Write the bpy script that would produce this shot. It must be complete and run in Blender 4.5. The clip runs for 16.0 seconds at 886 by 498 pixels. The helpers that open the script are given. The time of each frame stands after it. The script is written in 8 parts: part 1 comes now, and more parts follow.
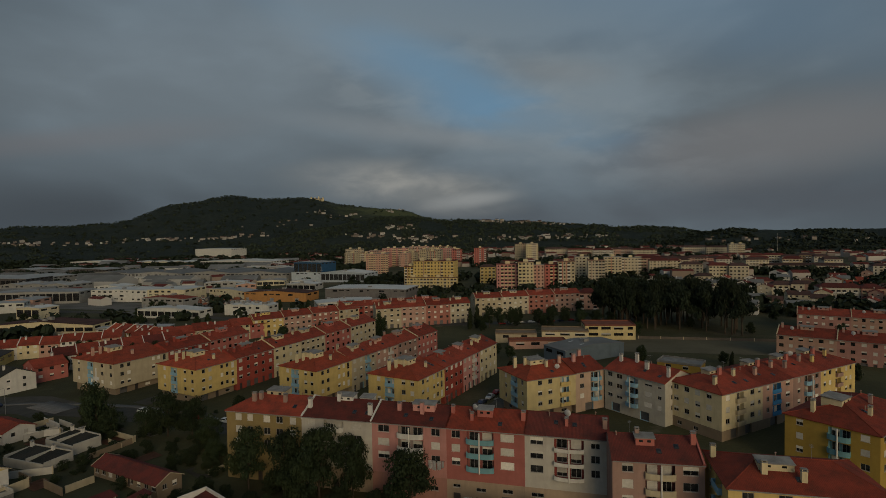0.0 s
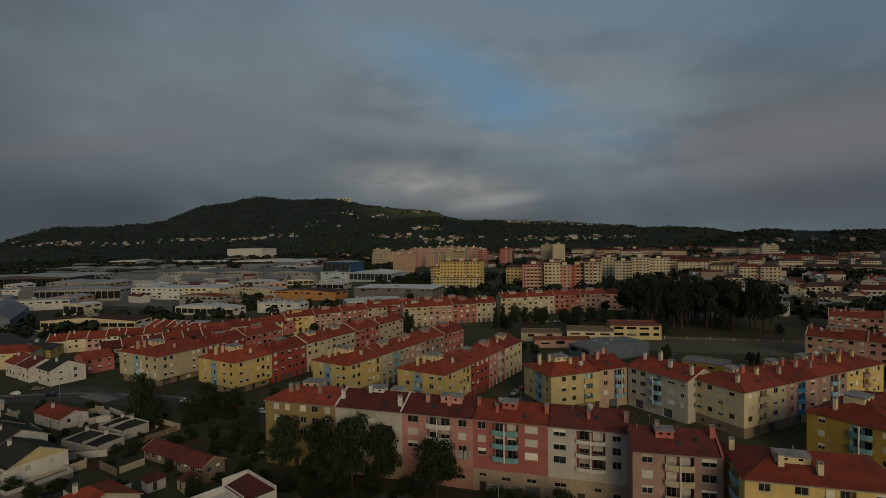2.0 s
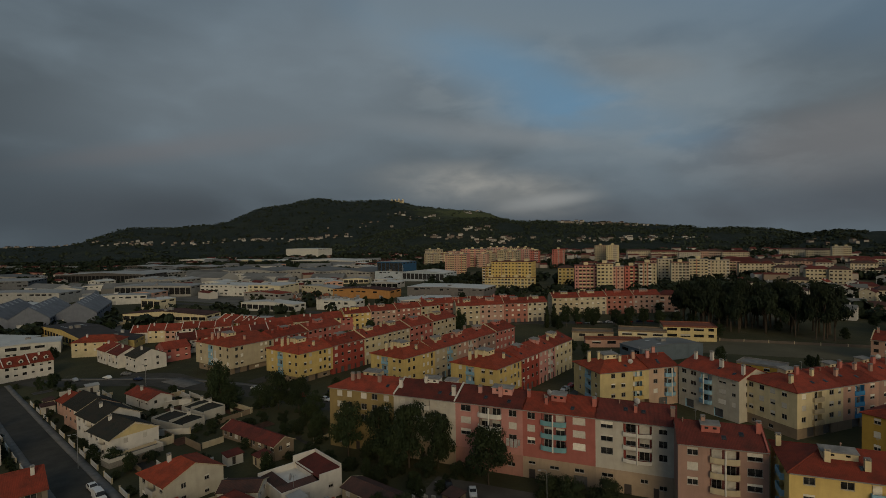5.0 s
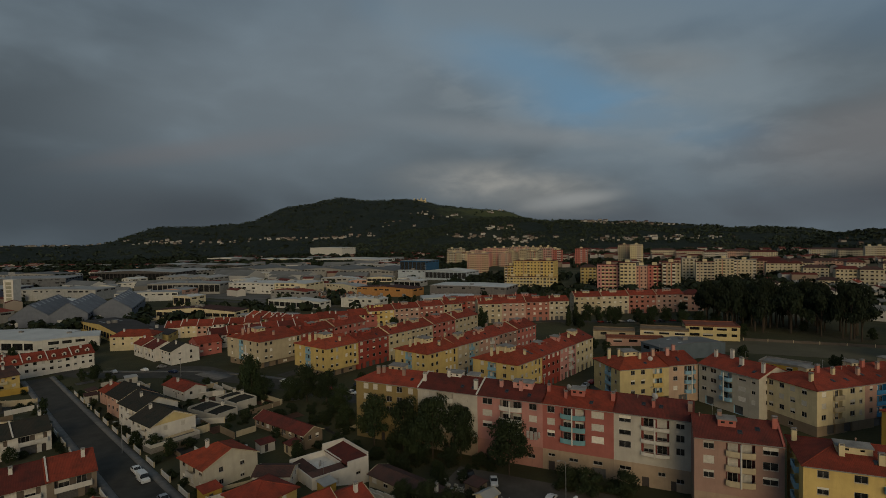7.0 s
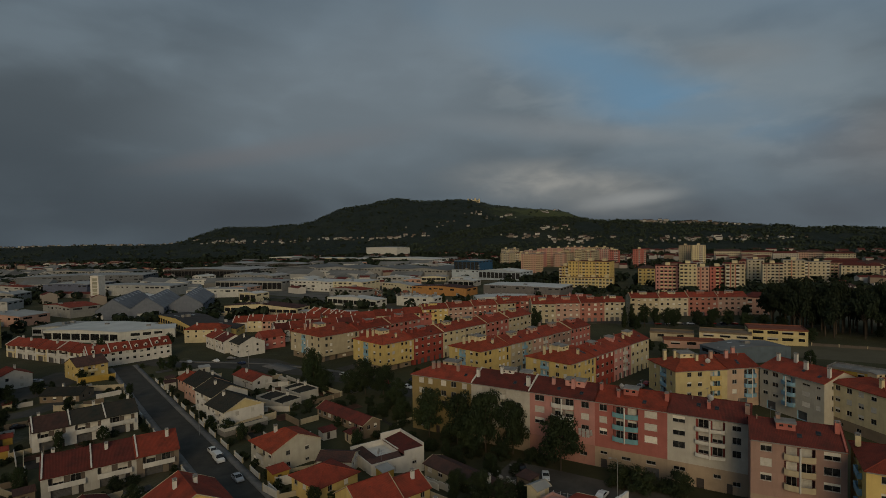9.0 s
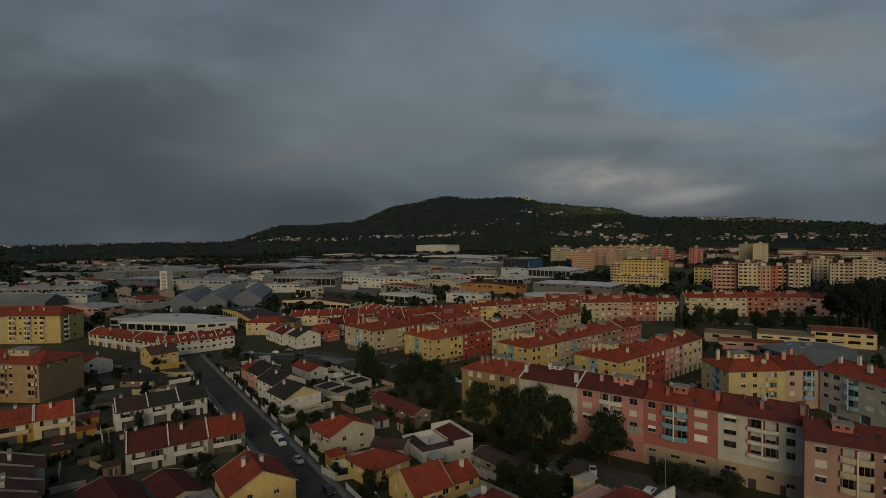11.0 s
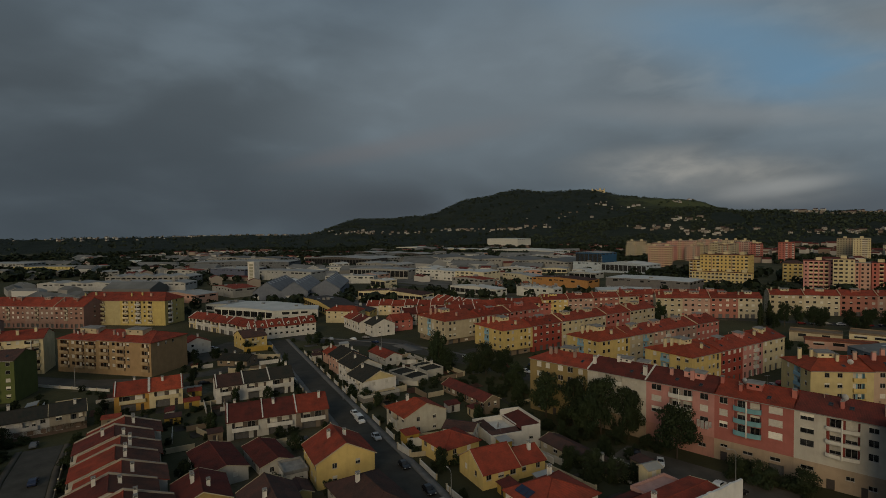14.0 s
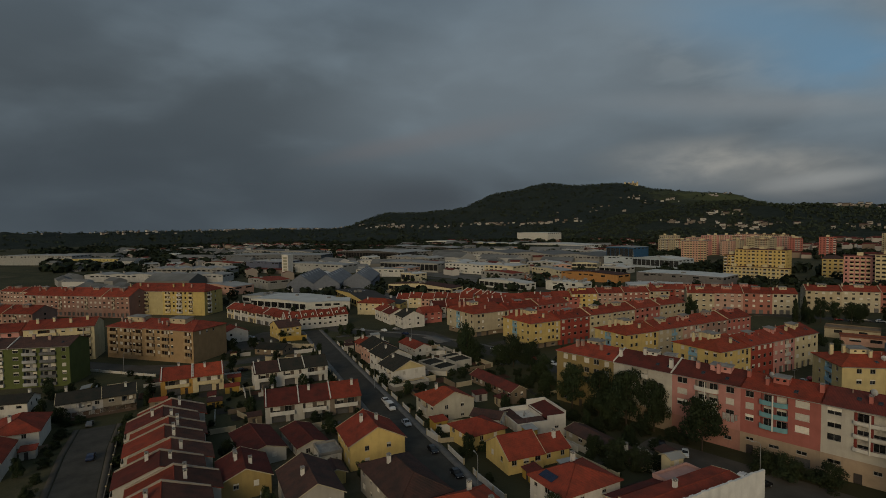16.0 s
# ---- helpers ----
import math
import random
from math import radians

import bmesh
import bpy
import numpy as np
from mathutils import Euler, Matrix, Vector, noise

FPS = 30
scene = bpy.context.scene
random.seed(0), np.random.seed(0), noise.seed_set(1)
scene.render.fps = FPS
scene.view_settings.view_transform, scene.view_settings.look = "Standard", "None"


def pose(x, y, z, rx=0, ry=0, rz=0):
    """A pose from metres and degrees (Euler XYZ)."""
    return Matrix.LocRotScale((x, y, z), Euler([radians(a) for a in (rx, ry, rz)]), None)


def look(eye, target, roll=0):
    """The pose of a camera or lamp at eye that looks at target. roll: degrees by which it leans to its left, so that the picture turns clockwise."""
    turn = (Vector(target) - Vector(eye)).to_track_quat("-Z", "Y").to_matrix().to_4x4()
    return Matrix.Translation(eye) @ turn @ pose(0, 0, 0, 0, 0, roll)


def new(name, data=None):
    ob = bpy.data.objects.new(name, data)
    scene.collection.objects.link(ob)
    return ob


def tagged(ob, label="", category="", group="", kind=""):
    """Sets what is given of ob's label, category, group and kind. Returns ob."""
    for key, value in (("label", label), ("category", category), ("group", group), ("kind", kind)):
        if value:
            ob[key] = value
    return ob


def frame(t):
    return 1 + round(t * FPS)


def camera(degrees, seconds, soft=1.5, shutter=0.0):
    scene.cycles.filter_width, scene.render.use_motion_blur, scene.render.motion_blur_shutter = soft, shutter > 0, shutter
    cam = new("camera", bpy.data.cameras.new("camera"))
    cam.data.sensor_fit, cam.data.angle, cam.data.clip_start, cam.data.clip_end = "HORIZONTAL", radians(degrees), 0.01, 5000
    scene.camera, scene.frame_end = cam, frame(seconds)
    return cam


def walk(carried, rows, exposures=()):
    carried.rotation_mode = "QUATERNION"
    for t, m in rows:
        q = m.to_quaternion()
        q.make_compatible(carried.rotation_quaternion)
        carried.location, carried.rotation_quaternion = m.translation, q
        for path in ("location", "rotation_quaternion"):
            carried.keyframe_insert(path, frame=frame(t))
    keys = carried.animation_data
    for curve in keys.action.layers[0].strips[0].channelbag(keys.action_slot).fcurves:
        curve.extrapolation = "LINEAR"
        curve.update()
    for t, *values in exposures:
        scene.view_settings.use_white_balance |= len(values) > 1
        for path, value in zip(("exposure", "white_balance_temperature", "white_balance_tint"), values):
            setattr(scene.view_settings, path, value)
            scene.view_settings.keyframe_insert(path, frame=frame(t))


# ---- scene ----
cam = camera(79.3, 16.0, soft=0.55)
# seconds, eye (m), yaw to the left, pitch and roll in degrees
ROWS = [
    (0, -0.00, 0.00, 57.48, 0.69, -1.83, -0.96),
    (0.5, -0.06, -1.48, 57.44, 1.18, -1.84, -0.95),
    (1, -0.09, -2.93, 57.41, 1.99, -1.80, -0.94),
    (1.5, -0.12, -4.36, 57.38, 2.76, -1.74, -0.93),
    (2, -0.12, -5.76, 57.35, 3.48, -1.72, -0.92),
    (2.5, -0.11, -7.15, 57.32, 4.25, -1.71, -0.91),
    (3, -0.07, -8.51, 57.29, 5.37, -1.70, -0.91),
    (3.5, -0.02, -9.85, 57.26, 6.61, -1.66, -0.90),
    (4, 0.05, -11.16, 57.24, 7.59, -1.60, -0.89),
    (6.5, 0.71, -17.42, 57.15, 10.62, -1.61, -0.84),
    (7, 0.91, -18.61, 57.13, 11.36, -1.61, -0.83),
    (7.5, 1.13, -19.78, 57.12, 12.58, -1.59, -0.82),
    (8, 1.38, -20.93, 57.11, 14.12, -1.56, -0.81),
    (8.5, 1.65, -22.06, 57.11, 15.60, -1.55, -0.80),
    (9, 1.94, -23.18, 57.10, 17.11, -1.52, -0.79),
    (11.5, 3.80, -28.48, 57.11, 23.82, -1.75, -0.75),
    (12, 4.25, -29.49, 57.12, 25.43, -1.82, -0.74),
    (12.5, 4.74, -30.49, 57.13, 27.15, -1.90, -0.73),
    (13, 5.25, -31.47, 57.14, 28.39, -2.01, -0.72),
    (13.5, 5.79, -32.43, 57.16, 29.27, -2.14, -0.71),
    (14, 6.36, -33.38, 57.18, 30.01, -2.29, -0.70),
    (14.5, 6.96, -34.31, 57.20, 30.76, -2.45, -0.69),
    (15, 7.59, -35.23, 57.22, 31.72, -2.59, -0.68),
    (15.5, 8.25, -36.14, 57.25, 32.60, -2.73, -0.67),
    (16, 8.95, -37.03, 57.27, 33.20, -2.90, -0.66),
]


def eye_pose(x, y, z, yaw, pitch, roll):
    ahead = Vector((-math.sin(radians(yaw)) * math.cos(radians(pitch)), math.cos(radians(yaw)) * math.cos(radians(pitch)), math.sin(radians(pitch))))
    return look((x, y, z), Vector((x, y, z)) + ahead * 10, roll)


walk(cam, [(t, eye_pose(*r)) for t, *r in ROWS], exposures=[(0.0, 0.0), (16.0, 0.0)])

# ---- light: overcast evening sky with a gap of blue, weak low sun behind the camera ----
SUN_EL, SUN_AZ = 19.0, 163.0
world = bpy.data.worlds.new("world")
scene.world = world
world.use_nodes = True
WT = world.node_tree


def wnode(kind, **sockets):
    n = WT.nodes.new(kind)
    for key, value in sockets.items():
        n.inputs[int(key[1:])].default_value = value
    return n


def wmath(op, a, b=None, c=None):
    n = WT.nodes.new("ShaderNodeMath")
    n.operation = op
    for k, v in enumerate((a, b, c)):
        if v is None:
            continue
        if isinstance(v, (int, float)):
            n.inputs[k].default_value = v
        else:
            WT.links.new(v, n.inputs[k])
    return n.outputs[0]


def wmix(fac, a, b):
    n = WT.nodes.new("ShaderNodeMix")
    n.data_type = "RGBA"
    for k, v in ((0, fac), (6, a), (7, b)):
        if isinstance(v, tuple):
            n.inputs[k].default_value = (*v, 1)
        elif isinstance(v, (int, float)):
            n.inputs[k].default_value = v
        else:
            WT.links.new(v, n.inputs[k])
    return n.outputs[2]


def wramp(fac, *stops):
    n = WT.nodes.new("ShaderNodeMapRange")
    n.interpolation_type = "SMOOTHSTEP"
    WT.links.new(fac, n.inputs[0])
    for k, v in enumerate(stops):
        n.inputs[1 + k].default_value = v
    return n.outputs[0]


coord = WT.nodes.new("ShaderNodeTexCoord")
sep = WT.nodes.new("ShaderNodeSeparateXYZ")
WT.links.new(coord.outputs["Generated"], sep.inputs[0])
dx, dy, dz = sep.outputs


def cloud_noise(scale, detail, rough, shift, flatten=2.3, warp=0.7):
    mp = WT.nodes.new("ShaderNodeMapping")
    mp.inputs[1].default_value = shift
    mp.inputs[2].default_value = (0, radians(7), 0)
    mp.inputs[3].default_value = (scale, scale, scale * flatten)
    WT.links.new(coord.outputs["Generated"], mp.inputs[0])
    n = WT.nodes.new("ShaderNodeTexNoise")
    n.inputs["Scale"].default_value = 1.0
    n.inputs["Detail"].default_value = detail
    n.inputs["Roughness"].default_value = rough
    n.inputs["Distortion"].default_value = warp
    WT.links.new(mp.outputs[0], n.inputs[0])
    return n.outputs[0]


big = cloud_noise(1.7, 3.0, 0.45, (3.1, 0.4, 1.7))
fine = cloud_noise(4.6, 4.0, 0.46, (7.7, 2.0, 0.3), 2.4, 0.3)
wisp = cloud_noise(9.0, 5.0, 0.52, (1.3, 5.2, 2.0), 2.6, 0.25)
tone = wmath("ADD", wmath("ADD", wmath("MULTIPLY", big, 0.60), wmath("MULTIPLY", fine, 0.31)), wmath("MULTIPLY", wisp, 0.09))
# sideways and upward slopes of the direction, ahead of the first camera
ahead = wmath("MAXIMUM", dy, 0.02)
side = wmath("DIVIDE", dx, ahead)
rise_ = wmath("DIVIDE", dz, ahead)
front = wramp(dy, 0.05, 0.35, 0.0, 1.0)


def blob(cx, cy, rx, ry, turn=0.0, inner=0.0, outer=1.25):
    c, s = math.cos(radians(turn)), math.sin(radians(turn))
    a, b = wmath("SUBTRACT", side, cx), wmath("SUBTRACT", rise_, cy)
    p = wmath("DIVIDE", wmath("ADD", wmath("MULTIPLY", a, c), wmath("MULTIPLY", b, s)), rx)
    q = wmath("DIVIDE", wmath("SUBTRACT", wmath("MULTIPLY", b, c), wmath("MULTIPLY", a, s)), ry)
    r = wmath("SQRT", wmath("ADD", wmath("MULTIPLY", p, p), wmath("MULTIPLY", q, q)))
    r = wmath("ADD", r, wmath("MULTIPLY", wmath("SUBTRACT", tone, 0.5), 2.2))
    return wmath("MULTIPLY", wramp(r, inner, outer, 1.0, 0.0), front)


sky = WT.nodes.new("ShaderNodeTexSky")
sky.sky_type, sky.sun_disc = "NISHITA", False
sky.sun_elevation, sky.sun_rotation = radians(SUN_EL), radians(SUN_AZ)
clear = wmix(1.0, (0, 0, 0), sky.outputs[0])
scaled = WT.nodes.new("ShaderNodeVectorMath")
scaled.operation = "SCALE"
scaled.inputs[3].default_value = 0.075
WT.links.new(clear, scaled.inputs[0])
cloud = wmix(wramp(tone, 0.385, 0.615, 0.0, 1.0), (0.100, 0.123, 0.139), (0.168, 0.211, 0.242))
# heavier and darker towards the horizon, bluer towards the zenith, darkest in the west
low = wramp(dz, 0.02, 0.22, 1.0, 0.0)
cloud = wmix(wmath("MULTIPLY", low, 0.50), cloud, (0.071, 0.089, 0.105))
cloud = wmix(wmath("MULTIPLY", wramp(dz, 0.2, 0.5, 0.0, 1.0), 0.5), cloud, (0.117, 0.172, 0.228))
west = wmath("MULTIPLY", wramp(dx, -0.34, -0.95, 0.0, 1.0), wramp(dz, 0.04, 0.50, 0.95, 0.35))
west = wmath("MULTIPLY", west, wramp(tone, 0.36, 0.62, 1.0, 0.72))
cloud = wmix(wmath("MULTIPLY", west, 0.66), cloud, (0.031, 0.041, 0.051))
# thin places where the blue shows, and pale edges lit from behind
veil = wramp(fine, 0.42, 0.66, 1.0, 0.35)
gap = blob(-0.01, 0.292, 0.30, 0.062, -25, 0.1, 1.5)
gap2 = blob(0.13, 0.212, 0.19, 0.050, -9, 0.1, 1.5)
gap3 = blob(0.42, 0.42, 0.70, 0.13, -6)
edge = wmath("MULTIPLY", blob(0.12, 0.23, 0.42, 0.15, -16), wramp(wisp, 0.42, 0.66, 0.0, 1.0))
cloud = wmix(wmath("MULTIPLY", edge, 0.55), cloud, (0.244, 0.275, 0.290))
cloud = wmix(wmath("MULTIPLY", wmath("MULTIPLY", gap, veil), 0.78), cloud, (0.115, 0.225, 0.336))
cloud = wmix(wmath("MULTIPLY", wmath("MULTIPLY", gap2, veil), 0.85), cloud, (0.124, 0.235, 0.347))
cloud = wmix(wmath("MULTIPLY", gap3, 0.5), cloud, (0.110, 0.180, 0.254))
streak = wramp(wisp, 0.36, 0.66, 0.45, 1.0)
pale = blob(-0.08, 0.088, 0.22, 0.045, -5)
pale2 = blob(0.62, 0.165, 0.42, 0.075, 8)
pale4 = blob(0.21, 0.292, 0.17, 0.038, -4)
pale5 = blob(-0.03, 0.180, 0.30, 0.026, -8)
pale6 = blob(0.05, 0.060, 0.09, 0.014, 6)
pale3 = blob(-0.70, 0.185, 0.35, 0.03, 3)
shade = blob(0.55, 0.045, 0.60, 0.055, 3)
murk = blob(-0.72, 0.055, 0.36, 0.065, -3)
cloud = wmix(wmath("MULTIPLY", shade, 0.6), cloud, (0.074, 0.082, 0.095))
cloud = wmix(wmath("MULTIPLY", murk, 0.85), cloud, (0.052, 0.062, 0.072))
cloud = wmix(wmath("MULTIPLY", wmath("MULTIPLY", pale, streak), 0.8), cloud, (0.315, 0.310, 0.285))
cloud = wmix(wmath("MULTIPLY", pale4, 0.6), cloud, (0.190, 0.208, 0.217))
cloud = wmix(wmath("MULTIPLY", pale5, 0.5), cloud, (0.215, 0.232, 0.243))
cloud = wmix(wmath("MULTIPLY", pale6, 0.7), cloud, (0.270, 0.280, 0.275))
cloud = wmix(wmath("MULTIPLY", pale2, 0.6), cloud, (0.172, 0.168, 0.169))
cloud = wmix(wmath("MULTIPLY", pale3, 0.42), cloud, (0.143, 0.125, 0.122))
lift = blob(-0.42, 0.31, 0.62, 0.20, 8)
cloud = wmix(wmath("MULTIPLY", lift, 0.34), cloud, (0.215, 0.262, 0.298))
# the clouds break behind the camera, where the evening light comes from
shown = wmix(wmath("MULTIPLY", wramp(dy, -0.05, -0.6, 0.0, 1.0), 0.5), cloud, scaled.outputs[0])
WT.links.new(shown, WT.nodes["Background"].inputs[0])
WT.nodes["Background"].inputs[1].default_value = 1.0

sun = new("sun", bpy.data.lights.new("sun", "SUN"))
sun.data.energy, sun.data.angle, sun.data.color = 1.08, radians(32), (1.0, 0.80, 0.50)
az, el = radians(SUN_AZ), radians(SUN_EL)
sun.matrix_world = look((0, 0, 0), Vector((-math.sin(az) * math.cos(el), -math.cos(az) * math.cos(el), -math.sin(el))))
# ---- materials ----
MATS = {}


def nodes_of(name):
    m = bpy.data.materials.new(name)
    m.use_nodes = True
    t = m.node_tree
    t.nodes["Principled BSDF"].inputs["Specular IOR Level"].default_value = 0.12
    return m, t, t.nodes["Principled BSDF"]


def noise_of(t, scale, detail=4.0, rough=0.55, stretch=(1, 1, 1), space="Object"):
    c = t.nodes.new("ShaderNodeTexCoord")
    mp = t.nodes.new("ShaderNodeMapping")
    mp.inputs[3].default_value = stretch
    t.links.new(c.outputs[space], mp.inputs[0])
    n = t.nodes.new("ShaderNodeTexNoise")
    n.inputs["Scale"].default_value, n.inputs["Detail"].default_value, n.inputs["Roughness"].default_value = scale, detail, rough
    t.links.new(mp.outputs[0], n.inputs[0])
    return n.outputs[0]


def span(t, value, a, b, c, d):
    n = t.nodes.new("ShaderNodeMapRange")
    t.links.new(value, n.inputs[0])
    for k, v in enumerate((a, b, c, d)):
        n.inputs[1 + k].default_value = v
    return n.outputs[0]


def blend(t, fac, a, b, mode="MIX"):
    n = t.nodes.new("ShaderNodeMix")
    n.data_type, n.blend_type = "RGBA", mode
    for k, v in ((0, fac), (6, a), (7, b)):
        if isinstance(v, tuple):
            n.inputs[k].default_value = (*v, 1)
        elif isinstance(v, (int, float)):
            n.inputs[k].default_value = v
        else:
            t.links.new(v, n.inputs[k])
    return n.outputs[2]


def bumped(t, bsdf, height, strength, distance):
    b = t.nodes.new("ShaderNodeBump")
    b.inputs["Strength"].default_value, b.inputs["Distance"].default_value = strength, distance
    t.links.new(height, b.inputs["Height"])
    t.links.new(b.outputs[0], bsdf.inputs["Normal"])


def varied(t, colour, amount=0.18):
    """A colour that differs a little from object to object."""
    info = t.nodes.new("ShaderNodeObjectInfo")
    hsv = t.nodes.new("ShaderNodeHueSaturation")
    t.links.new(span(t, info.outputs["Random"], 0, 1, 1 - amount, 1 + amount), hsv.inputs["Value"])
    if isinstance(colour, tuple):
        hsv.inputs["Color"].default_value = (*colour, 1)
    else:
        t.links.new(colour, hsv.inputs["Color"])
    return hsv.outputs[0]


def plaster(colour):
    key = ("plaster", colour)
    if key not in MATS:
        m, t, b = nodes_of("plaster")
        dark = tuple(c * 0.62 for c in colour)
        grime = tuple(c * 0.45 + 0.02 for c in colour)
        c = blend(t, span(t, noise_of(t, 0.35, 5), 0.35, 0.7, 0, 0.55), colour, dark)
        streak = noise_of(t, 0.55, 5, 0.6, (1.4, 1.4, 0.22))
        c = blend(t, span(t, streak, 0.5, 0.8, 0, 0.42), c, grime)
        c = blend(t, span(t, noise_of(t, 9, 3), 0.3, 0.7, 0, 0.22), c, dark)
        t.links.new(varied(t, c, 0.05), b.inputs["Base Color"])
        b.inputs["Roughness"].default_value = 0.88
        bumped(t, b, noise_of(t, 22, 3), 0.35, 0.02)
        MATS[key] = m
    return MATS[key]


def tiles(colour):
    key = ("tiles", colour)
    if key not in MATS:
        m, t, b = nodes_of("roof_tiles")
        old = (colour[0] * 0.45, colour[1] * 0.6 + 0.004, colour[2] * 0.65 + 0.004)
        pale = (colour[0] * 1.25, colour[1] * 1.5, colour[2] * 1.5)
        c = blend(t, span(t, noise_of(t, 0.33, 6, 0.62), 0.40, 0.64, 0, 0.85), colour, old)
        c = blend(t, span(t, noise_of(t, 2.4, 4, 0.6, (1, 0.35, 1)), 0.5, 0.8, 0, 0.6), c, old)
        c = blend(t, span(t, noise_of(t, 9, 3, 0.6), 0.5, 0.72, 0, 0.55), c, pale)
        c = blend(t, span(t, noise_of(t, 1.1, 5, 0.7), 0.58, 0.72, 0, 0.55), c, (0.035, 0.027, 0.021))
        w = t.nodes.new("ShaderNodeTexWave")
        w.bands_direction = "X"
        w.inputs["Scale"].default_value, w.inputs["Distortion"].default_value = 1.15, 0.3
        co = t.nodes.new("ShaderNodeTexCoord")
        t.links.new(co.outputs["Object"], w.inputs[0])
        c = blend(t, span(t, w.outputs[1], 0, 0.5, 0.35, 0), c, old)
        t.links.new(varied(t, c, 0.22), b.inputs["Base Color"])
        b.inputs["Roughness"].default_value = 0.85
        bumped(t, b, w.outputs[1], 0.5, 0.05)
        MATS[key] = m
    return MATS[key]


def plain(name, colour, rough=0.7, metal=0.0, scale=3.0, amount=0.35, bump=0.15, vary=0.1, space="Object"):
    key = (name, colour, rough)
    if key not in MATS:
        m, t, b = nodes_of(name)
        b.inputs["Specular IOR Level"].default_value = 0.5 if rough < 0.65 else 0.12
        c = blend(t, span(t, noise_of(t, scale, 5, 0.6, space=space), 0.35, 0.7, 0, 1), colour, tuple(v * (1 - amount) for v in colour))
        c = blend(t, span(t, noise_of(t, scale * 7, 3, space=space), 0.4, 0.7, 0, 0.5), c, tuple(v * (1 - amount * 0.7) for v in colour))
        t.links.new(varied(t, c, vary), b.inputs["Base Color"])
        b.inputs["Roughness"].default_value, b.inputs["Metallic"].default_value = rough, metal
        if bump:
            bumped(t, b, noise_of(t, scale * 5, 3, space=space), bump, 0.03)
        MATS[key] = m
    return MATS[key]


def glass_dark():
    key = "glass"
    if key not in MATS:
        m, t, b = nodes_of("window_glass")
        c = blend(t, span(t, noise_of(t, 0.9, 2), 0.4, 0.65, 0, 1), (0.012, 0.013, 0.014), (0.035, 0.034, 0.032))
        t.links.new(varied(t, c, 0.5), b.inputs["Base Color"])
        b.inputs["Roughness"].default_value = 0.12
        b.inputs["Specular IOR Level"].default_value = 0.35
        MATS[key] = m
    return MATS[key]


def leaves(colour):
    key = ("leaves", colour)
    if key not in MATS:
        m, t, b = nodes_of("leaves")
        geo = t.nodes.new("ShaderNodeNewGeometry")
        c = blend(t, span(t, geo.outputs["Random Per Island"], 0, 1, 0, 1), tuple(v * 0.5 for v in colour), tuple(v * 1.5 for v in colour))
        c = blend(t, span(t, noise_of(t, 0.6, 3), 0.4, 0.65, 0, 0.6), c, (colour[0] * 1.3, colour[1] * 1.05, colour[2] * 0.7))
        t.links.new(varied(t, c, 0.25), b.inputs["Base Color"])
        b.inputs["Roughness"].default_value = 0.75
        MATS[key] = m
    return MATS[key]


def ground_soil():
    m, t, b = nodes_of("ground_soil")
    grass, scrub, earth, pale = (0.066, 0.062, 0.029), (0.040, 0.040, 0.020), (0.125, 0.100, 0.064), (0.17, 0.145, 0.102)
    c = blend(t, span(t, noise_of(t, 0.022, 6, 0.6), 0.42, 0.6, 0, 1), scrub, grass)
    c = blend(t, span(t, noise_of(t, 0.009, 5, 0.6), 0.55, 0.66, 0, 0.85), c, earth)
    c = blend(t, span(t, noise_of(t, 0.05, 6, 0.65), 0.62, 0.72, 0, 0.7), c, pale)
    c = blend(t, span(t, noise_of(t, 0.9, 5, 0.6), 0.4, 0.7, 0, 0.5), c, scrub)
    t.links.new(c, b.inputs["Base Color"])
    b.inputs["Roughness"].default_value = 0.95
    bumped(t, b, noise_of(t, 1.3, 5), 0.5, 0.3)
    return m


def forest():
    m, t, b = nodes_of("forest_hill")
    # greens lifted and cooled in the base colour, standing in for distance haze
    c = blend(t, span(t, noise_of(t, 0.012, 6, 0.65), 0.4, 0.62, 0, 1), (0.0210, 0.0290, 0.0245), (0.0310, 0.0390, 0.0300))
    c = blend(t, span(t, noise_of(t, 0.004, 5, 0.6), 0.56, 0.66, 0, 0.7), c, (0.044, 0.049, 0.030))
    c = blend(t, span(t, noise_of(t, 0.07, 4, 0.7), 0.4, 0.65, 0, 0.75), c, (0.0135, 0.0190, 0.0145))
    # sunlit patch on the mountain's shoulder, put into the base colour as yellow-green
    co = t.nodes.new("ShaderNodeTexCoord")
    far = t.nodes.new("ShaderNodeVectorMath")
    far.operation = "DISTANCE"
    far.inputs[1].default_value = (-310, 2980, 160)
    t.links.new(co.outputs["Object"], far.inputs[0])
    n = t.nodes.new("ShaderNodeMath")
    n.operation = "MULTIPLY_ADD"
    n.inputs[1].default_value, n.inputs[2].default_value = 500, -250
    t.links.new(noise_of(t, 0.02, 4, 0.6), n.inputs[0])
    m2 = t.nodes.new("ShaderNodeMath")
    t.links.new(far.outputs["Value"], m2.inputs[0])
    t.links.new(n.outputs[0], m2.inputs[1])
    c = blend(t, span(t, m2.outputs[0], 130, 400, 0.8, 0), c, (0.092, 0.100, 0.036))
    t.links.new(c, b.inputs["Base Color"])
    b.inputs["Roughness"].default_value = 1.0
    b.inputs["Specular IOR Level"].default_value = 0.1
    bumped(t, b, noise_of(t, 0.05, 6, 0.75), 0.9, 7.0)
    return m


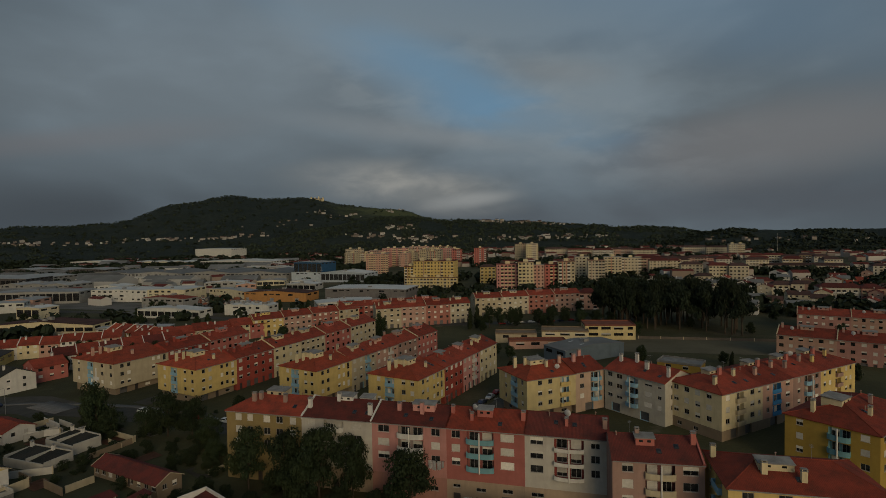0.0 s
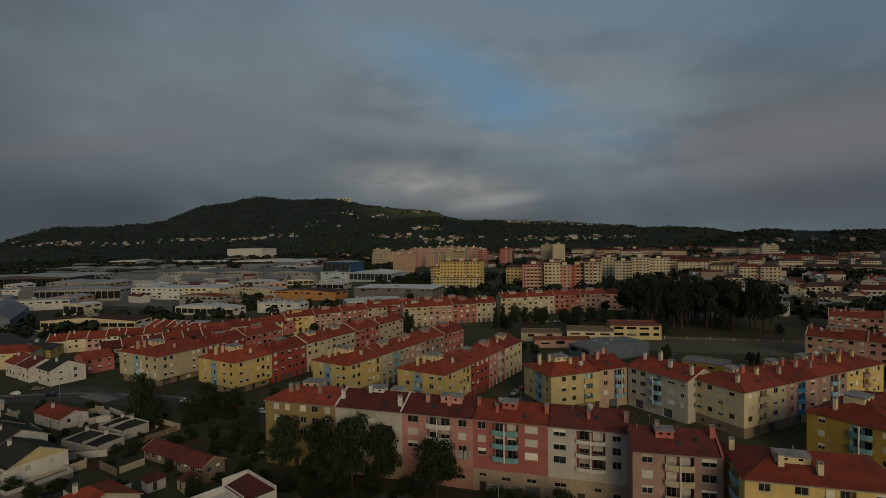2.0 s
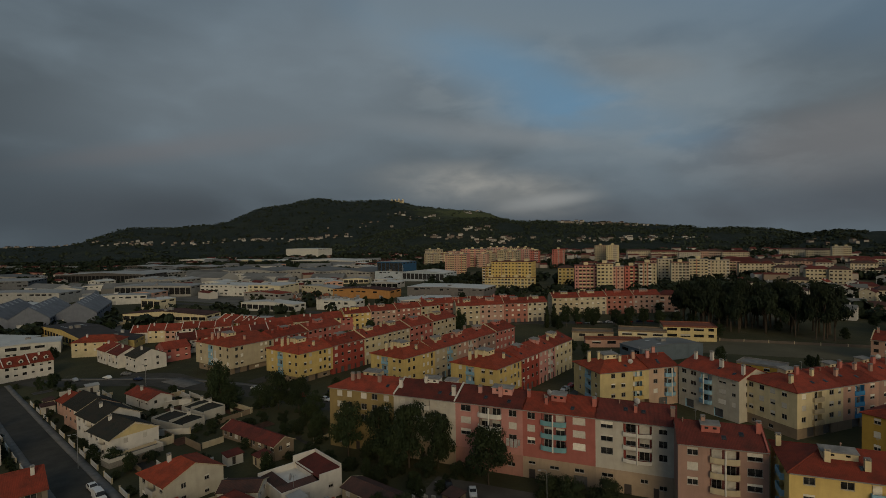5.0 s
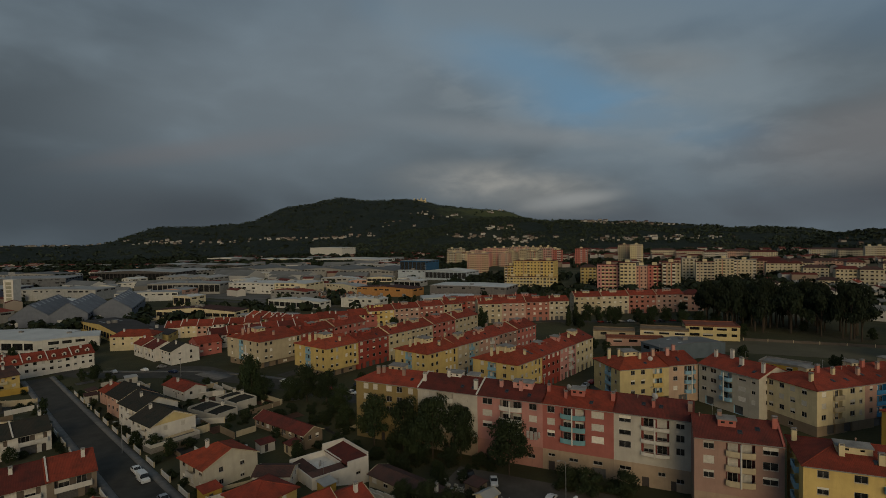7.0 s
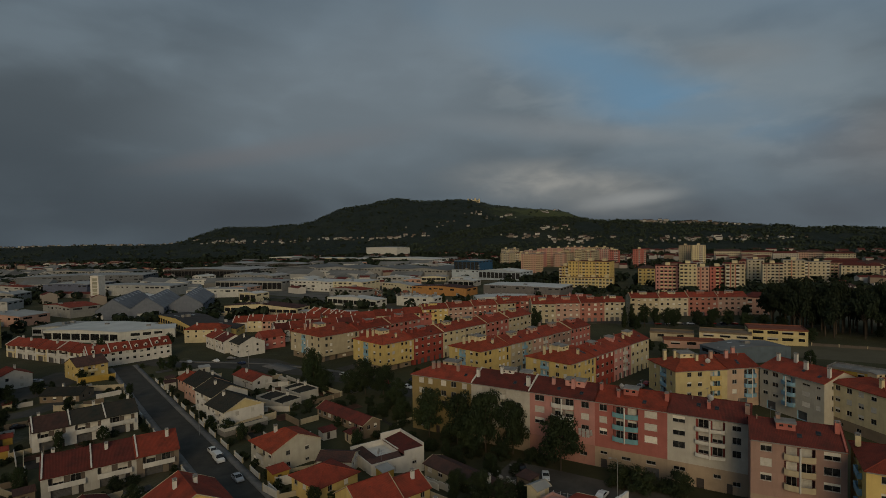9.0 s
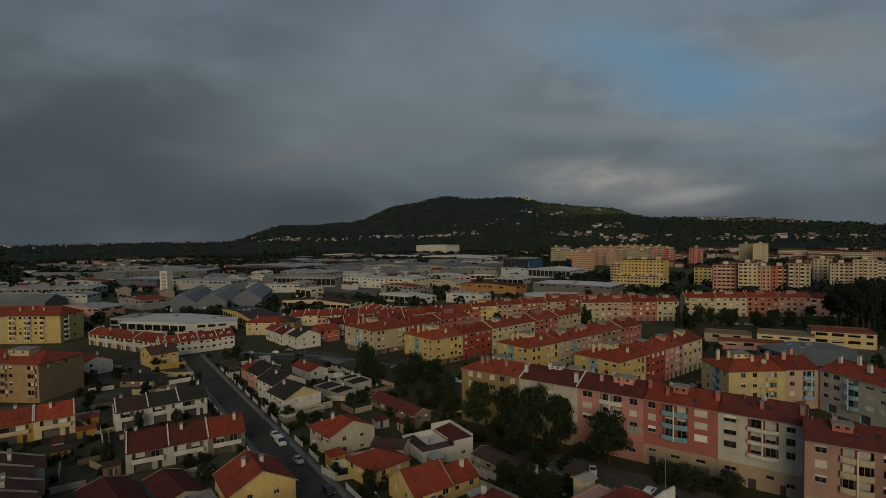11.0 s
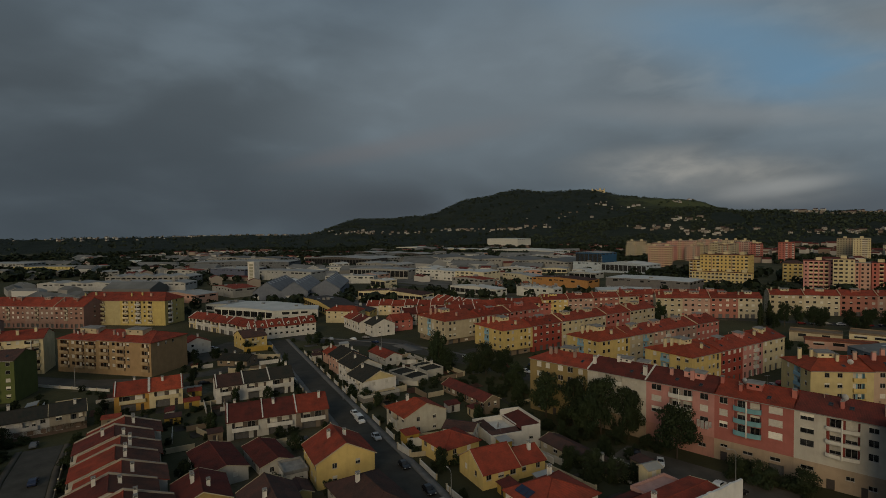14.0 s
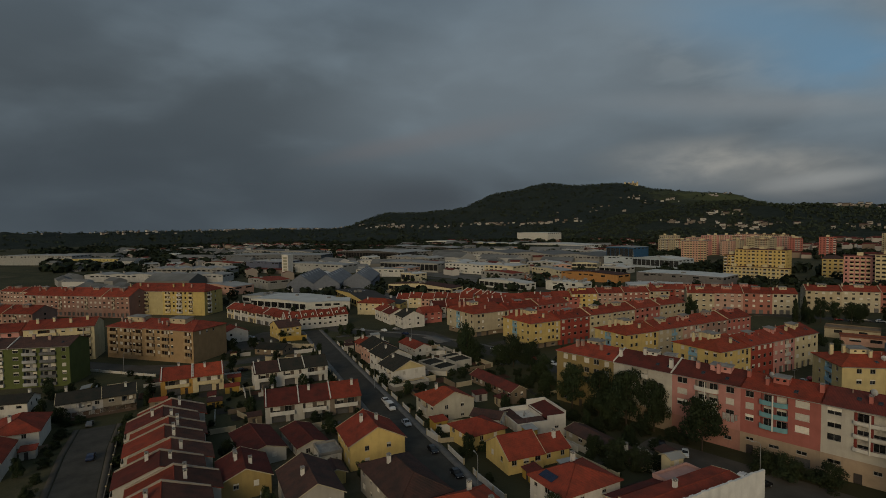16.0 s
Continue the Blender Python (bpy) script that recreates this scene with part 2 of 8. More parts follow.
ASPHALT = plain("asphalt", (0.076, 0.070, 0.058), 0.9, scale=0.25, amount=0.4, bump=0.2)
PAVING = plain("paving", (0.17, 0.16, 0.145), 0.9, scale=0.6, amount=0.4)
CONCRETE = plain("concrete", (0.27, 0.255, 0.23), 0.9, scale=0.5, amount=0.45)
STONE = plain("stone_wall", (0.24, 0.22, 0.19), 0.95, scale=2.0, amount=0.5, bump=0.5)
WHITE = plaster((0.66, 0.64, 0.60))
FRAME = plain("window_frame_paint", (0.30, 0.285, 0.26), 0.6, scale=4, amount=0.2)
SHUTTER = plain("roller_shutter", (0.58, 0.54, 0.46), 0.7, scale=1.5, amount=0.25, vary=0.3)
SILL = plain("stone_sill", (0.45, 0.42, 0.37), 0.8)
GLASS = glass_dark()
METAL = plain("galvanised_metal", (0.35, 0.35, 0.34), 0.5, 0.6, scale=2)
DARKMETAL = plain("dark_metal", (0.03, 0.03, 0.032), 0.5, 0.3)
DOOR = plain("dark_door", (0.045, 0.035, 0.03), 0.6)
BARK = plain("bark", (0.075, 0.058, 0.042), 0.95, scale=3, amount=0.5, bump=0.5)
RUBBER = plain("rubber", (0.015, 0.015, 0.016), 0.85)
SHEET = plain("sheet_roof", (0.32, 0.31, 0.28), 0.6, 0.1, scale=0.12, amount=0.35, vary=0.15)
ROOF_RED = tiles((0.245, 0.044, 0.024))
ROOF_BRIGHT = tiles((0.315, 0.056, 0.026))
ROOF_MAROON = tiles((0.128, 0.029, 0.021))
ROOF_BROWN = tiles((0.085, 0.042, 0.033))
ROOF_SLATE = tiles((0.036, 0.029, 0.022))
C_YELLOW, C_CREAM, C_BEIGE = (0.58, 0.425, 0.155), (0.60, 0.50, 0.300), (0.45, 0.375, 0.245)
C_OCHRE, C_PINK, C_ROSE, C_RED = (0.40, 0.260, 0.055), (0.53, 0.255, 0.215), (0.42, 0.140, 0.110), (0.290, 0.060, 0.042)
C_WHITE, C_BROWN, C_SALMON = (0.60, 0.565, 0.50), (0.33, 0.21, 0.165), (0.50, 0.30, 0.22)
C_BLUE, C_TEAL, C_SKY = (0.055, 0.22, 0.42), (0.160, 0.315, 0.335), (0.24, 0.40, 0.49)
C_GREEN = (0.090, 0.108, 0.036)
C_GREYWHITE = (0.45, 0.41, 0.33)
C_PALEYELLOW = (0.56, 0.45, 0.22)
C_TAN = (0.22, 0.165, 0.11)
C_SAND, C_CLAY = (0.50, 0.43, 0.30), (0.42, 0.265, 0.20)
# ---- shape helpers ----
def smooth(a, b, v):
    k = min(1.0, max(0.0, (v - a) / (b - a)))
    return k * k * (3 - 2 * k)


def front_line(x):
    return 129.5 - 0.249 * (x + 55.5)


def g(x, y):
    """Height of the ground: a gentle fall to the west, and a sunken yard before the front terrace."""
    z = 4.6 * math.tanh((x + 94) / 190)
    d = front_line(x) - y
    band = smooth(-13, -3, d) * (1 - smooth(24, 40, d)) * smooth(-78, -58, x) * (1 - smooth(50, 75, x))
    return z * (1 - band) - 2.0 * band


def part(name, bm, material, parent, label=""):
    """Links a bmesh as one mesh object under a thing or a part."""
    me = bpy.data.meshes.new(name)
    bm.to_mesh(me)
    bm.free()
    for m in material if isinstance(material, (list, tuple)) else [material]:
        me.materials.append(m)
    ob = new(name, me)
    ob.parent = parent
    return tagged(ob, label) if label else ob


def share(name, mesh, parent, m, label=""):
    ob = new(name, mesh)
    ob.parent = parent
    ob.matrix_basis = m
    return tagged(ob, label) if label else ob


def thing(name, m, label, category, group="", kind=""):
    ob = new(name)
    ob.matrix_basis = m
    ob.empty_display_size = 0.5
    return tagged(ob, label, category, group, kind)


def box(bm, x0, y0, z0, x1, y1, z1, mi=0):
    v = [bm.verts.new(p) for p in ((x0, y0, z0), (x1, y0, z0), (x1, y1, z0), (x0, y1, z0), (x0, y0, z1), (x1, y0, z1), (x1, y1, z1), (x0, y1, z1))]
    for f in ((3, 2, 1, 0), (4, 5, 6, 7), (0, 1, 5, 4), (1, 2, 6, 5), (2, 3, 7, 6), (3, 0, 4, 7)):
        bm.faces.new([v[i] for i in f]).material_index = mi
    return v


def tube(bm, p, q, r0, r1, n=8, mi=0):
    p, q = Vector(p), Vector(q)
    turn = (q - p).to_track_quat("Z", "Y")
    a, b = [], []
    for k in range(n):
        w = Vector((math.cos(2 * math.pi * k / n), math.sin(2 * math.pi * k / n), 0))
        a.append(bm.verts.new(p + turn @ (w * r0)))
        b.append(bm.verts.new(q + turn @ (w * r1)))
    for k in range(n):
        bm.faces.new((a[k], a[(k + 1) % n], b[(k + 1) % n], b[k])).material_index = mi
    bm.faces.new(a[::-1]).material_index = mi
    bm.faces.new(b).material_index = mi


def shell(bm, points, faces, thick, mi=0):
    """A sheet with thickness: faces from above, the same below, and the rim between."""
    top = [bm.verts.new(p) for p in points]
    low = [bm.verts.new((p[0], p[1], p[2] - thick)) for p in points]
    edges = {}
    for f in faces:
        bm.faces.new([top[i] for i in f]).material_index = mi
        bm.faces.new([low[i] for i in reversed(f)]).material_index = mi
        for a, b in zip(f, f[1:] + f[:1]):
            edges[(a, b)] = True
    for a, b in edges:
        if (b, a) not in edges:
            bm.faces.new((top[b], top[a], low[a], low[b])).material_index = mi


def wall_face(bm, ox, oy, dx, dy, length, z0, z1, holes):
    """One outer wall, with recesses (a0, a1, b0, b1, depth) that have reveals and a back."""
    nx, ny = dy, -dx

    def at(a, z, d=0.0):
        return bm.verts.new((ox + dx * a - nx * d, oy + dy * a - ny * d, z))

    us = sorted({0.0, length, *(round(h[k], 3) for h in holes for k in (0, 1))})
    zs = sorted({z0, z1, *(round(h[k], 3) for h in holes for k in (2, 3))})
    grid = {}
    for i, a in enumerate(us):
        for j, z in enumerate(zs):
            grid[i, j] = at(a, z)
    for i in range(len(us) - 1):
        for j in range(len(zs) - 1):
            a, z = (us[i] + us[i + 1]) / 2, (zs[j] + zs[j + 1]) / 2
            if not any(h[0] < a < h[1] and h[2] < z < h[3] for h in holes):
                bm.faces.new((grid[i, j], grid[i + 1, j], grid[i + 1, j + 1], grid[i, j + 1]))
    for a0, a1, b0, b1, d in holes:
        o = [at(a0, b0), at(a1, b0), at(a1, b1), at(a0, b1)]
        n = [at(a0, b0, d), at(a1, b0, d), at(a1, b1, d), at(a0, b1, d)]
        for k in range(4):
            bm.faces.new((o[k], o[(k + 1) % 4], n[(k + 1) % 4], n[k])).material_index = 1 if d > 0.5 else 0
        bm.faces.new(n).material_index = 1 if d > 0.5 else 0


# ---- windows and balconies, built once for each size ----
MADE = {}
RNG = random.Random(11)


def panel(bm, x0, x1, z0, z1, y, n, mi=0):
    """A ribbed sheet in one piece, such as a roller shutter."""
    rows = []
    for k in range(2 * n + 1):
        zz = z0 + (z1 - z0) * k / (2 * n)
        f = y - 0.03 * (k % 2)
        rows.append([bm.verts.new(p) for p in ((x0, f, zz), (x1, f, zz), (x1, y + 0.05, zz), (x0, y + 0.05, zz))])
    for p, q in zip(rows, rows[1:]):
        for i in range(4):
            bm.faces.new((p[i], p[(i + 1) % 4], q[(i + 1) % 4], q[i])).material_index = mi
    bm.faces.new(rows[0][::-1]).material_index = mi
    bm.faces.new(rows[-1]).material_index = mi


def kept(name, bm, *materials):
    me = bpy.data.meshes.new(name)
    bm.to_mesh(me)
    bm.free()
    for m in materials:
        me.materials.append(m)
    return me


def window_meshes(w, h, shut):
    key = ("window", round(w, 1), round(h, 1), shut)
    if key not in MADE:
        bm = bmesh.new()
        x, f = w / 2, 0.08
        rings = []
        for yy in (0.10, 0.17):
            rings.append(([bm.verts.new((px, yy, pz)) for px, pz in ((-x, 0), (x, 0), (x, h), (-x, h))],
                          [bm.verts.new((px, yy, pz)) for px, pz in ((-x + f, f), (x - f, f), (x - f, h - f), (-x + f, h - f))]))
        (o0, i0), (o1, i1) = rings
        for k in range(4):
            j = (k + 1) % 4
            bm.faces.new((o0[k], o0[j], i0[j], i0[k]))
            bm.faces.new((i0[k], i0[j], i1[j], i1[k]))
            bm.faces.new((o0[j], o0[k], o1[k], o1[j]))
        box(bm, -0.035, 0.105, f, 0.035, 0.168, h - f)
        box(bm, -x - 0.06, -0.07, -0.07, x + 0.06, 0.098, -0.004, 1)
        me = kept("window", bm, FRAME, SILL)
        bm = bmesh.new()
        box(bm, -x + 0.05, 0.135, 0.05, x - 0.05, 0.15, h - 0.05)
        pane = kept("pane", bm, GLASS)
        blind = None
        if shut:
            bm = bmesh.new()
            panel(bm, -x + 0.02, x - 0.02, h * (1 - shut), h - 0.01, 0.045, max(2, int(h * shut / 0.2)))
            blind = kept("shutter", bm, SHUTTER)
        MADE[key] = (me, pane, blind)
    return MADE[key]


def window_whole(w, h, shut):
    """The same window for houses further off: frame, pane and shutter in one."""
    key = ("whole", round(w, 1), round(h, 1), shut)
    if key not in MADE:
        bm = bmesh.new()
        x = w / 2
        v = [bm.verts.new(p) for p in ((-x, 0.10, 0), (x, 0.10, 0), (x, 0.10, h), (-x, 0.10, h))]
        n = [bm.verts.new(p) for p in ((-x + 0.1, 0.10, 0.1), (x - 0.1, 0.10, 0.1), (x - 0.1, 0.10, h - 0.1), (-x + 0.1, 0.10, h - 0.1))]
        b = [bm.verts.new(p) for p in ((-x + 0.1, 0.15, 0.1), (x - 0.1, 0.15, 0.1), (x - 0.1, 0.15, h - 0.1), (-x + 0.1, 0.15, h - 0.1))]
        for k in range(4):
            j = (k + 1) % 4
            bm.faces.new((v[k], v[j], n[j], n[k]))
            bm.faces.new((n[k], n[j], b[j], b[k]))
        bm.faces.new(b).material_index = 1
        if shut:
            box(bm, -x + 0.03, 0.03, h * (1 - shut), x - 0.03, 0.085, h - 0.01, 2)
        MADE[key] = kept("window", bm, FRAME, GLASS, SHUTTER)
    return MADE[key]


SHUTS = (0.0, 0.0, 0.0, 0.3, 0.45, 0.6, 1.0, 1.0)


MANY = {}


def join_windows():
    """The small windows of houses far off, one body of panes and shutters for each house."""
    for home, rows in MANY.items():
        bm = bmesh.new()
        for ox, oy, ang, a, z, w, h in rows:
            c, s = math.cos(radians(ang)), math.sin(radians(ang))
            shut = RNG.choice(SHUTS)
            cut = h * (1 - shut)
            for z0, z1, mi in ((0.02, cut - 0.01, 0), (cut + 0.01, h - 0.02, 1)):
                if z1 - z0 < 0.1:
                    continue
                for v in box(bm, -w / 2 + 0.02, 0.06, z0, w / 2 - 0.02, 0.13, z1, mi):
                    x, y, zz = v.co
                    v.co = (ox + c * (a + x) - s * y, oy + s * (a + x) + c * y, z + zz)
        tagged(part("window_panes", bm, [GLASS, SHUTTER], home), kind="stuff")


def put_window(parent, ox, oy, ang, a, z, w, h, fine, shut=None):
    """A window on the wall that starts at (ox, oy) and runs in the direction ang (degrees, local)."""
    if fine is None:
        MANY.setdefault(parent, []).append((ox, oy, ang, a, z, w, h))
        return None
    if not fine:
        c, s = math.cos(radians(ang)), math.sin(radians(ang))
        return share("window", window_whole(w, h, RNG.choice(SHUTS) if shut is None else shut), parent, pose(ox + c * a, oy + s * a, z, 0, 0, ang))
    frame_mesh, pane_mesh, blind = window_meshes(w, h, RNG.choice(SHUTS) if shut is None else shut)
    c, s = math.cos(radians(ang)), math.sin(radians(ang))
    ob = share("window", frame_mesh, parent, pose(ox + c * a, oy + s * a, z, 0, 0, ang))
    share("pane", pane_mesh, ob, Matrix.Identity(4))
    if blind:
        share("shutter", blind, ob, Matrix.Identity(4))
    return ob


def balcony_meshes(w, out, curved, colour, rail_colour):
    key = ("balcony", round(w, 1), out, curved, colour, rail_colour)
    if key not in MADE:
        n = 8 if curved else 1
        outer, inner = [], []
        for k in range(n + 1):
            t = k / n * 2 - 1
            d = out * (0.45 + 0.55 * math.sqrt(max(0.0, 1 - t * t * 0.95))) if curved else out
            outer.append((w / 2 * t, -d))
            inner.append(((w / 2 - 0.12) * t, -d + 0.12))
        bm = bmesh.new()
        pts = [(-w / 2, 0.0)] + outer + [(w / 2, 0.0)]
        shell(bm, [(p[0], p[1], 0.0) for p in pts], [list(range(len(pts)))], 0.2)
        slab = bpy.data.meshes.new("balcony")
        bm.to_mesh(slab)
        bm.free()
        slab.materials.append(plaster(colour))
        bm = bmesh.new()
        path = [(-w / 2 + 0.004, -0.01)] + outer + [(w / 2 - 0.004, -0.01)]
        path_in = [(-w / 2 + 0.12, -0.01)] + inner + [(w / 2 - 0.12, -0.01)]
        rings = [[bm.verts.new((*v, zz)) for v in row] for zz in (0.004, 0.95) for row in (path, path_in)]
        lo, lo_in, hi, hi_in = rings
        for k in range(len(path) - 1):
            bm.faces.new((lo[k], lo[k + 1], hi[k + 1], hi[k]))
            bm.faces.new((lo_in[k + 1], lo_in[k], hi_in[k], hi_in[k + 1]))
            bm.faces.new((hi[k], hi[k + 1], hi_in[k + 1], hi_in[k]))
            bm.faces.new((lo[k + 1], lo[k], lo_in[k], lo_in[k + 1]))
        for k in (0, -1):
            bm.faces.new((lo[k], hi[k], hi_in[k], lo_in[k]))
        rail = bpy.data.meshes.new("parapet")
        bm.to_mesh(rail)
        bm.free()
        rail.materials.append(plaster(rail_colour))
        MADE[key] = (slab, rail)
    return MADE[key]


def chimney_mesh(w, d, h, colour):
    key = ("chimney", w, d, h, colour)
    if key not in MADE:
        bm = bmesh.new()
        box(bm, -w / 2, -d / 2, -0.8, w / 2, d / 2, h)
        box(bm, -w / 2 - 0.08, -d / 2 - 0.08, h, w / 2 + 0.08, d / 2 + 0.08, h + 0.1, 1)
        for sx in (-1, 1):
            for sy in (-1, 1):
                box(bm, sx * w * 0.4 - 0.05, sy * d * 0.4 - 0.05, h + 0.1, sx * w * 0.4 + 0.05, sy * d * 0.4 + 0.05, h + 0.32)
        box(bm, -w / 2 - 0.05, -d / 2 - 0.05, h + 0.32, w / 2 + 0.05, d / 2 + 0.05, h + 0.40, 1)
        me = bpy.data.meshes.new("chimney")
        bm.to_mesh(me)
        bm.free()
        me.materials.append(plaster(colour))
        me.materials.append(CONCRETE)
        MADE[key] = me
    return MADE[key]


def roof_window_mesh():
    if "roof_window" not in MADE:
        bm = bmesh.new()
        box(bm, -0.45, -0.6, -0.05, 0.45, 0.6, 0.07)
        box(bm, -0.37, -0.52, 0.074, 0.37, 0.52, 0.085, 1)
        MADE["roof_window"] = kept("roof_window", bm, DARKMETAL, GLASS)
    return MADE["roof_window"]


def aerial_mesh():
    if "aerial" not in MADE:
        bm = bmesh.new()
        tube(bm, (0, 0, -0.2), (0, 0, 2.6), 0.03, 0.025, 6)
        tube(bm, (-0.8, 0, 2.4), (0.8, 0, 2.4), 0.02, 0.02, 5)
        for k in range(6):
            tube(bm, (-0.7 + 0.28 * k, -0.3, 2.42), (-0.7 + 0.28 * k, 0.3, 2.42), 0.012, 0.012, 4)
        MADE["aerial"] = kept("aerial", bm, METAL)
    return MADE["aerial"]


def vent_mesh():
    if "vent" not in MADE:
        bm = bmesh.new()
        tube(bm, (0, 0, -0.3), (0, 0, 0.75), 0.11, 0.11, 8)
        tube(bm, (0, 0, 0.75), (0, 0, 0.95), 0.22, 0.05, 8)
        MADE["vent"] = kept("vent_pipe", bm, plain("vent_clay", (0.30, 0.20, 0.15), 0.8))
    return MADE["vent"]


def dish_mesh():
    if "dish" not in MADE:
        bm = bmesh.new()
        rings = []
        for k in range(5):
            r = 0.75 * k / 4
            rings.append([bm.verts.new((r * math.cos(2 * math.pi * j / 14), -0.30 + 0.42 * r * r, 1.1 + r * math.sin(2 * math.pi * j / 14))) for j in range(14)])
        for a, b in zip(rings, rings[1:]):
            for j in range(14):
                bm.faces.new((a[j], a[(j + 1) % 14], b[(j + 1) % 14], b[j]))
        bmesh.ops.remove_doubles(bm, verts=bm.verts, dist=0.001)
        bmesh.ops.solidify(bm, geom=bm.faces[:], thickness=0.03)
        tube(bm, (0, 0, -0.6), (0, 0, 1.1), 0.05, 0.05)
        tube(bm, (0, -0.2, 0.5), (0, -0.85, 1.1), 0.02, 0.02, 5)
        box(bm, -0.06, -0.92, 1.04, 0.06, -0.80, 1.16)
        me = bpy.data.meshes.new("satellite_dish")
        bm.to_mesh(me)
        bm.free()
        me.materials.append(plain("dish_paint", (0.42, 0.41, 0.39), 0.6))
        MADE["dish"] = me
    return MADE["dish"]


FOOT = []


def free(x, y, gap=1.0):
    """Whether a place is clear of every house."""
    for fx, fy, fa, fl, fw in FOOT:
        c, s = math.cos(radians(fa)), math.sin(radians(fa))
        u, v = (x - fx) * c + (y - fy) * s, -(x - fx) * s + (y - fy) * c
        if -gap < u < fl + gap and -gap < v < fw + gap:
            return False
    return True



def building(label, x, y, ang, L, W, H, wall, roof=None, rise=2.6, hip=(0.0, 0.0), floors=3, st=3.0, head=0.55, wh=1.35, cols=None, ground=(),
             chimneys=(), dishes=(), over=0.4, base=None, skirt=1.5, parapets=(), name="apartment_house", category="apartment building", group="",
             z=None, flat=False, roof_label="", recess=None, heads=(), small=False, rail=None, inset=0.0, roof2=None, rail_h=1.0):
    """A house with its front wall from (x, y) in the direction ang. cols: {side: [(kind, place, width, ...)]}, the kinds w (window), b (curved balcony),
    c (straight balcony), l (loggia), t (tall window). ground: the same for the ground floor, with d (door) and g (wide opening)."""
    FOOT.append((x, y, ang, L, W))
    cx = x + math.cos(radians(ang)) * L / 2 - math.sin(radians(ang)) * W / 2
    cy = y + math.sin(radians(ang)) * L / 2 + math.cos(radians(ang)) * W / 2
    home = thing(name, pose(x, y, g(cx, cy) if z is None else z, 0, 0, ang), label, category, group)
    near = math.hypot(cx - 4, cy + 20)
    near = True if near < 195 else (False if near < 262 else None)
    sides = {"front": (0, 0, 0, L), "right": (L, 0, 90, W), "back": (L, W, 180, L), "left": (0, W, 270, W)}
    bm = bmesh.new()
    low = None if base is None else base[0]
    lowbm = bmesh.new() if base else None
    for side, (ox, oy, turn, length) in sides.items():
        dx, dy = round(math.cos(radians(turn))), round(math.sin(radians(turn)))
        holes, lows = [], []
        ix, iy = ox - dy * inset, oy + dx * inset
        for kind, a, w, *more in (cols or {}).get(side, ()):
            k0 = more[1] if len(more) > 1 and more[1] is not None else 0
            k1 = more[2] if len(more) > 2 else floors
            for k in range(k0, k1):
                top = H - head - st * (floors - 1 - k)
                if kind == "w":
                    holes.append((a - w / 2, a + w / 2, top - wh, top, 0.18))
                    put_window(home, ox, oy, turn, a, top - wh, w, wh, near)
                elif kind == "t":
                    holes.append((a - w / 2, a + w / 2, top - 2.1, top, 0.18))
                    put_window(home, ox, oy, turn, a, top - 2.1, w, 2.1, near)
                else:
                    colour = more[0]
                    floor_z = top - (2.55 if kind == "l" else 2.25)
                    holes.append((a - w / 2, a + w / 2, floor_z, top, 1.0))
                    c, s = math.cos(radians(turn)), math.sin(radians(turn))
                    nx, ny = s, -c
                    bx, by = ox - nx * 0.80, oy - ny * 0.80
                    ww = w * (0.36 if kind == "b" else 0.30)
                    put_window(home, bx, by, turn, a - w * 0.24, floor_z + 0.05, ww, 1.95, near)
                    put_window(home, bx, by, turn, a + w * 0.24, floor_z + 0.05, ww, 1.95, near)
                    slab, front_rail = balcony_meshes(w + 0.1, {"b": 1.25, "l": 0.16}.get(kind, 0.7), kind == "b", colour, rail or colour)
                    ob = share("balcony", slab, home, pose(ox + c * a, oy + s * a, floor_z, 0, 0, turn))
                    share("parapet", front_rail, ob, Matrix.Diagonal((1, 1, rail_h, 1)))
            if kind == "b":
                pb = bmesh.new()
                c, s = math.cos(radians(turn)), math.sin(radians(turn))
                p = (ox + c * a + s * 1.33, oy + s * a - c * 1.33)
                tube(pb, (*p, H - head - st * floors + 0.45), (*p, H - head + 0.25), 0.17, 0.17)
                part("pole", pb, plaster(C_WHITE), home)
        for kind, a, w, *more in (ground.get(side, ()) if ground else ()):
            hz = more[0] if more else 0.0
            if kind == "d":
                lows.append((a - w / 2 - inset, a + w / 2 - inset, hz, hz + 2.3, 0.3))
                db = bmesh.new()
                c, s = math.cos(radians(turn)), math.sin(radians(turn))
                box(db, -w / 2 + 0.03, 0.2, hz + 0.02, w / 2 - 0.03, 0.26, hz + 2.26)
                box(db, w / 2 - 0.25, 0.16, hz + 1.0, w / 2 - 0.2, 0.2, hz + 1.2)
                ob = part("door", db, DOOR, home)
                ob.matrix_basis = pose(ix + c * a, iy + s * a, 0, 0, 0, turn)
            elif kind == "g":
                lows.append((a - w / 2 - inset, a + w / 2 - inset, hz, hz + 2.5, 0.6))
                db = bmesh.new()
                panel(db, -w / 2 + 0.03, w / 2 - 0.03, hz + 0.02, hz + 2.46, 0.48, 8)
                ob = part("garage_door", db, plain("garage_paint", (0.10, 0.095, 0.09), 0.6), home)
                c, s = math.cos(radians(turn)), math.sin(radians(turn))
                ob.matrix_basis = pose(ix + c * a, iy + s * a, 0, 0, 0, turn)
            else:
                hh = more[1] if len(more) > 1 else 1.0
                lows.append((a - w / 2 - inset, a + w / 2 - inset, hz, hz + hh, 0.18))
                put_window(home, ix, iy, turn, a, hz, w, hh, near, 0.0)
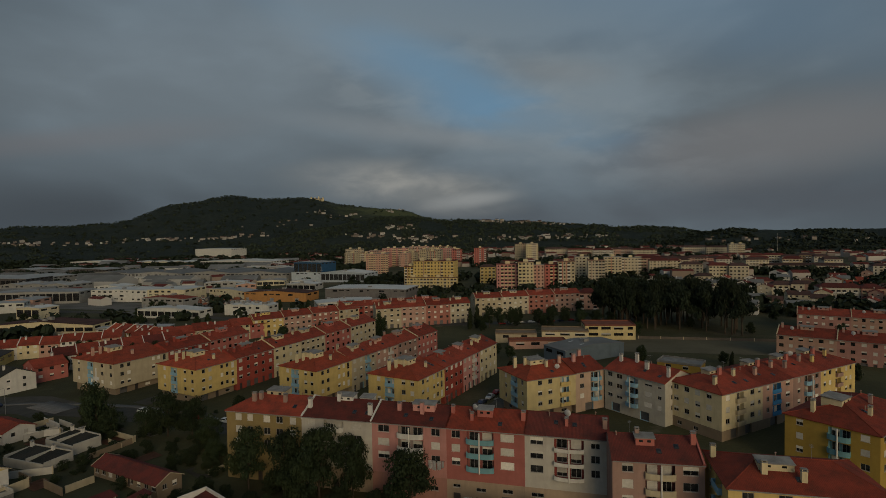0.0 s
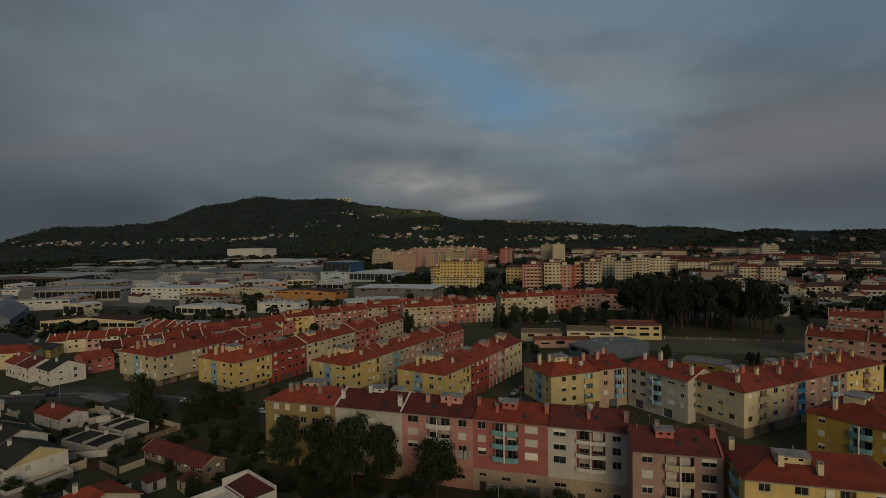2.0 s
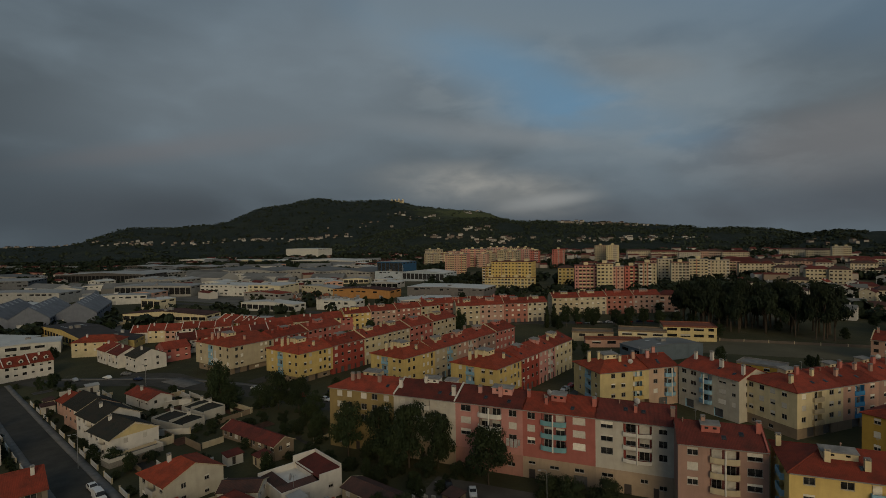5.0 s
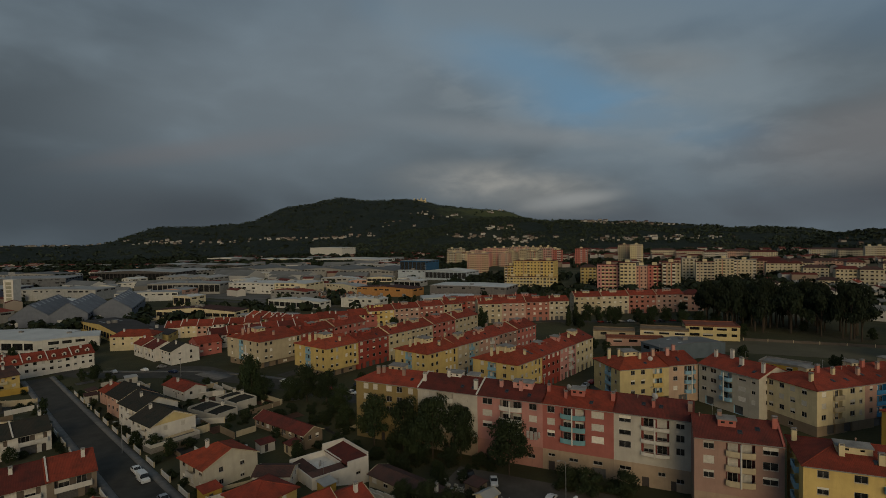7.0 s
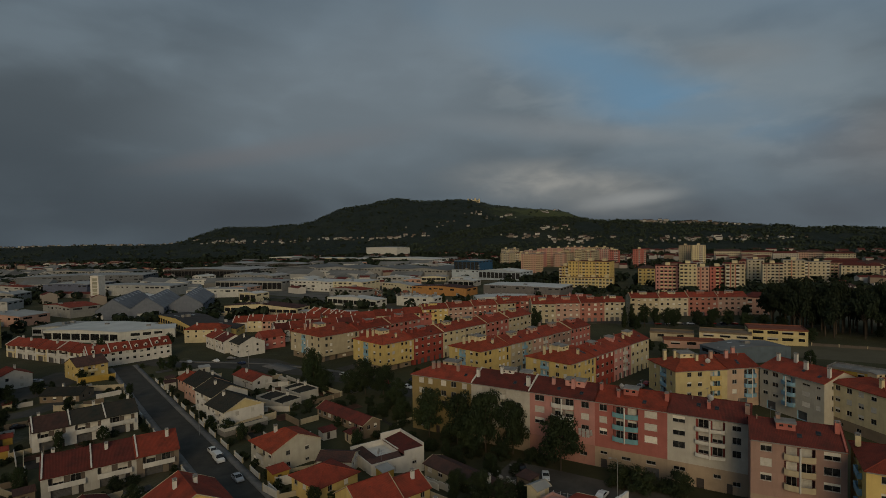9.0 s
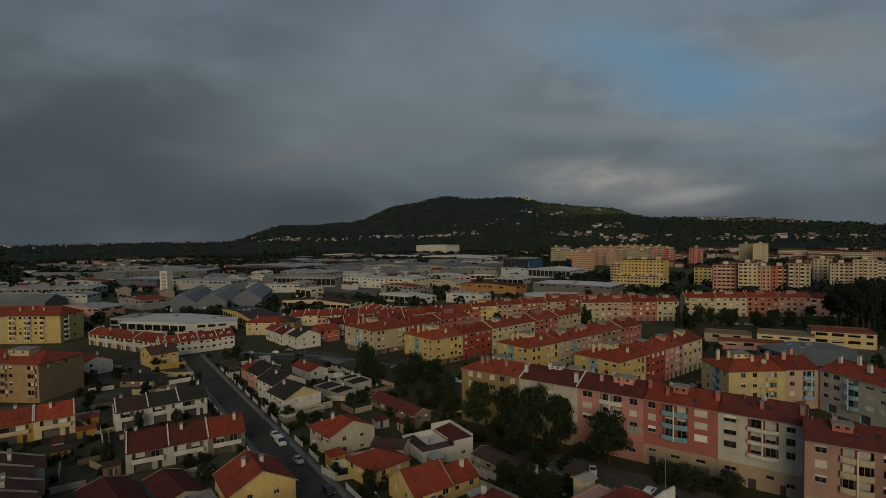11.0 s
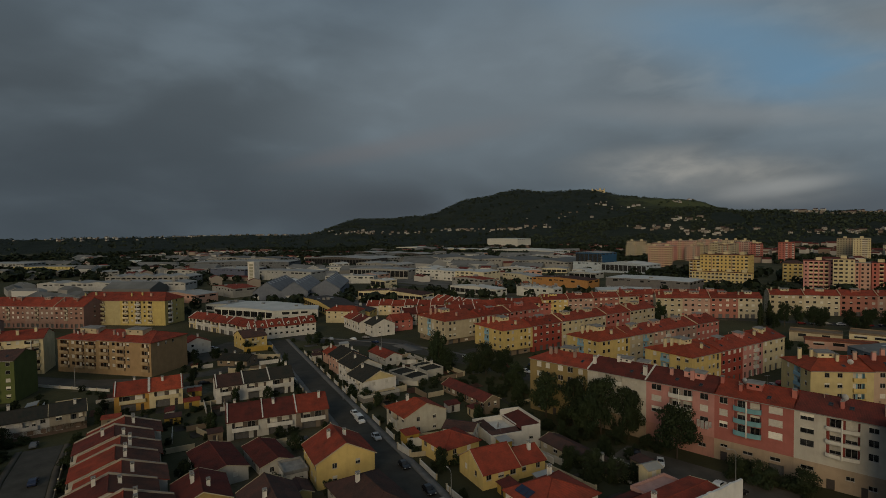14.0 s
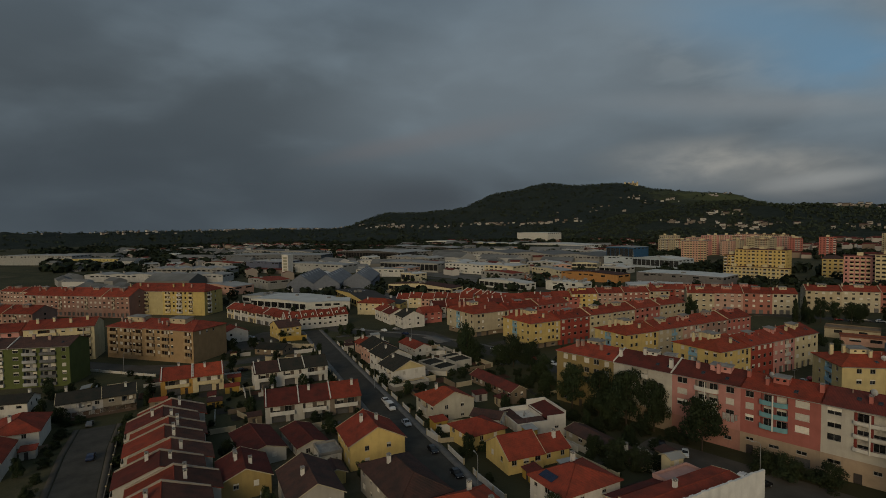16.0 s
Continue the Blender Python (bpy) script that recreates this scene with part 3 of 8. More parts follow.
        if low is None:
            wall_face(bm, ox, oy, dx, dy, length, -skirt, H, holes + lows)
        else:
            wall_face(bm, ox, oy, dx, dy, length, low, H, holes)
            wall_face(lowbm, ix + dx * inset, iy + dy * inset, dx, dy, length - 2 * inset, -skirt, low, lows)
    slope = rise / (W / 2)
    if not flat:
        for u in ((0.0,) if not hip[0] else ()) + ((L,) if not hip[1] else ()):
            a, b, c = bm.verts.new((u, 0, H)), bm.verts.new((u, W, H)), bm.verts.new((u, W / 2, H + rise))
            bm.faces.new((a, c, b) if u == 0 else (a, b, c))
    if inset:
        bm.faces.new([bm.verts.new(p) for p in ((0, 0, low), (0, W, low), (L, W, low), (L, 0, low))])
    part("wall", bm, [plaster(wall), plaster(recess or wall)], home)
    if base:
        part("base", lowbm, plaster(base[1]), home, "plastered ground floor wall")
    bm = bmesh.new()
    if flat:
        shell(bm, [(-0.15, -0.15, H + 0.1), (L + 0.15, -0.15, H + 0.1), (L + 0.15, W + 0.15, H + 0.1), (-0.15, W + 0.15, H + 0.1)], [[0, 1, 2, 3]], 0.28)
        for x0, y0, x1, y1 in ((-0.15, -0.15, L + 0.15, 0.1), (-0.15, W - 0.1, L + 0.15, W + 0.15), (-0.15, 0.1, 0.1, W - 0.1), (L - 0.1, 0.1, L + 0.15, W - 0.1)):
            box(bm, x0, y0, H + 0.104, x1, y1, H + 0.6)
    else:
        e, o = H - over * slope + 0.16, over
        u0, u1 = (hip[0] or -o * 0.5), (L - hip[1] if hip[1] else L + o * 0.5)
        x0, x1 = (-o if hip[0] else -o * 0.5), (L + o if hip[1] else L + o * 0.5)
        pts = [(x0, -o, e), (x1, -o, e), (x1, W + o, e), (x0, W + o, e), (u0, W / 2, H + rise + 0.16), (u1, W / 2, H + rise + 0.16)]
        faces = [[0, 1, 5, 4], [2, 3, 4, 5]]
        if hip[0]:
            faces.append([3, 0, 4])
        if hip[1]:
            faces.append([1, 2, 5])
        shell(bm, pts, faces, 0.16)
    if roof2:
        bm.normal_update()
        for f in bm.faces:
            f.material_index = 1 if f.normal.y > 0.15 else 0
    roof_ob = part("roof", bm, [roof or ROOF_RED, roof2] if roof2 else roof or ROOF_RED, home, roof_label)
    if not flat and near is not None and not small:
        rr = random.Random(int(x * 5 + y * 9))
        for k in range(2 if near else 1):
            u, v = rr.uniform(0.25, 0.9) * L, W * rr.uniform(0.14, 0.3)
            if u > u0 + 1 and u < u1 - 1:
                share("roof_window", roof_window_mesh(), roof_ob, pose(u, v, H + rise * v / (W / 2) + 0.17, math.degrees(math.atan(slope)), 0, 0))
        for k in range(3):
            u, v = rr.uniform(u0 + 0.5, u1 - 0.5), W * rr.uniform(0.3, 0.7)
            if k == 2 and near:
                share("aerial", aerial_mesh(), roof_ob, pose(u, W / 2, H + rise, 0, 0, 30 + 20 * k))
                continue
            share("vent_pipe", vent_mesh(), roof_ob, pose(u, v, H + rise * (1 - abs(v - W / 2) / (W / 2)) + 0.1))
    if small and near and not flat and name == "house":
        for hp, xx in ((hip[0], x0 - 0.02), (hip[1], x1 + 0.02)):
            if not hp:
                vb = bmesh.new()
                bar = [(-o, e), (W / 2, H + rise + 0.16), (W + o, e)]
                rows_ = [[vb.verts.new((xx + q, yy, zz + p)) for q, p in ((-0.07, -0.12), (0.07, -0.12), (0.07, 0.06), (-0.07, 0.06))] for yy, zz in bar]
                for p, q in zip(rows_, rows_[1:]):
                    for k in range(4):
                        vb.faces.new((p[k], q[k], q[(k + 1) % 4], p[(k + 1) % 4]))
                vb.faces.new(rows_[0])
                vb.faces.new(rows_[-1][::-1])
                part("verge_board", vb, plaster(C_BEIGE), roof_ob)
    if not flat and (near is not None or not small):
        bm = bmesh.new()
        tube(bm, (u0, W / 2, H + rise + 0.14), (u1, W / 2, H + rise + 0.14), 0.13, 0.13, 6)
        for hipped, xx, uu in ((hip[0], x0, u0), (hip[1], x1, u1)):
            if hipped:
                for yy in (-o, W + o):
                    tube(bm, (xx, yy, e), (uu, W / 2, H + rise + 0.14), 0.11, 0.11, 6)
        part("ridge_cap", bm, roof or ROOF_RED, roof_ob)
        if not small:
            bm = bmesh.new()
            box(bm, 0.0, -o - 0.12, e - 0.22, L, -o - 0.01, e - 0.05)
            part("gutter", bm, CONCRETE, roof_ob)
    for u, colour in parapets:
        bm = bmesh.new()
        pts = [(u - 0.16, -0.3, H + 0.35), (u + 0.16, -0.3, H + 0.35), (u + 0.16, W / 2, H + rise + 0.62), (u - 0.16, W / 2, H + rise + 0.62),
               (u + 0.16, W + 0.3, H + 0.35), (u - 0.16, W + 0.3, H + 0.35)]
        shell(bm, pts, [[0, 1, 2, 3], [3, 2, 4, 5]], 0.85)
        part("party_wall", bm, plaster(colour), home)
    for u, v, w, h, colour in chimneys:
        zz = H + (0.1 if flat else rise * max(0.0, 1 - abs(v - W / 2) / (W / 2)))
        share("chimney", chimney_mesh(w, min(0.7, w), h, colour), home, pose(u, v, zz))
    for u, v, turn in dishes:
        zz = H + (0.1 if flat else rise * max(0.0, 1 - abs(v - W / 2) / (W / 2)))
        share("satellite_dish", dish_mesh(), home, pose(u, v, zz, 0, 0, turn))
    for u, v, w, d, h, colour in heads:
        zz = H + (0.1 if flat else rise * max(0.0, 1 - abs(v - W / 2) / (W / 2)))
        bm = bmesh.new()
        box(bm, u - w / 2, v - d / 2, zz - 1.0, u + w / 2, v + d / 2, zz + h)
        for k in (-0.22, 0.22):
            box(bm, u + w * k - 0.35, v - d / 2 - 0.03, zz + h * 0.35, u + w * k + 0.35, v - d / 2 + 0.02, zz + h * 0.75, 1)
        ob = part("stair_head", bm, [plaster(colour), GLASS], home)
        bm = bmesh.new()
        shell(bm, [(u - w / 2 - 0.2, v - d / 2 - 0.2, zz + h + 0.15), (u + w / 2 + 0.2, v - d / 2 - 0.2, zz + h + 0.15), (u + w / 2 + 0.2, v + d / 2 + 0.2, zz + h + 0.45),
                   (u - w / 2 - 0.2, v + d / 2 + 0.2, zz + h + 0.45)], [[0, 1, 2, 3]], 0.15)
        part("cover", bm, CONCRETE, ob)
    return home


def along(x, y, ang, s):
    return x + math.cos(radians(ang)) * s, y + math.sin(radians(ang)) * s
# ---- ground, hills ----
def steps(lo, hi, fine, reach):
    vals = [lo + fine * k for k in range(int((hi - lo) / fine) + 1)]
    w, a, b = fine, vals[0], vals[-1]
    left, right = [], []
    while a > -reach or b < reach:
        w *= 1.22
        if a > -reach:
            a = max(-reach, a - w)
            left.append(a)
        if b < reach:
            b = min(reach, b + w)
            right.append(b)
    return left[::-1] + vals + right


bm = bmesh.new()
xs, ys = steps(-300, 180, 6, 4990), steps(-20, 330, 6, 4990)
grid = [[bm.verts.new((x, y, g(x, y))) for y in ys] for x in xs]
for i in range(len(xs) - 1):
    for j in range(len(ys) - 1):
        bm.faces.new((grid[i][j], grid[i + 1][j], grid[i + 1][j + 1], grid[i][j + 1])).smooth = True
tagged(part("ground", bm, ground_soil(), None), "dark grass, scrub and bare earth", "ground", kind="structure")


def bells(az, base, first, step, width, heights):
    """A ridge line of evenly spaced swells, in thousandths of the distance over eye level."""
    return base + sum(a * math.exp(-(((az - first - step * k) / width) ** 2)) for k, a in enumerate(heights))


# ridge lines by direction (degrees to the left of straight ahead): first swell, spacing, width, heights; foot, crest (m)
RIDGES = {
    "mountain": (-3.0, 0, 2, 1.7, (13, 17, 30, 32, 34, 36, 38, 46, 46, 45, 44, 50, 45, 38, 38, 24, 18, 17, 14, 15, 15, 6), 1500, 3400),
    "foothill": (-26.0, -25, 2.5, 2.2, (14, 18, 20, 20, 23, 24, 26, 29, 29, 31, 31, 35, 36, 37, 31, 24, 24, 12, 10), 1380, 2050),
    "east": (-28.0, -46, 2.6, 2.2, (9, 9, 11, 10, 18, 14, 14, 19, 13, 5, 1), 1180, 1700),
}


def hill(az_, r, ridge="mountain"):
    """A place on the hills: direction in degrees, distance in metres."""
    base, first, step, width, heights, foot, crest = RIDGES[ridge]
    a = radians(az_)
    s = smooth(foot, crest, r) ** 1.15
    p = Vector((-math.sin(a) * r, math.cos(a) * r, 0))
    top = 57 + (bells(az_, base, first, step, width, heights) - 2.5 - 5.0 * smooth(39, 46, az_)) * crest / 1000
    low = -7 if ridge == "mountain" else g(p.x, p.y) - 6
    zz = low + (top - low) * s
    crag = 1 - smooth(crest - 700, crest - 60, r)
    zz += noise.fractal(p * 0.0034, 1.0, 2.0, 4) * (34 if ridge == "mountain" else 15) * s * crag
    zz += noise.noise(p * 0.011) * 9 * s * (0.25 + 0.75 * crag)
    zz += (noise.noise(p * 0.03) + 0.6 * noise.noise(p * 0.075)) * (0.6 + 3.2 * s) * min(1, (r - foot) / 300)
    if r > crest:
        zz -= (r - crest) * 0.12
    return Vector((p.x, p.y, zz))


def on_hill(az_, rise, ridge):
    """Where the slope first reaches that height over eye level, in thousandths of the distance."""
    foot, crest = RIDGES[ridge][5:]
    for k in range(160):
        r = foot + 20 + (crest - foot - 30) * k / 159
        p = hill(az_, r, ridge)
        if (p.z - 57) / r * 1000 >= rise:
            return p
    return hill(az_, crest - 15, ridge)


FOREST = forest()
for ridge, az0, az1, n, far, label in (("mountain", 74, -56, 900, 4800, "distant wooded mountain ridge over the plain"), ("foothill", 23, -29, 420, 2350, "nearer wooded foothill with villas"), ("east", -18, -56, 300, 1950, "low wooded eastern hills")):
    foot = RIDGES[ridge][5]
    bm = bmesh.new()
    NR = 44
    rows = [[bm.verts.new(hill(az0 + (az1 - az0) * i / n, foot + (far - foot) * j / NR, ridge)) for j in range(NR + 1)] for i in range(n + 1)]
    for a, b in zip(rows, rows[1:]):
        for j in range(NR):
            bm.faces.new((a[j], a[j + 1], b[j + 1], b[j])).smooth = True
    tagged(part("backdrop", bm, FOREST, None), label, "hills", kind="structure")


# ---- streets ----
def ribbon(name, label, points, width, material, lift, thick=0.0, category="road"):
    """A strip laid along a line on the ground; with thick, a raised one with kerb faces."""
    pts = []
    for (x0, y0), (x1, y1) in zip(points, points[1:]):
        n = max(1, int(math.hypot(x1 - x0, y1 - y0) / 4))
        pts += [(x0 + (x1 - x0) * k / n, y0 + (y1 - y0) * k / n) for k in range(n)]
    pts.append(points[-1])
    bm = bmesh.new()
    m = max(2, int(width / 3))
    rows = []
    for i, (x, y) in enumerate(pts):
        a, b = pts[max(0, i - 1)], pts[min(len(pts) - 1, i + 1)]
        d = Vector((b[0] - a[0], b[1] - a[1])).normalized()
        rows.append([(x - d.y * width * (k / m - 0.5), y + d.x * width * (k / m - 0.5)) for k in range(m + 1)])
    top = [[bm.verts.new((x, y, max(g(x + 3, y), g(x - 3, y), g(x, y + 3), g(x, y - 3), g(x, y)) * 0.5 + g(x, y) * 0.5 + lift)) for x, y in r] for r in rows]
    for p, q in zip(top, top[1:]):
        for k in range(m):
            bm.faces.new((p[k + 1], p[k], q[k], q[k + 1])).smooth = True
    if thick:
        for side in (0, m):
            low = [bm.verts.new(r[side].co - Vector((0, 0, thick + 0.4))) for r in top]
            for i in range(len(top) - 1):
                f = (top[i][side], top[i + 1][side], low[i + 1], low[i])
                bm.faces.new(f if side else f[::-1])
    return tagged(part(name, bm, material, None), label, category, kind="structure")


DIRT = plain("trodden_dirt", (0.105, 0.092, 0.074), 0.95, scale=0.12, amount=0.45, bump=0.3)
SAND = plain("sports_sand", (0.118, 0.104, 0.066), 0.95, scale=0.08, amount=0.3)
YARD = plain("works_yard", (0.16, 0.15, 0.13), 0.95, scale=0.05, amount=0.5)
main_line = [(-215, 170), (-182, 147.3), (-144, 121), (-106, 95), (-66, 67.5), (-30, 42.5), (10, 14)]


def offset(line, d):
    out = []
    for i, (x, y) in enumerate(line):
        a, b = line[max(0, i - 1)], line[min(len(line) - 1, i + 1)]
        v = Vector((b[0] - a[0], b[1] - a[1])).normalized()
        out.append((x - v.y * d, y + v.x * d))
    return out


ribbon("road", "grey asphalt street with worn patches", main_line, 8.0, ASPHALT, 0.06)
west_line = [(-70, -14), (-95, 0), (-119, 12.5), (-143, 25.5), (-160, 36)]
ribbon("road", "grey asphalt side street", west_line, 9.0, ASPHALT, 0.06)
ribbon("road", "asphalt street between the blocks", [(-300, 50), (-255, 68), (-205, 80), (-188, 108), (-186, 144)], 9.0, ASPHALT, 0.05)
ribbon("road", "asphalt street before the corner houses", [(-240, 190), (-200, 178), (-150, 181), (-112, 173), (-60, 153), (-10, 143), (40, 131)], 9.0, ASPHALT, 0.05)
for sx, sy, n, k in ((-70, 166, 110, 61), (-33.5, 160, 80, 60), (6.5, 152, 75, 60), (-108, 182, 90, 63)):
    ribbon("road", "asphalt street with parked cars", [(sx, sy), (sx + math.cos(radians(k)) * n, sy + math.sin(radians(k)) * n)], 7.5, ASPHALT, 0.07)
ribbon("road", "wide asphalt crossing before the beige house", [(-172, 188), (-152, 188), (-134, 178)], 16.0, ASPHALT, 0.09)
ribbon("pavement", "pale paved corner with worn setts", [(-146, 185.5), (-130, 177.5)], 8.0, PAVING, 0.2, 0.1, "pavement")
ribbon("yard", "asphalt apron with parked cars before the corner houses", [(-112, 177), (-76, 165)], 7.0, ASPHALT, 0.1, category="yard")
ribbon("yard", "trodden dirt yard before the front terrace", [(-24, 106), (0, 100), (24, 94), (50, 80)], 16.0, DIRT, 0.05, category="yard")
ribbon("yard", "beige sports ground", [(80, 252), (150, 236)], 34.0, SAND, 0.05, category="sports ground")
ribbon("yard", "concrete works yard", [(-440, 520), (-180, 430)], 46.0, YARD, 0.05, category="yard")
ribbon("yard", "pale works yard", [(-420, 330), (-200, 310)], 50.0, YARD, 0.05, category="yard")
ribbon("yard", "grey car park beside the white factory", [(-262, 425), (-175, 400)], 30.0, YARD, 0.12, category="yard")
ribbon("road", "far asphalt avenue", [(-420, 470), (-250, 420), (-150, 372), (-60, 340), (0, 318), (110, 318)], 10.0, ASPHALT, 0.08)
ribbon("yard", "asphalt lot beside the brown block", [(-226, 96), (-216, 124), (-226, 158)], 22.0, ASPHALT, 0.11, category="yard")
ribbon("yard", "gravel yard beside the brown block", [(-262, 64), (-222, 76), (-196, 92)], 10.0, DIRT, 0.09, category="yard")
for d in (5.0, -5.0):
    ribbon("pavement", "narrow paved footway with a kerb", offset(main_line, d), 1.9, PAVING, 0.18, 0.13, "pavement")
for d in (5.4, -5.4):
    ribbon("pavement", "narrow paved footway with a kerb", offset(west_line, d), 1.4, DIRT, 0.18, 0.13, "pavement")
ribbon("pavement", "pale footway before the corner houses", [(-200, 184.0), (-150, 187.0), (-124, 183), (-108, 179), (-92, 172.5)], 2.2, PAVING, 0.17, 0.12, "pavement")
# ---- the front terrace ----
FX, FY, FA = -55.5, 129.5, -14.0
FH, FW = 16.6, 13.0
FZ = -2.0
C_OFF = (0.45, 0.415, 0.35)


def terrace(s0, s1, label, wall, base, cols, ground, **k):
    x, y = along(FX, FY, FA, s0)
    return building(label, x, y, FA, s1 - s0, FW, FH, wall, z=FZ, base=base, cols=cols, ground=ground, group="front terrace", wh=1.6, **k)


terrace(0, 20.5, "ochre plastered apartment house with a red tiled roof", (0.26, 0.19, 0.080), (4.2, (0.26, 0.19, 0.080)),
        {"front": [("w", 3.4, 1.7), ("w", 6.6, 1.5), ("w", 11.2, 1.8), ("w", 14.6, 1.8), ("w", 18.2, 1.6)], "left": [("w", 3.5, 1.4), ("w", 9.0, 1.4)]},
        {"front": [("d", 9.0, 1.3), ("s", 3.5, 1.4, 1.4), ("s", 15.0, 1.6, 1.4)]}, roof=ROOF_RED, hip=(6.0, 0),
        chimneys=[(5.6, 3.6, 1.0, 2.0, C_BROWN), (7.0, 4.4, 0.9, 1.7, C_BROWN), (14.0, 4.0, 0.9, 1.8, C_BROWN)], heads=[(10.0, 7.6, 5.0, 3.0, 1.3, C_BEIGE)], floors=3)
terrace(20.5, 38.3, "white plastered apartment house with a maroon tiled roof", C_OFF, (5.2, (0.34, 0.255, 0.175)),
        {"front": [("w", 2.6, 1.7), ("c", 8.2, 5.0, C_WHITE), ("w", 13.9, 2.6)]}, {"front": [("d", 8.5, 1.4), ("s", 3.0, 1.6, 2.2), ("s", 14.0, 1.6, 2.2)]}, roof=ROOF_MAROON,
        parapets=[(0.16, C_WHITE), (17.64, C_WHITE)], chimneys=[(0.9, 2.8, 0.9, 2.2, C_WHITE), (7.2, 5.6, 0.8, 1.9, C_WHITE), (16.7, 1.9, 1.0, 2.4, C_WHITE)],
        heads=[(8.6, 7.0, 4.2, 2.6, 1.0, C_WHITE), (13.6, 8.2, 3.2, 2.6, 1.0, C_WHITE)])
terrace(38.3, 55.8, "pink plastered apartment house with curved balconies", (0.43, 0.205, 0.175), (5.2, (0.36, 0.18, 0.14)),
        {"front": [("w", 2.8, 2.7), ("b", 9.2, 5.9, C_WHITE), ("w", 15.0, 2.0)]}, {"front": [("d", 3.0, 1.3), ("s", 14.6, 1.8, 2.2)]}, roof=ROOF_MAROON,
        chimneys=[(5.4, 4.0, 0.9, 1.7, C_PINK), (11.0, 3.4, 0.9, 2.6, C_PINK)], heads=[(11.2, 5.2, 5.2, 2.4, 1.2, C_PINK)], recess=(0.30, 0.24, 0.21))
terrace(55.8, 72.9, "rose red apartment house with curved teal balconies", (0.34, 0.118, 0.096), (5.2, (0.34, 0.255, 0.175)),
        {"front": [("w", 2.1, 1.9), ("b", 7.5, 5.9, C_TEAL), ("w", 13.4, 2.9)]}, {"front": [("d", 2.2, 1.6), ("s", 2.2, 1.7, 3.5, 0.7), ("g", 13.6, 3.2), ("s", 7.6, 2.2, 3.0, 0.8), ("s", 13.4, 2.2, 3.2, 0.9)]}, roof=ROOF_RED,
        chimneys=[(0.6, 4.4, 0.8, 1.6, C_ROSE), (5.3, 2.6, 0.7, 1.6, C_ROSE), (16.5, 3.6, 0.9, 1.9, C_ROSE)], dishes=[(5.6, 5.2, -25)], heads=[(8.0, 4.8, 3.4, 2.4, 1.2, C_ROSE)], recess=(0.26, 0.09, 0.08))
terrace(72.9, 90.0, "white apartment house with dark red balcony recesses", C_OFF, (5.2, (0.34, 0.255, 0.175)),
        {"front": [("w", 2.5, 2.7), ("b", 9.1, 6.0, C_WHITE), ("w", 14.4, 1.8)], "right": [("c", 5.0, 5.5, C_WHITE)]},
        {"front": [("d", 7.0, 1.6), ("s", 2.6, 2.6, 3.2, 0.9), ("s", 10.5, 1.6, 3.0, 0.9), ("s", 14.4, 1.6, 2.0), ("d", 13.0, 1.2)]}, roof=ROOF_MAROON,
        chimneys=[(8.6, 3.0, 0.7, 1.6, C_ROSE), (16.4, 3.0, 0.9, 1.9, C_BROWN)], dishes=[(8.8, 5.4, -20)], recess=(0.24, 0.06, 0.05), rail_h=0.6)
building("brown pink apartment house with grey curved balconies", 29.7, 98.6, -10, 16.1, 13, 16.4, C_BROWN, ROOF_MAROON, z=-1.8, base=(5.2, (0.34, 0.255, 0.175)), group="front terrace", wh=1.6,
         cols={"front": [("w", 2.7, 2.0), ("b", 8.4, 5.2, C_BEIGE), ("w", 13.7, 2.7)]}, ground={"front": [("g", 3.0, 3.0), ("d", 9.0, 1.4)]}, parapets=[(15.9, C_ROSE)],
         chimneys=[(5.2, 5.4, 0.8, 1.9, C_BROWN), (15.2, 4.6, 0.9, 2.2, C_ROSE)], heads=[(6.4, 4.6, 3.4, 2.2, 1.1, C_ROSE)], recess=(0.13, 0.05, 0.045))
building("yellow apartment house with a hipped red roof", 45.0, 86.8, -12, 24, 15, 16.4, C_YELLOW, ROOF_RED, z=-1.6, hip=(7, 6), group="front terrace", floors=4,
         cols={"front": [("w", 3.0, 1.8), ("w", 8.5, 2.0), ("c", 14.0, 4.5, C_SKY), ("w", 20.0, 2.0)], "left": [("c", 9.5, 4.0, C_SKY), ("w", 4.0, 1.4)]},
         chimneys=[(6.5, 3.6, 0.9, 2.0, C_CREAM), (12.0, 2.4, 0.9, 1.9, C_CREAM), (0.6, 11.5, 0.9, 1.3, C_CREAM)], heads=[(8.6, 5.4, 5.4, 2.4, 0.9, C_CREAM)])

# ---- rows of apartment houses behind it ----
CUBE_GROUND = {"front": [("g", 4.0, 3.0), ("d", 9.0, 1.4), ("s", 13.5, 2.0, 0.8)], "left": [("s", 5, 1.6, 0.9), ("s", 14, 1.6, 0.9)]}


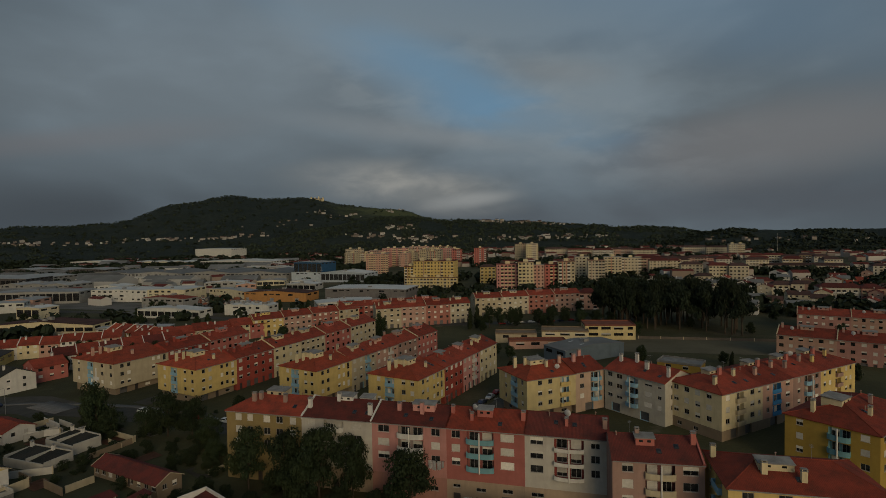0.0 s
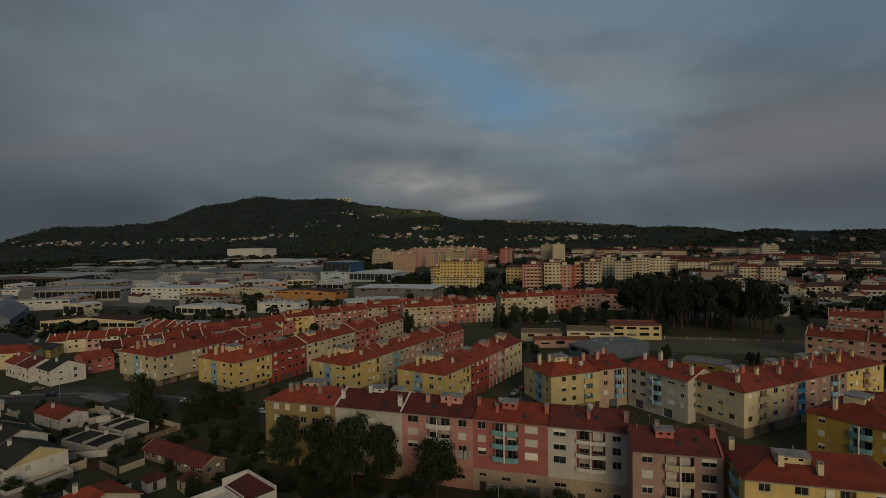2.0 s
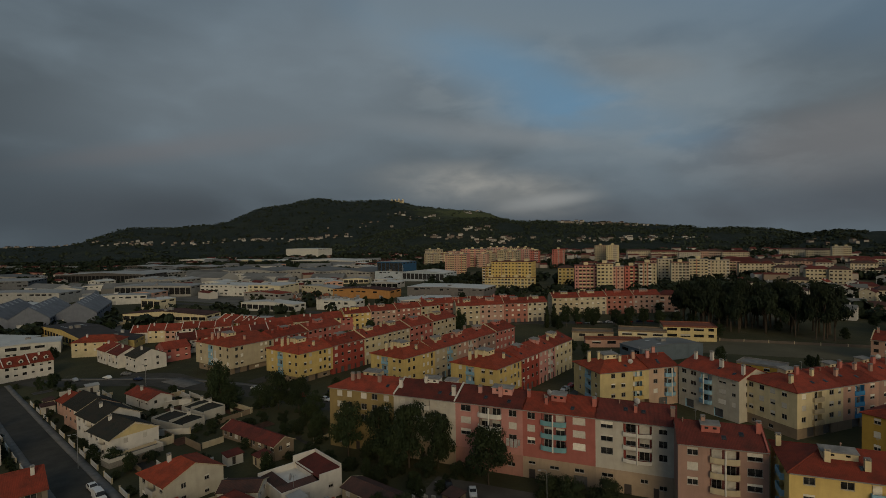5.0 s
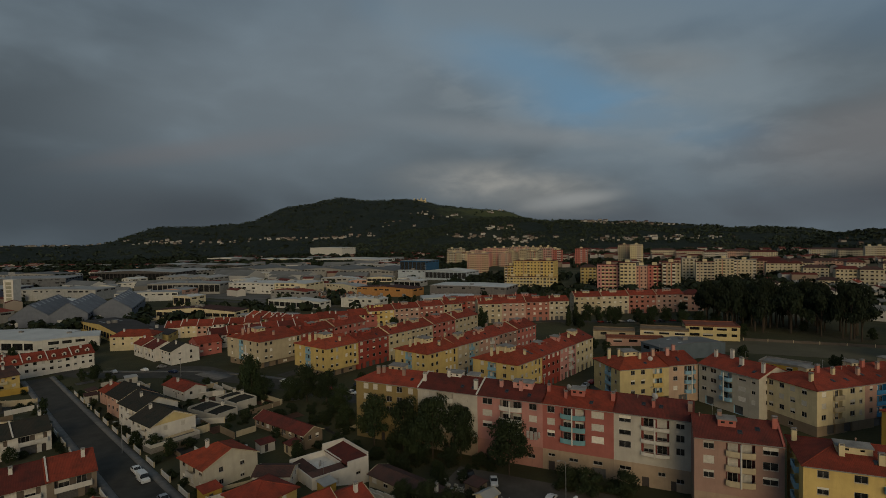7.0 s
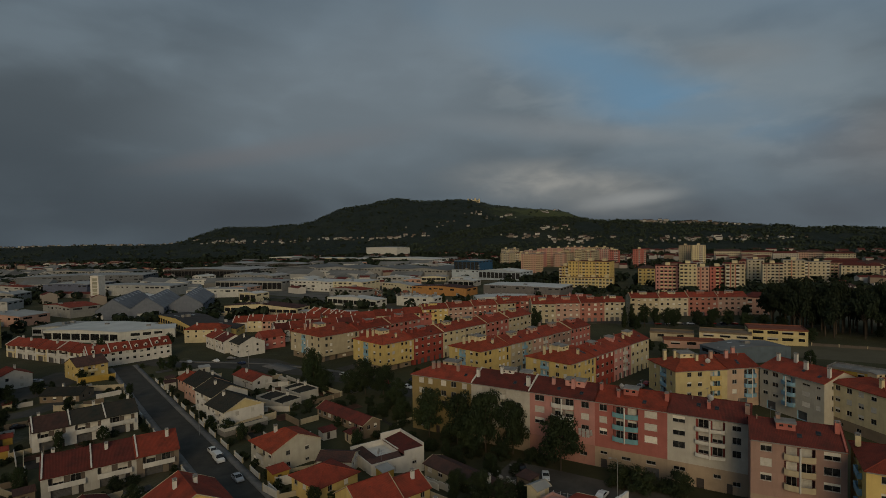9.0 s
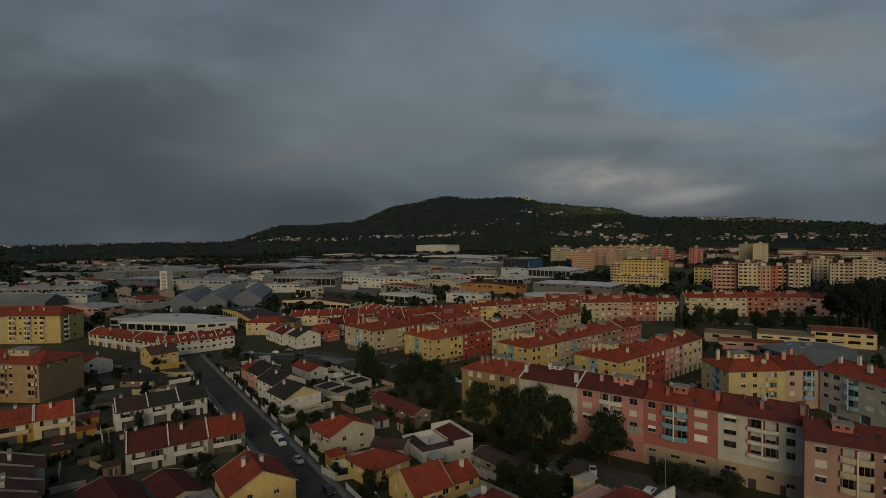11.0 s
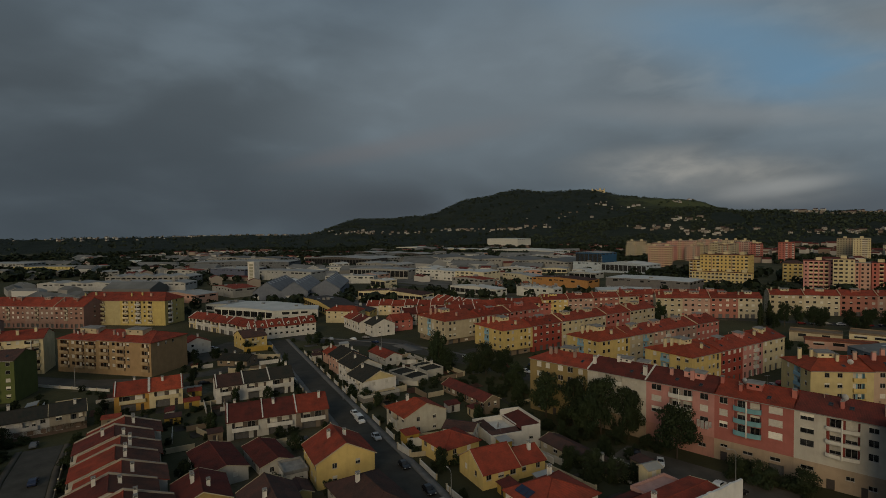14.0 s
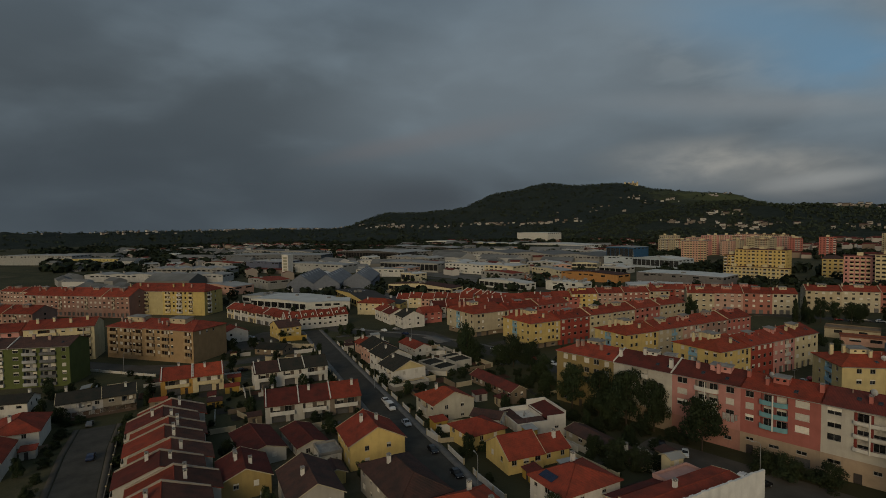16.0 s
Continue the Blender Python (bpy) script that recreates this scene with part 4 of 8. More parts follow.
def corner_house(x, y, ang, L, W, label, wall, right_wall, ch=C_CREAM, balcony=C_SKY):
    """The end house of a row: hipped roof, a column of blue balconies on its end wall."""
    return building(label, x, y, ang, L, W, 11.9, wall, ROOF_BRIGHT, rise=2.7, hip=(7.5, 0), group="corner houses",
                    cols={"front": [("w", 3.0, 1.3), ("w", 5.6, 1.3), ("w", L - 6.5, 1.2), ("w", L - 4.2, 1.2), ("t", L - 1.8, 1.2)],
                          "left": [("w", 4.0, 1.3), ("l", W * 0.44, 3.4, balcony), ("w", W * 0.72, 1.4), ("w", W - 2.0, 1.3)]},
                    ground=CUBE_GROUND, recess=balcony, base=(2.7, (0.26, 0.195, 0.13)), inset=0.9,
                    chimneys=[(2.6, W * 0.66, 0.9, 2.2, ch), (4.2, W * 0.58, 0.8, 2.0, ch), (5.6, W * 0.46, 0.8, 1.6, ch), (10.5, W * 0.2, 0.8, 1.6, ch)],
                    heads=[(8.2, W * 0.52, 4.4, 4.6, 1.2, C_CREAM)], roof_label="bright red clay tile roof")


def row_house(x, y, ang, L, label, wall, W=13.0, H=11.9, balcony=None, roof=None, **k):
    n = max(3, int(L / 3.1))
    cols, back = [], []
    for i in range(n):
        a = (i + 0.5) * L / n
        if balcony and i % 4 == 2:
            cols.append(("c", a, 2.5, balcony))
        else:
            cols.append(("w", a, 1.35 if i % 2 else 1.6))
        back.append(("w", a, 1.3))
    rng = random.Random(int(x * 7 + y * 13))
    ch = [(L * (0.1 + 0.26 * i) + rng.uniform(-1, 1), W * rng.choice((0.28, 0.4, 0.62)), 0.8, rng.uniform(1.3, 2.0), wall) for i in range(max(2, int(L / 7)))]
    ch = [c for c in ch if 0.6 < c[0] < L - 0.6]
    ground = {"front": [("g" if i % 3 else "d", (i + 0.5) * L / n, 2.2 if i % 3 else 1.2) for i in range(n)]}
    return building(label, x, y, ang, L, W, H, wall, roof or ROOF_RED, cols={"front": cols, "left": [("w", W * 0.3, 1.3), ("w", W * 0.7, 1.3)], "right": [("w", W * 0.5, 1.3)]},
                    ground=ground, chimneys=ch, heads=[(L * 0.5, W * 0.42, min(4.5, L * 0.3), 2.4, 1.0, wall)], recess=balcony,
                    group="apartment rows", **{"parapets": [(0.1, C_BEIGE)] if rng.random() < 0.5 else (), **k})


def lined(x, y, ang, s, *args, **k):
    px, py = along(x, y, ang, s)
    return row_house(px, py, ang, *args, **k)


A0 = (-87.0, 179.5, 62)
corner_house(*A0, 17.0, 21.0, "yellow corner apartment house with blue balconies", C_YELLOW, C_BEIGE)
lined(*A0, 17.0, 18.0, "dark red apartment house with small windows", C_RED)
lined(*A0, 35.0, 15.0, "cream apartment house with roof terrace walls", C_CREAM, parapets=[(0.16, C_CREAM)])
lined(*A0, 50.0, 15.5, "beige apartment house in the long row", C_BEIGE)
lined(*A0, 65.5, 18.0, "brick red apartment house in the long row", C_ROSE)
lined(*A0, 83.5, 20.0, "beige apartment house at the row's far end", C_BEIGE)
B0 = (-43.8, 171.2, 60)
corner_house(*B0, 17.5, 17.0, "yellow corner apartment house with blue balconies and dish", C_YELLOW, C_BEIGE)
lined(*B0, 17.5, 14.0, "beige apartment house with blue balcony stack", C_BEIGE, balcony=C_SKY)
lined(*B0, 31.5, 14.0, "pale pink apartment house in the middle row", C_SALMON, balcony=C_WHITE)
lined(*B0, 45.5, 14.0, "brown pink apartment house in the middle row", C_BROWN)
lined(*B0, 59.5, 16.0, "rose apartment house at the middle row's end", C_ROSE)
C0 = (-10.0, 156.6, 61)
corner_house(*C0, 16.0, 18.3, "yellow corner apartment house before a parked street", C_YELLOW, C_YELLOW)
lined(*C0, 16.0, 13.0, "dark red apartment house with white shutters", C_RED)
lined(*C0, 29.0, 13.0, "pink apartment house with pale window surrounds", C_PINK, balcony=C_WHITE)
lined(*C0, 42.0, 15.0, "cream yellow apartment house closing the row", C_CREAM)
marked = corner_house(-123.6, 192.9, 64, 22.0, 26.0, "beige corner apartment house with a white cross mark", C_BEIGE, C_BEIGE, C_SALMON)
lined(-123.6, 192.9, 64, 22.0, 20.0, "dark red apartment house behind the beige one", C_RED)
lined(-123.6, 192.9, 64, 42.0, 22.0, "rose apartment house with dormers", C_ROSE)
bm = bmesh.new()
box(bm, -0.06, 10.7, 2.9, -0.004, 11.5, 9.4)
box(bm, -0.062, 9.2, 4.9, -0.005, 13.0, 6.1)
box(bm, -0.064, 10.4, 3.2, -0.006, 11.8, 5.0)
part("cross_mark", bm, plaster((0.62, 0.60, 0.55)), marked)
# angled block towards the school
building("pale yellow apartment house at the angled block", 21.5, 151.8, 24, 17.0, 16.0, 12.0, C_PALEYELLOW, ROOF_BRIGHT, hip=(7, 0), group="angled block", recess=C_SKY,
         cols={"front": [("w", 4.5, 1.4), ("w", 8.0, 1.4), ("c", 13.0, 3.2, C_YELLOW)], "left": [("w", 4.0, 1.2), ("l", 9.0, 3.6, C_SKY), ("w", 13.5, 1.2)]}, ground=CUBE_GROUND, base=(2.7, (0.26, 0.195, 0.13)), inset=0.9,
         chimneys=[(2.4, 10.5, 1.0, 2.3, C_CREAM), (5.0, 9.0, 0.8, 1.9, C_CREAM), (15.4, 6.0, 1.0, 2.2, C_SALMON), (10.0, 5.0, 0.8, 1.9, C_CREAM)], heads=[(8.0, 8.6, 5, 4, 1.2, C_CREAM)], dishes=[(12.5, 3.0, -30)])
bx, by = along(21.5, 151.8, 24, 17.0)
building("salmon apartment house with sky blue balconies", bx, by, 24, 10.6, 14.0, 12.0, (0.48, 0.34, 0.24), ROOF_RED, group="angled block", recess=C_SKY,
         cols={"front": [("w", 2.4, 1.5), ("b", 7.4, 3.6, C_SKY)]}, ground={"front": [("g", 5, 3.0)]}, chimneys=[(3.0, 5.0, 1.1, 2.4, C_PINK), (7.0, 7.5, 1.1, 2.2, C_PINK)])
building("white grey apartment house with blue curved balconies", 46.7, 162.2, -56, 20.5, 14.0, 12.0, C_GREYWHITE, ROOF_RED, group="angled block", recess=C_SKY,
         cols={"front": [("w", 2.0, 1.7), ("w", 5.4, 2.0), ("b", 10.0, 3.8, C_SKY), ("w", 15.2, 2.4), ("w", 18.8, 1.2)], "right": [("w", 3.5, 1.3)]}, ground={"front": [("g", 4, 3.0), ("g", 14, 3.0)]},
         chimneys=[(2.2, 5.0, 0.9, 2.2, C_WHITE), (7.0, 6.2, 1.0, 2.6, C_WHITE), (12.0, 4.0, 1.1, 2.2, C_WHITE), (19.6, 3.0, 0.8, 2.6, C_WHITE)])
EX, EY, EA = 68.0, 134.2, 28.5
for s0, s1, lab, wall, cc, hp in ((0, 17, "cream apartment house on the block's corner", C_CREAM, [("w", 2.4, 1.6), ("c", 7.2, 3.4, C_BEIGE), ("w", 12.6, 1.7), ("w", 15.6, 1.1)], (7, 0)),
                                  (17, 31, "salmon apartment house with deep blue balconies", C_SALMON, [("w", 2.4, 1.2), ("l", 6.4, 3.8, C_BLUE), ("w", 11.6, 1.8)], (0, 0)),
                                  (31, 45, "brown apartment house with pale blue balconies", C_BROWN, [("w", 3.0, 1.4), ("b", 7.4, 3.6, C_SKY), ("w", 12.0, 1.6)], (0, 0)),
                                  (45, 64, "yellow apartment house at the block's end", C_YELLOW, [("w", 2.2, 1.3), ("w", 5.0, 1.3), ("c", 9.4, 3.0, C_BROWN), ("w", 14.0, 1.2), ("w", 16.4, 1.2)], (0, 6))):
    px, py = along(EX, EY, EA, s0)
    building(lab, px, py, EA, s1 - s0, 16.5, 12.0, wall, ROOF_RED, z=3.3, skirt=4.0, base=(2.6, (0.26, 0.195, 0.13)), hip=hp, group="angled block", recess=C_BLUE if s0 == 17 else None,
             cols={"front": cc, "left": [("w", 3.0, 1.5), ("w", 6.3, 1.5), ("w", 9.6, 1.5), ("w", 12.9, 1.5)] if s0 == 0 else []}, ground={"front": [("g", 5, 3.0), ("g", 11, 3.0)], "left": [("s", 4, 1.4, 0.6), ("s", 9, 1.4, 0.6)] if s0 == 0 else []},
             chimneys=[(3.0, 4.0, 1.0, 1.9, wall), (9.0, 7.0, 1.1, 2.0, C_ROSE), (12.6, 5.4, 0.9, 1.8, wall)], heads=[(8.0, 9.0, 4.0, 2.6, 1.0, C_BEIGE)], dishes=[(12.8, 8.0, -40)] if s0 == 31 else [])
building("deep yellow corner apartment house with turquoise balconies", 85.9, 107.0, 36, 26, 17.5, 12.0, C_OCHRE, ROOF_RED, z=3.0, skirt=5, hip=(7.5, 7.5), rise=3.0,
         cols={"left": [("w", 3.0, 1.4), ("b", 10.5, 4.0, C_TEAL), ("w", 15.0, 1.6)], "front": [("w", 3.0, 1.5), ("w", 6.5, 1.5), ("c", 12, 4.0, C_TEAL), ("w", 18, 1.6)]}, recess=C_TEAL,
         ground={"left": [("g", 6, 3.0)]}, chimneys=[(2.6, 12.8, 1.0, 2.0, C_CREAM), (8, 4, 0.9, 1.9, C_CREAM), (15, 6, 0.8, 1.8, C_BROWN)], heads=[(8.5, 10.5, 5.2, 4.0, 1.4, C_CREAM)])
for k, (hx, hy, ha, hl) in enumerate(((134.0, 220.3, -38, 20), (149.8, 208.0, -38, 20), (165.5, 195.7, -38, 22), (175.0, 271.0, -34, 22), (193.2, 258.7, -34, 22), (118.0, 233.0, -38, 0))):
    if hl:
        row_house(hx, hy, ha, hl, "dusty pink apartment house with satellite dish" if k % 2 else "rose apartment house with white window surrounds", (0.36, 0.19, 0.155) if k % 2 else (0.37, 0.23, 0.17), W=15, H=10.5, dishes=[(5.0, 4.0, -10)], z=2.6, skirt=3)
# streets of taller rows further off
for s, lab, wall in ((0, "beige apartment house beyond the rows", C_BEIGE), (15, "salmon apartment house beyond the rows", C_CLAY), (30, "brick red apartment house beyond the rows", (0.36, 0.15, 0.11)), (45, "ochre apartment house with a white end wall", C_SAND)):
    lined(-43.5, 309.7, 15, s, 15.0 if s < 45 else 12.5, lab, wall)
for s, lab, wall in ((0, "ochre yellow apartment house by dark cypresses", C_BEIGE), (18, "yellow apartment house by dark cypresses", C_SAND), (36, "brick red apartment house by dark cypresses", (0.36, 0.15, 0.11)), (54, "salmon apartment house by dark cypresses", C_CLAY)):
    lined(16.0, 343.0, 11, s, 18.0, lab, wall)
for s, lab, wall in ((0, "yellow apartment house with an arched end", C_YELLOW), (17, "red roofed salmon apartment house", C_CLAY), (34, "rose apartment house in the back row", (0.36, 0.15, 0.11)), (51, "beige apartment house in the back row", C_BEIGE)):
    lined(-110.6, 296.7, 34, s, 17.0, lab, wall, H=10.0)
for s, wall in ((0, C_RED), (16, (0.36, 0.15, 0.11)), (32, C_CLAY), (48, C_PINK)):
    lined(-70, 330, 12, s, 16.0, "distant red roofed apartment house", wall, H=11.0)

# ---- blocks at the western edge ----
# dark brown recess colours here put the balconies' shade into the plaster
for s0, s1, lab in ((0, 22, "brown balconied apartment block, first half"), (22, 50, "brown balconied apartment block with a blank end wall")):
    px, py = along(-254.0, 82.0, 14, s0)
    n = s1 - s0
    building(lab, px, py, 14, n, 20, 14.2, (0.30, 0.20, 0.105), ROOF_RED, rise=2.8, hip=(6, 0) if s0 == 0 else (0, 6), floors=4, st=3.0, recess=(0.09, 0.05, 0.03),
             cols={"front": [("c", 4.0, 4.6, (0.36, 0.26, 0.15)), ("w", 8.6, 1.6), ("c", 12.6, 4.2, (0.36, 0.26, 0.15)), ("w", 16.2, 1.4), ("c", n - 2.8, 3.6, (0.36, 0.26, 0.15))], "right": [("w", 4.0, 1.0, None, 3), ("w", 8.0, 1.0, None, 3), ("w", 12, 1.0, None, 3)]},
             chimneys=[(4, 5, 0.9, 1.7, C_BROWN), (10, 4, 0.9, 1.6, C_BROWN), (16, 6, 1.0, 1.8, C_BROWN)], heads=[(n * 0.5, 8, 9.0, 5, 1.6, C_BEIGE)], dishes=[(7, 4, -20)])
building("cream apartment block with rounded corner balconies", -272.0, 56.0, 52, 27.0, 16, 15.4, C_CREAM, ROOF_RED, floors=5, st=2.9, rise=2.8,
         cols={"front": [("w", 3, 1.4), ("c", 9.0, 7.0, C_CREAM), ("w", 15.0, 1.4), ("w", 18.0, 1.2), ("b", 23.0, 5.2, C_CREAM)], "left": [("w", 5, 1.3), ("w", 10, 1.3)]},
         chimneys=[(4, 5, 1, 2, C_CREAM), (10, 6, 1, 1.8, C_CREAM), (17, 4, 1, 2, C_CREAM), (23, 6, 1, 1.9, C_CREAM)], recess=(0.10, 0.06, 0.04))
building("pink apartment block behind the green one", -289.0, 34.5, 52, 26.0, 16, 15.0, C_PINK, ROOF_RED, floors=5, st=2.9,
         cols={"front": [("c", 5.0, 5.0, C_WHITE), ("w", 11.0, 1.4), ("c", 17.0, 5.0, C_WHITE), ("w", 22.5, 1.4)]}, chimneys=[(6, 5, 1, 2, C_PINK), (16, 6, 1, 1.8, C_PINK)])
building("green apartment block with glazed grey balconies", -241.0, 31.5, 42, 31.0, 15, 15.2, C_GREEN, ROOF_BROWN, floors=5, st=2.85, rise=2.4, recess=(0.24, 0.24, 0.24),
         cols={"front": [("c", 5.5, 6.0, C_WHITE), ("w", 12.6, 2.0), ("c", 17.4, 4.6, (0.34, 0.34, 0.34)), ("c", 23.6, 5.4, (0.12, 0.12, 0.12)), ("w", 29, 1.5)]},
         parapets=[(10.2, C_WHITE)], chimneys=[(4, 5, 1, 1.6, C_WHITE), (16, 6, 1, 1.6, C_BROWN), (22, 5, 1, 1.6, C_BROWN)])
for s, n, wall, lab in ((0, 34, (0.44, 0.37, 0.19), "cream yellow apartment block with rounded balconies"), (34, 32, (0.47, 0.36, 0.13), "yellow apartment block with rounded balconies")):
    px, py = along(-382.0, 149.0, 22, s)
    building(lab, px, py, 22, n, 20, 16.2, wall, ROOF_RED, floors=5, st=2.95, rise=4.4, hip=(6, 0) if s == 0 else (0, 6),
             cols={"front": [("c", 4.0, 4.0, C_CREAM), ("w", 8.5, 1.4), ("b", 13.0, 4.0, C_WHITE), ("w", 17.5, 1.4), ("c", 21.5, 3.0, C_CREAM)], "right": [("b", 5, 4.0, C_WHITE), ("w", 12, 1.4)]},
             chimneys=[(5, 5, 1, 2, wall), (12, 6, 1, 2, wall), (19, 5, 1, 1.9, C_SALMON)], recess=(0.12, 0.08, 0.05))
for s, wall in ((0, C_BROWN), (21, (0.30, 0.17, 0.13)), (42, C_BROWN), (63, (0.30, 0.17, 0.13))):
    lined(-436.0, 112.0, 22, s, 21.0, "brown red apartment block with many roof vents", wall, H=13.5, W=18, z=-3.5, rise=4.6, balcony=(0.40, 0.33, 0.24))
for s, wall in ((0, C_ROSE), (20, C_SALMON), (40, C_BROWN)):
    lined(-404.0, 62.0, 24, s, 20.0, "low red roofed apartment block with vents", tuple(v * 0.75 for v in wall), H=12, W=16, rise=3.8, balcony=(0.40, 0.33, 0.24))
for s, wall in ((0, C_BROWN), (22, C_SALMON)):
    lined(-505.0, 120.0, 20, s, 22.0, "red roofed apartment block at the plain's edge", wall, H=12, W=14)
# ---- detached and terraced houses along the western street ----
C_DULL, C_DIM = (0.46, 0.43, 0.37), (0.34, 0.31, 0.26)


def cottage(label, x, y, ang, L, W, H, wall, roof=None, rise=2.4, hip=(0.0, 0.0), n=None, two=True, ch=1, flat=False, name="house", group="", parapets=(), base=None, balcony=None, z=None, ends=True, roof2=None):
    floors = 2 if two else 1
    n = n or max(2, int(L / 3.2))
    rng = random.Random(int(x * 11 + y * 17))
    cols = []
    for i in range(n):
        a = (i + 0.5) * L / n
        if balcony and name == "terraced_house":
            if i == 0:
                cols.append(("c", L * 0.52, L * 0.74, balcony, 1 if two else 0))
        elif balcony and i == n // 2:
            cols.append(("c", a, min(3.4, L / n * 1.2), balcony, 1 if two else 0))
            if two:
                cols.append(("w", a, 1.4, None, 0, 1))
        else:
            cols.append(("w", a, rng.choice((1.1, 1.3, 1.5))))
    side = [("w", W * 0.3, 1.1), ("w", W * 0.7, 1.1)] if ends else []
    ground = {"front": [("d", L * 0.5 + 1.6, 1.0, 0.0)]} if not two and L > 8 else {}
    if balcony and name == "terraced_house" and two:
        ground = {"front": [("g", L * 0.40, L * 0.42, 0.0), ("d", L * 0.80, 1.0, 0.0)]}
    chims = [(L * rng.uniform(0.15, 0.85), W * rng.choice((0.35, 0.62)), 0.7, rng.uniform(1.2, 1.8), C_WHITE) for _ in range(ch)]
    # balcony recess of terraced houses is dark plaster: its shade is in the colour
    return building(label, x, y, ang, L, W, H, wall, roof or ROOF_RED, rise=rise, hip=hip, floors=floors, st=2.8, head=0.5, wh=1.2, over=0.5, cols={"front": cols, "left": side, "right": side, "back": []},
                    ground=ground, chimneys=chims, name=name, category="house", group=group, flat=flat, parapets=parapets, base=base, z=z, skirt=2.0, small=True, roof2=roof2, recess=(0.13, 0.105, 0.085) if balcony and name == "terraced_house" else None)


cottage("yellow gabled house with a red tiled roof", -85.3, 58.0, -33, 12.8, 13.2, 5.9, C_YELLOW, ROOF_RED, rise=3.4, ch=2)
cottage("low yellow annex with a brown tiled roof", -79.0, 46.5, -33, 6.0, 4.0, 2.6, C_YELLOW, ROOF_BROWN, rise=0.8, two=False, ch=0, n=1, ends=False)
cottage("grey white house with a bright red hipped roof", -84.9, 90.8, -28, 11.8, 13.0, 5.2, (0.46, 0.42, 0.33), ROOF_BRIGHT, rise=2.8, hip=(5.5, 0), ch=1, balcony=C_DULL)
gabled = cottage("white house with a dark gabled roof and yellow gable", -118.5, 113.6, -26, 13.2, 12.3, 5.7, C_WHITE, ROOF_SLATE, rise=2.9, balcony=C_WHITE)
bm = bmesh.new()
tri = [bm.verts.new((13.25, v, z)) for v, z in ((0.3, 5.74), (12.0, 5.74), (6.15, 8.36))]
bm.faces.new(tri)
part("gable", bm, plaster(C_PALEYELLOW), gabled, "pale yellow gable")
terr = thing("garden_terrace", pose(-118.5, 113.6, g(-112, 114), 0, 0, -26), "raised garden terrace with a rough stone wall", "terrace")
bm = bmesh.new()
box(bm, 13.3, -2.5, -1.0, 18.0, 11.0, 1.7)
part("stone_wall", bm, STONE, terr)
bm = bmesh.new()
box(bm, 13.5, -2.3, 1.704, 17.8, 10.8, 1.75)
part("paving", bm, PAVING, terr)
bm = bmesh.new()
for x0, y0, x1, y1 in ((13.3, -2.5, 18.0, -2.3), (17.8, -2.3, 18.0, 10.8), (13.3, 10.8, 18.0, 11.0)):
    box(bm, x0, y0, 1.704, x1, y1, 2.6)
part("parapet", bm, plaster(C_DULL), terr)
cottage("cream house with a dark roof and skylights", -132.0, 124.0, -27, 14.5, 11.5, 6.6, C_WHITE, ROOF_SLATE, rise=2.8, balcony=C_WHITE)
cottage("salmon gabled house with a dark roof", -145.5, 133.5, -28, 14.0, 11.0, 6.4, C_SALMON, ROOF_SLATE, rise=2.8)
cottage("small house with a bright red roof by the street", -158.0, 143.5, -28, 10.0, 8.5, 4.4, C_SALMON, ROOF_BRIGHT, rise=2.0, two=False)
cottage("low white house with a red roof behind the dark ones", -141.0, 154.5, -26, 16.0, 8.0, 3.6, C_WHITE, ROOF_RED, rise=1.6, two=False)
cottage("small yellow house with a red hipped roof", -64.7, 77.8, -25, 9.8, 10.5, 4.0, C_YELLOW, ROOF_RED, rise=2.0, hip=(4.5, 4.5), two=False, ch=0)
cottage("yellow bungalow with a steep red gable", -42.5, 66.9, 56, 9.2, 10.6, 3.7, C_YELLOW, ROOF_RED, rise=3.2, two=False, ch=0, n=3)
bx, by = along(-42.5, 66.9, 56, 9.2)
cottage("lower yellow wing with a red roof", bx - 0.6, by + 0.4, 56, 7.5, 8.5, 3.3, C_YELLOW, ROOF_RED, rise=2.0, two=False, ch=1, n=2)
yard_house = thing("courtyard_house", pose(-51.4, 90.4, g(-51, 95) - 0.8, 0, 0, 51), "white rendered house with parapets, maroon lean-to roofs and a raised court", "house")
FOOT.append((-51.4, 90.4, 51, 14.6, 12.0))
YL, YW = 14.6, 12.0
bm = bmesh.new()
holes = [(1.6, 2.6, 1.2, 2.3, 0.18), (5.4, 6.6, 1.2, 2.4, 0.18), (11.2, 12.4, 1.6, 2.8, 0.18)]
wall_face(bm, 0, 0, 1, 0, 9.0, -2.0, 4.1, holes[:2])
wall_face(bm, 9.0, 0, 1, 0, YL - 9.0, -2.0, 5.3, [(h[0] - 9.0, h[1] - 9.0, *h[2:]) for h in holes[2:]])
wall_face(bm, YL, 0, 0, 1, YW, -2.0, 6.2, [])
wall_face(bm, YL, YW, -1, 0, 6.0, -2.0, 6.2, [])
wall_face(bm, YL - 6.0, YW, -1, 0, YL - 6.0, -2.0, 4.6, [])
wall_face(bm, 0, YW, 0, -1, YW, -2.0, 4.1, [(3.0, 4.2, 1.2, 2.3, 0.18), (8.0, 9.0, 0.0, 2.1, 0.18)])
part("wall", bm, [plaster(C_WHITE), plaster(C_WHITE)], yard_house)
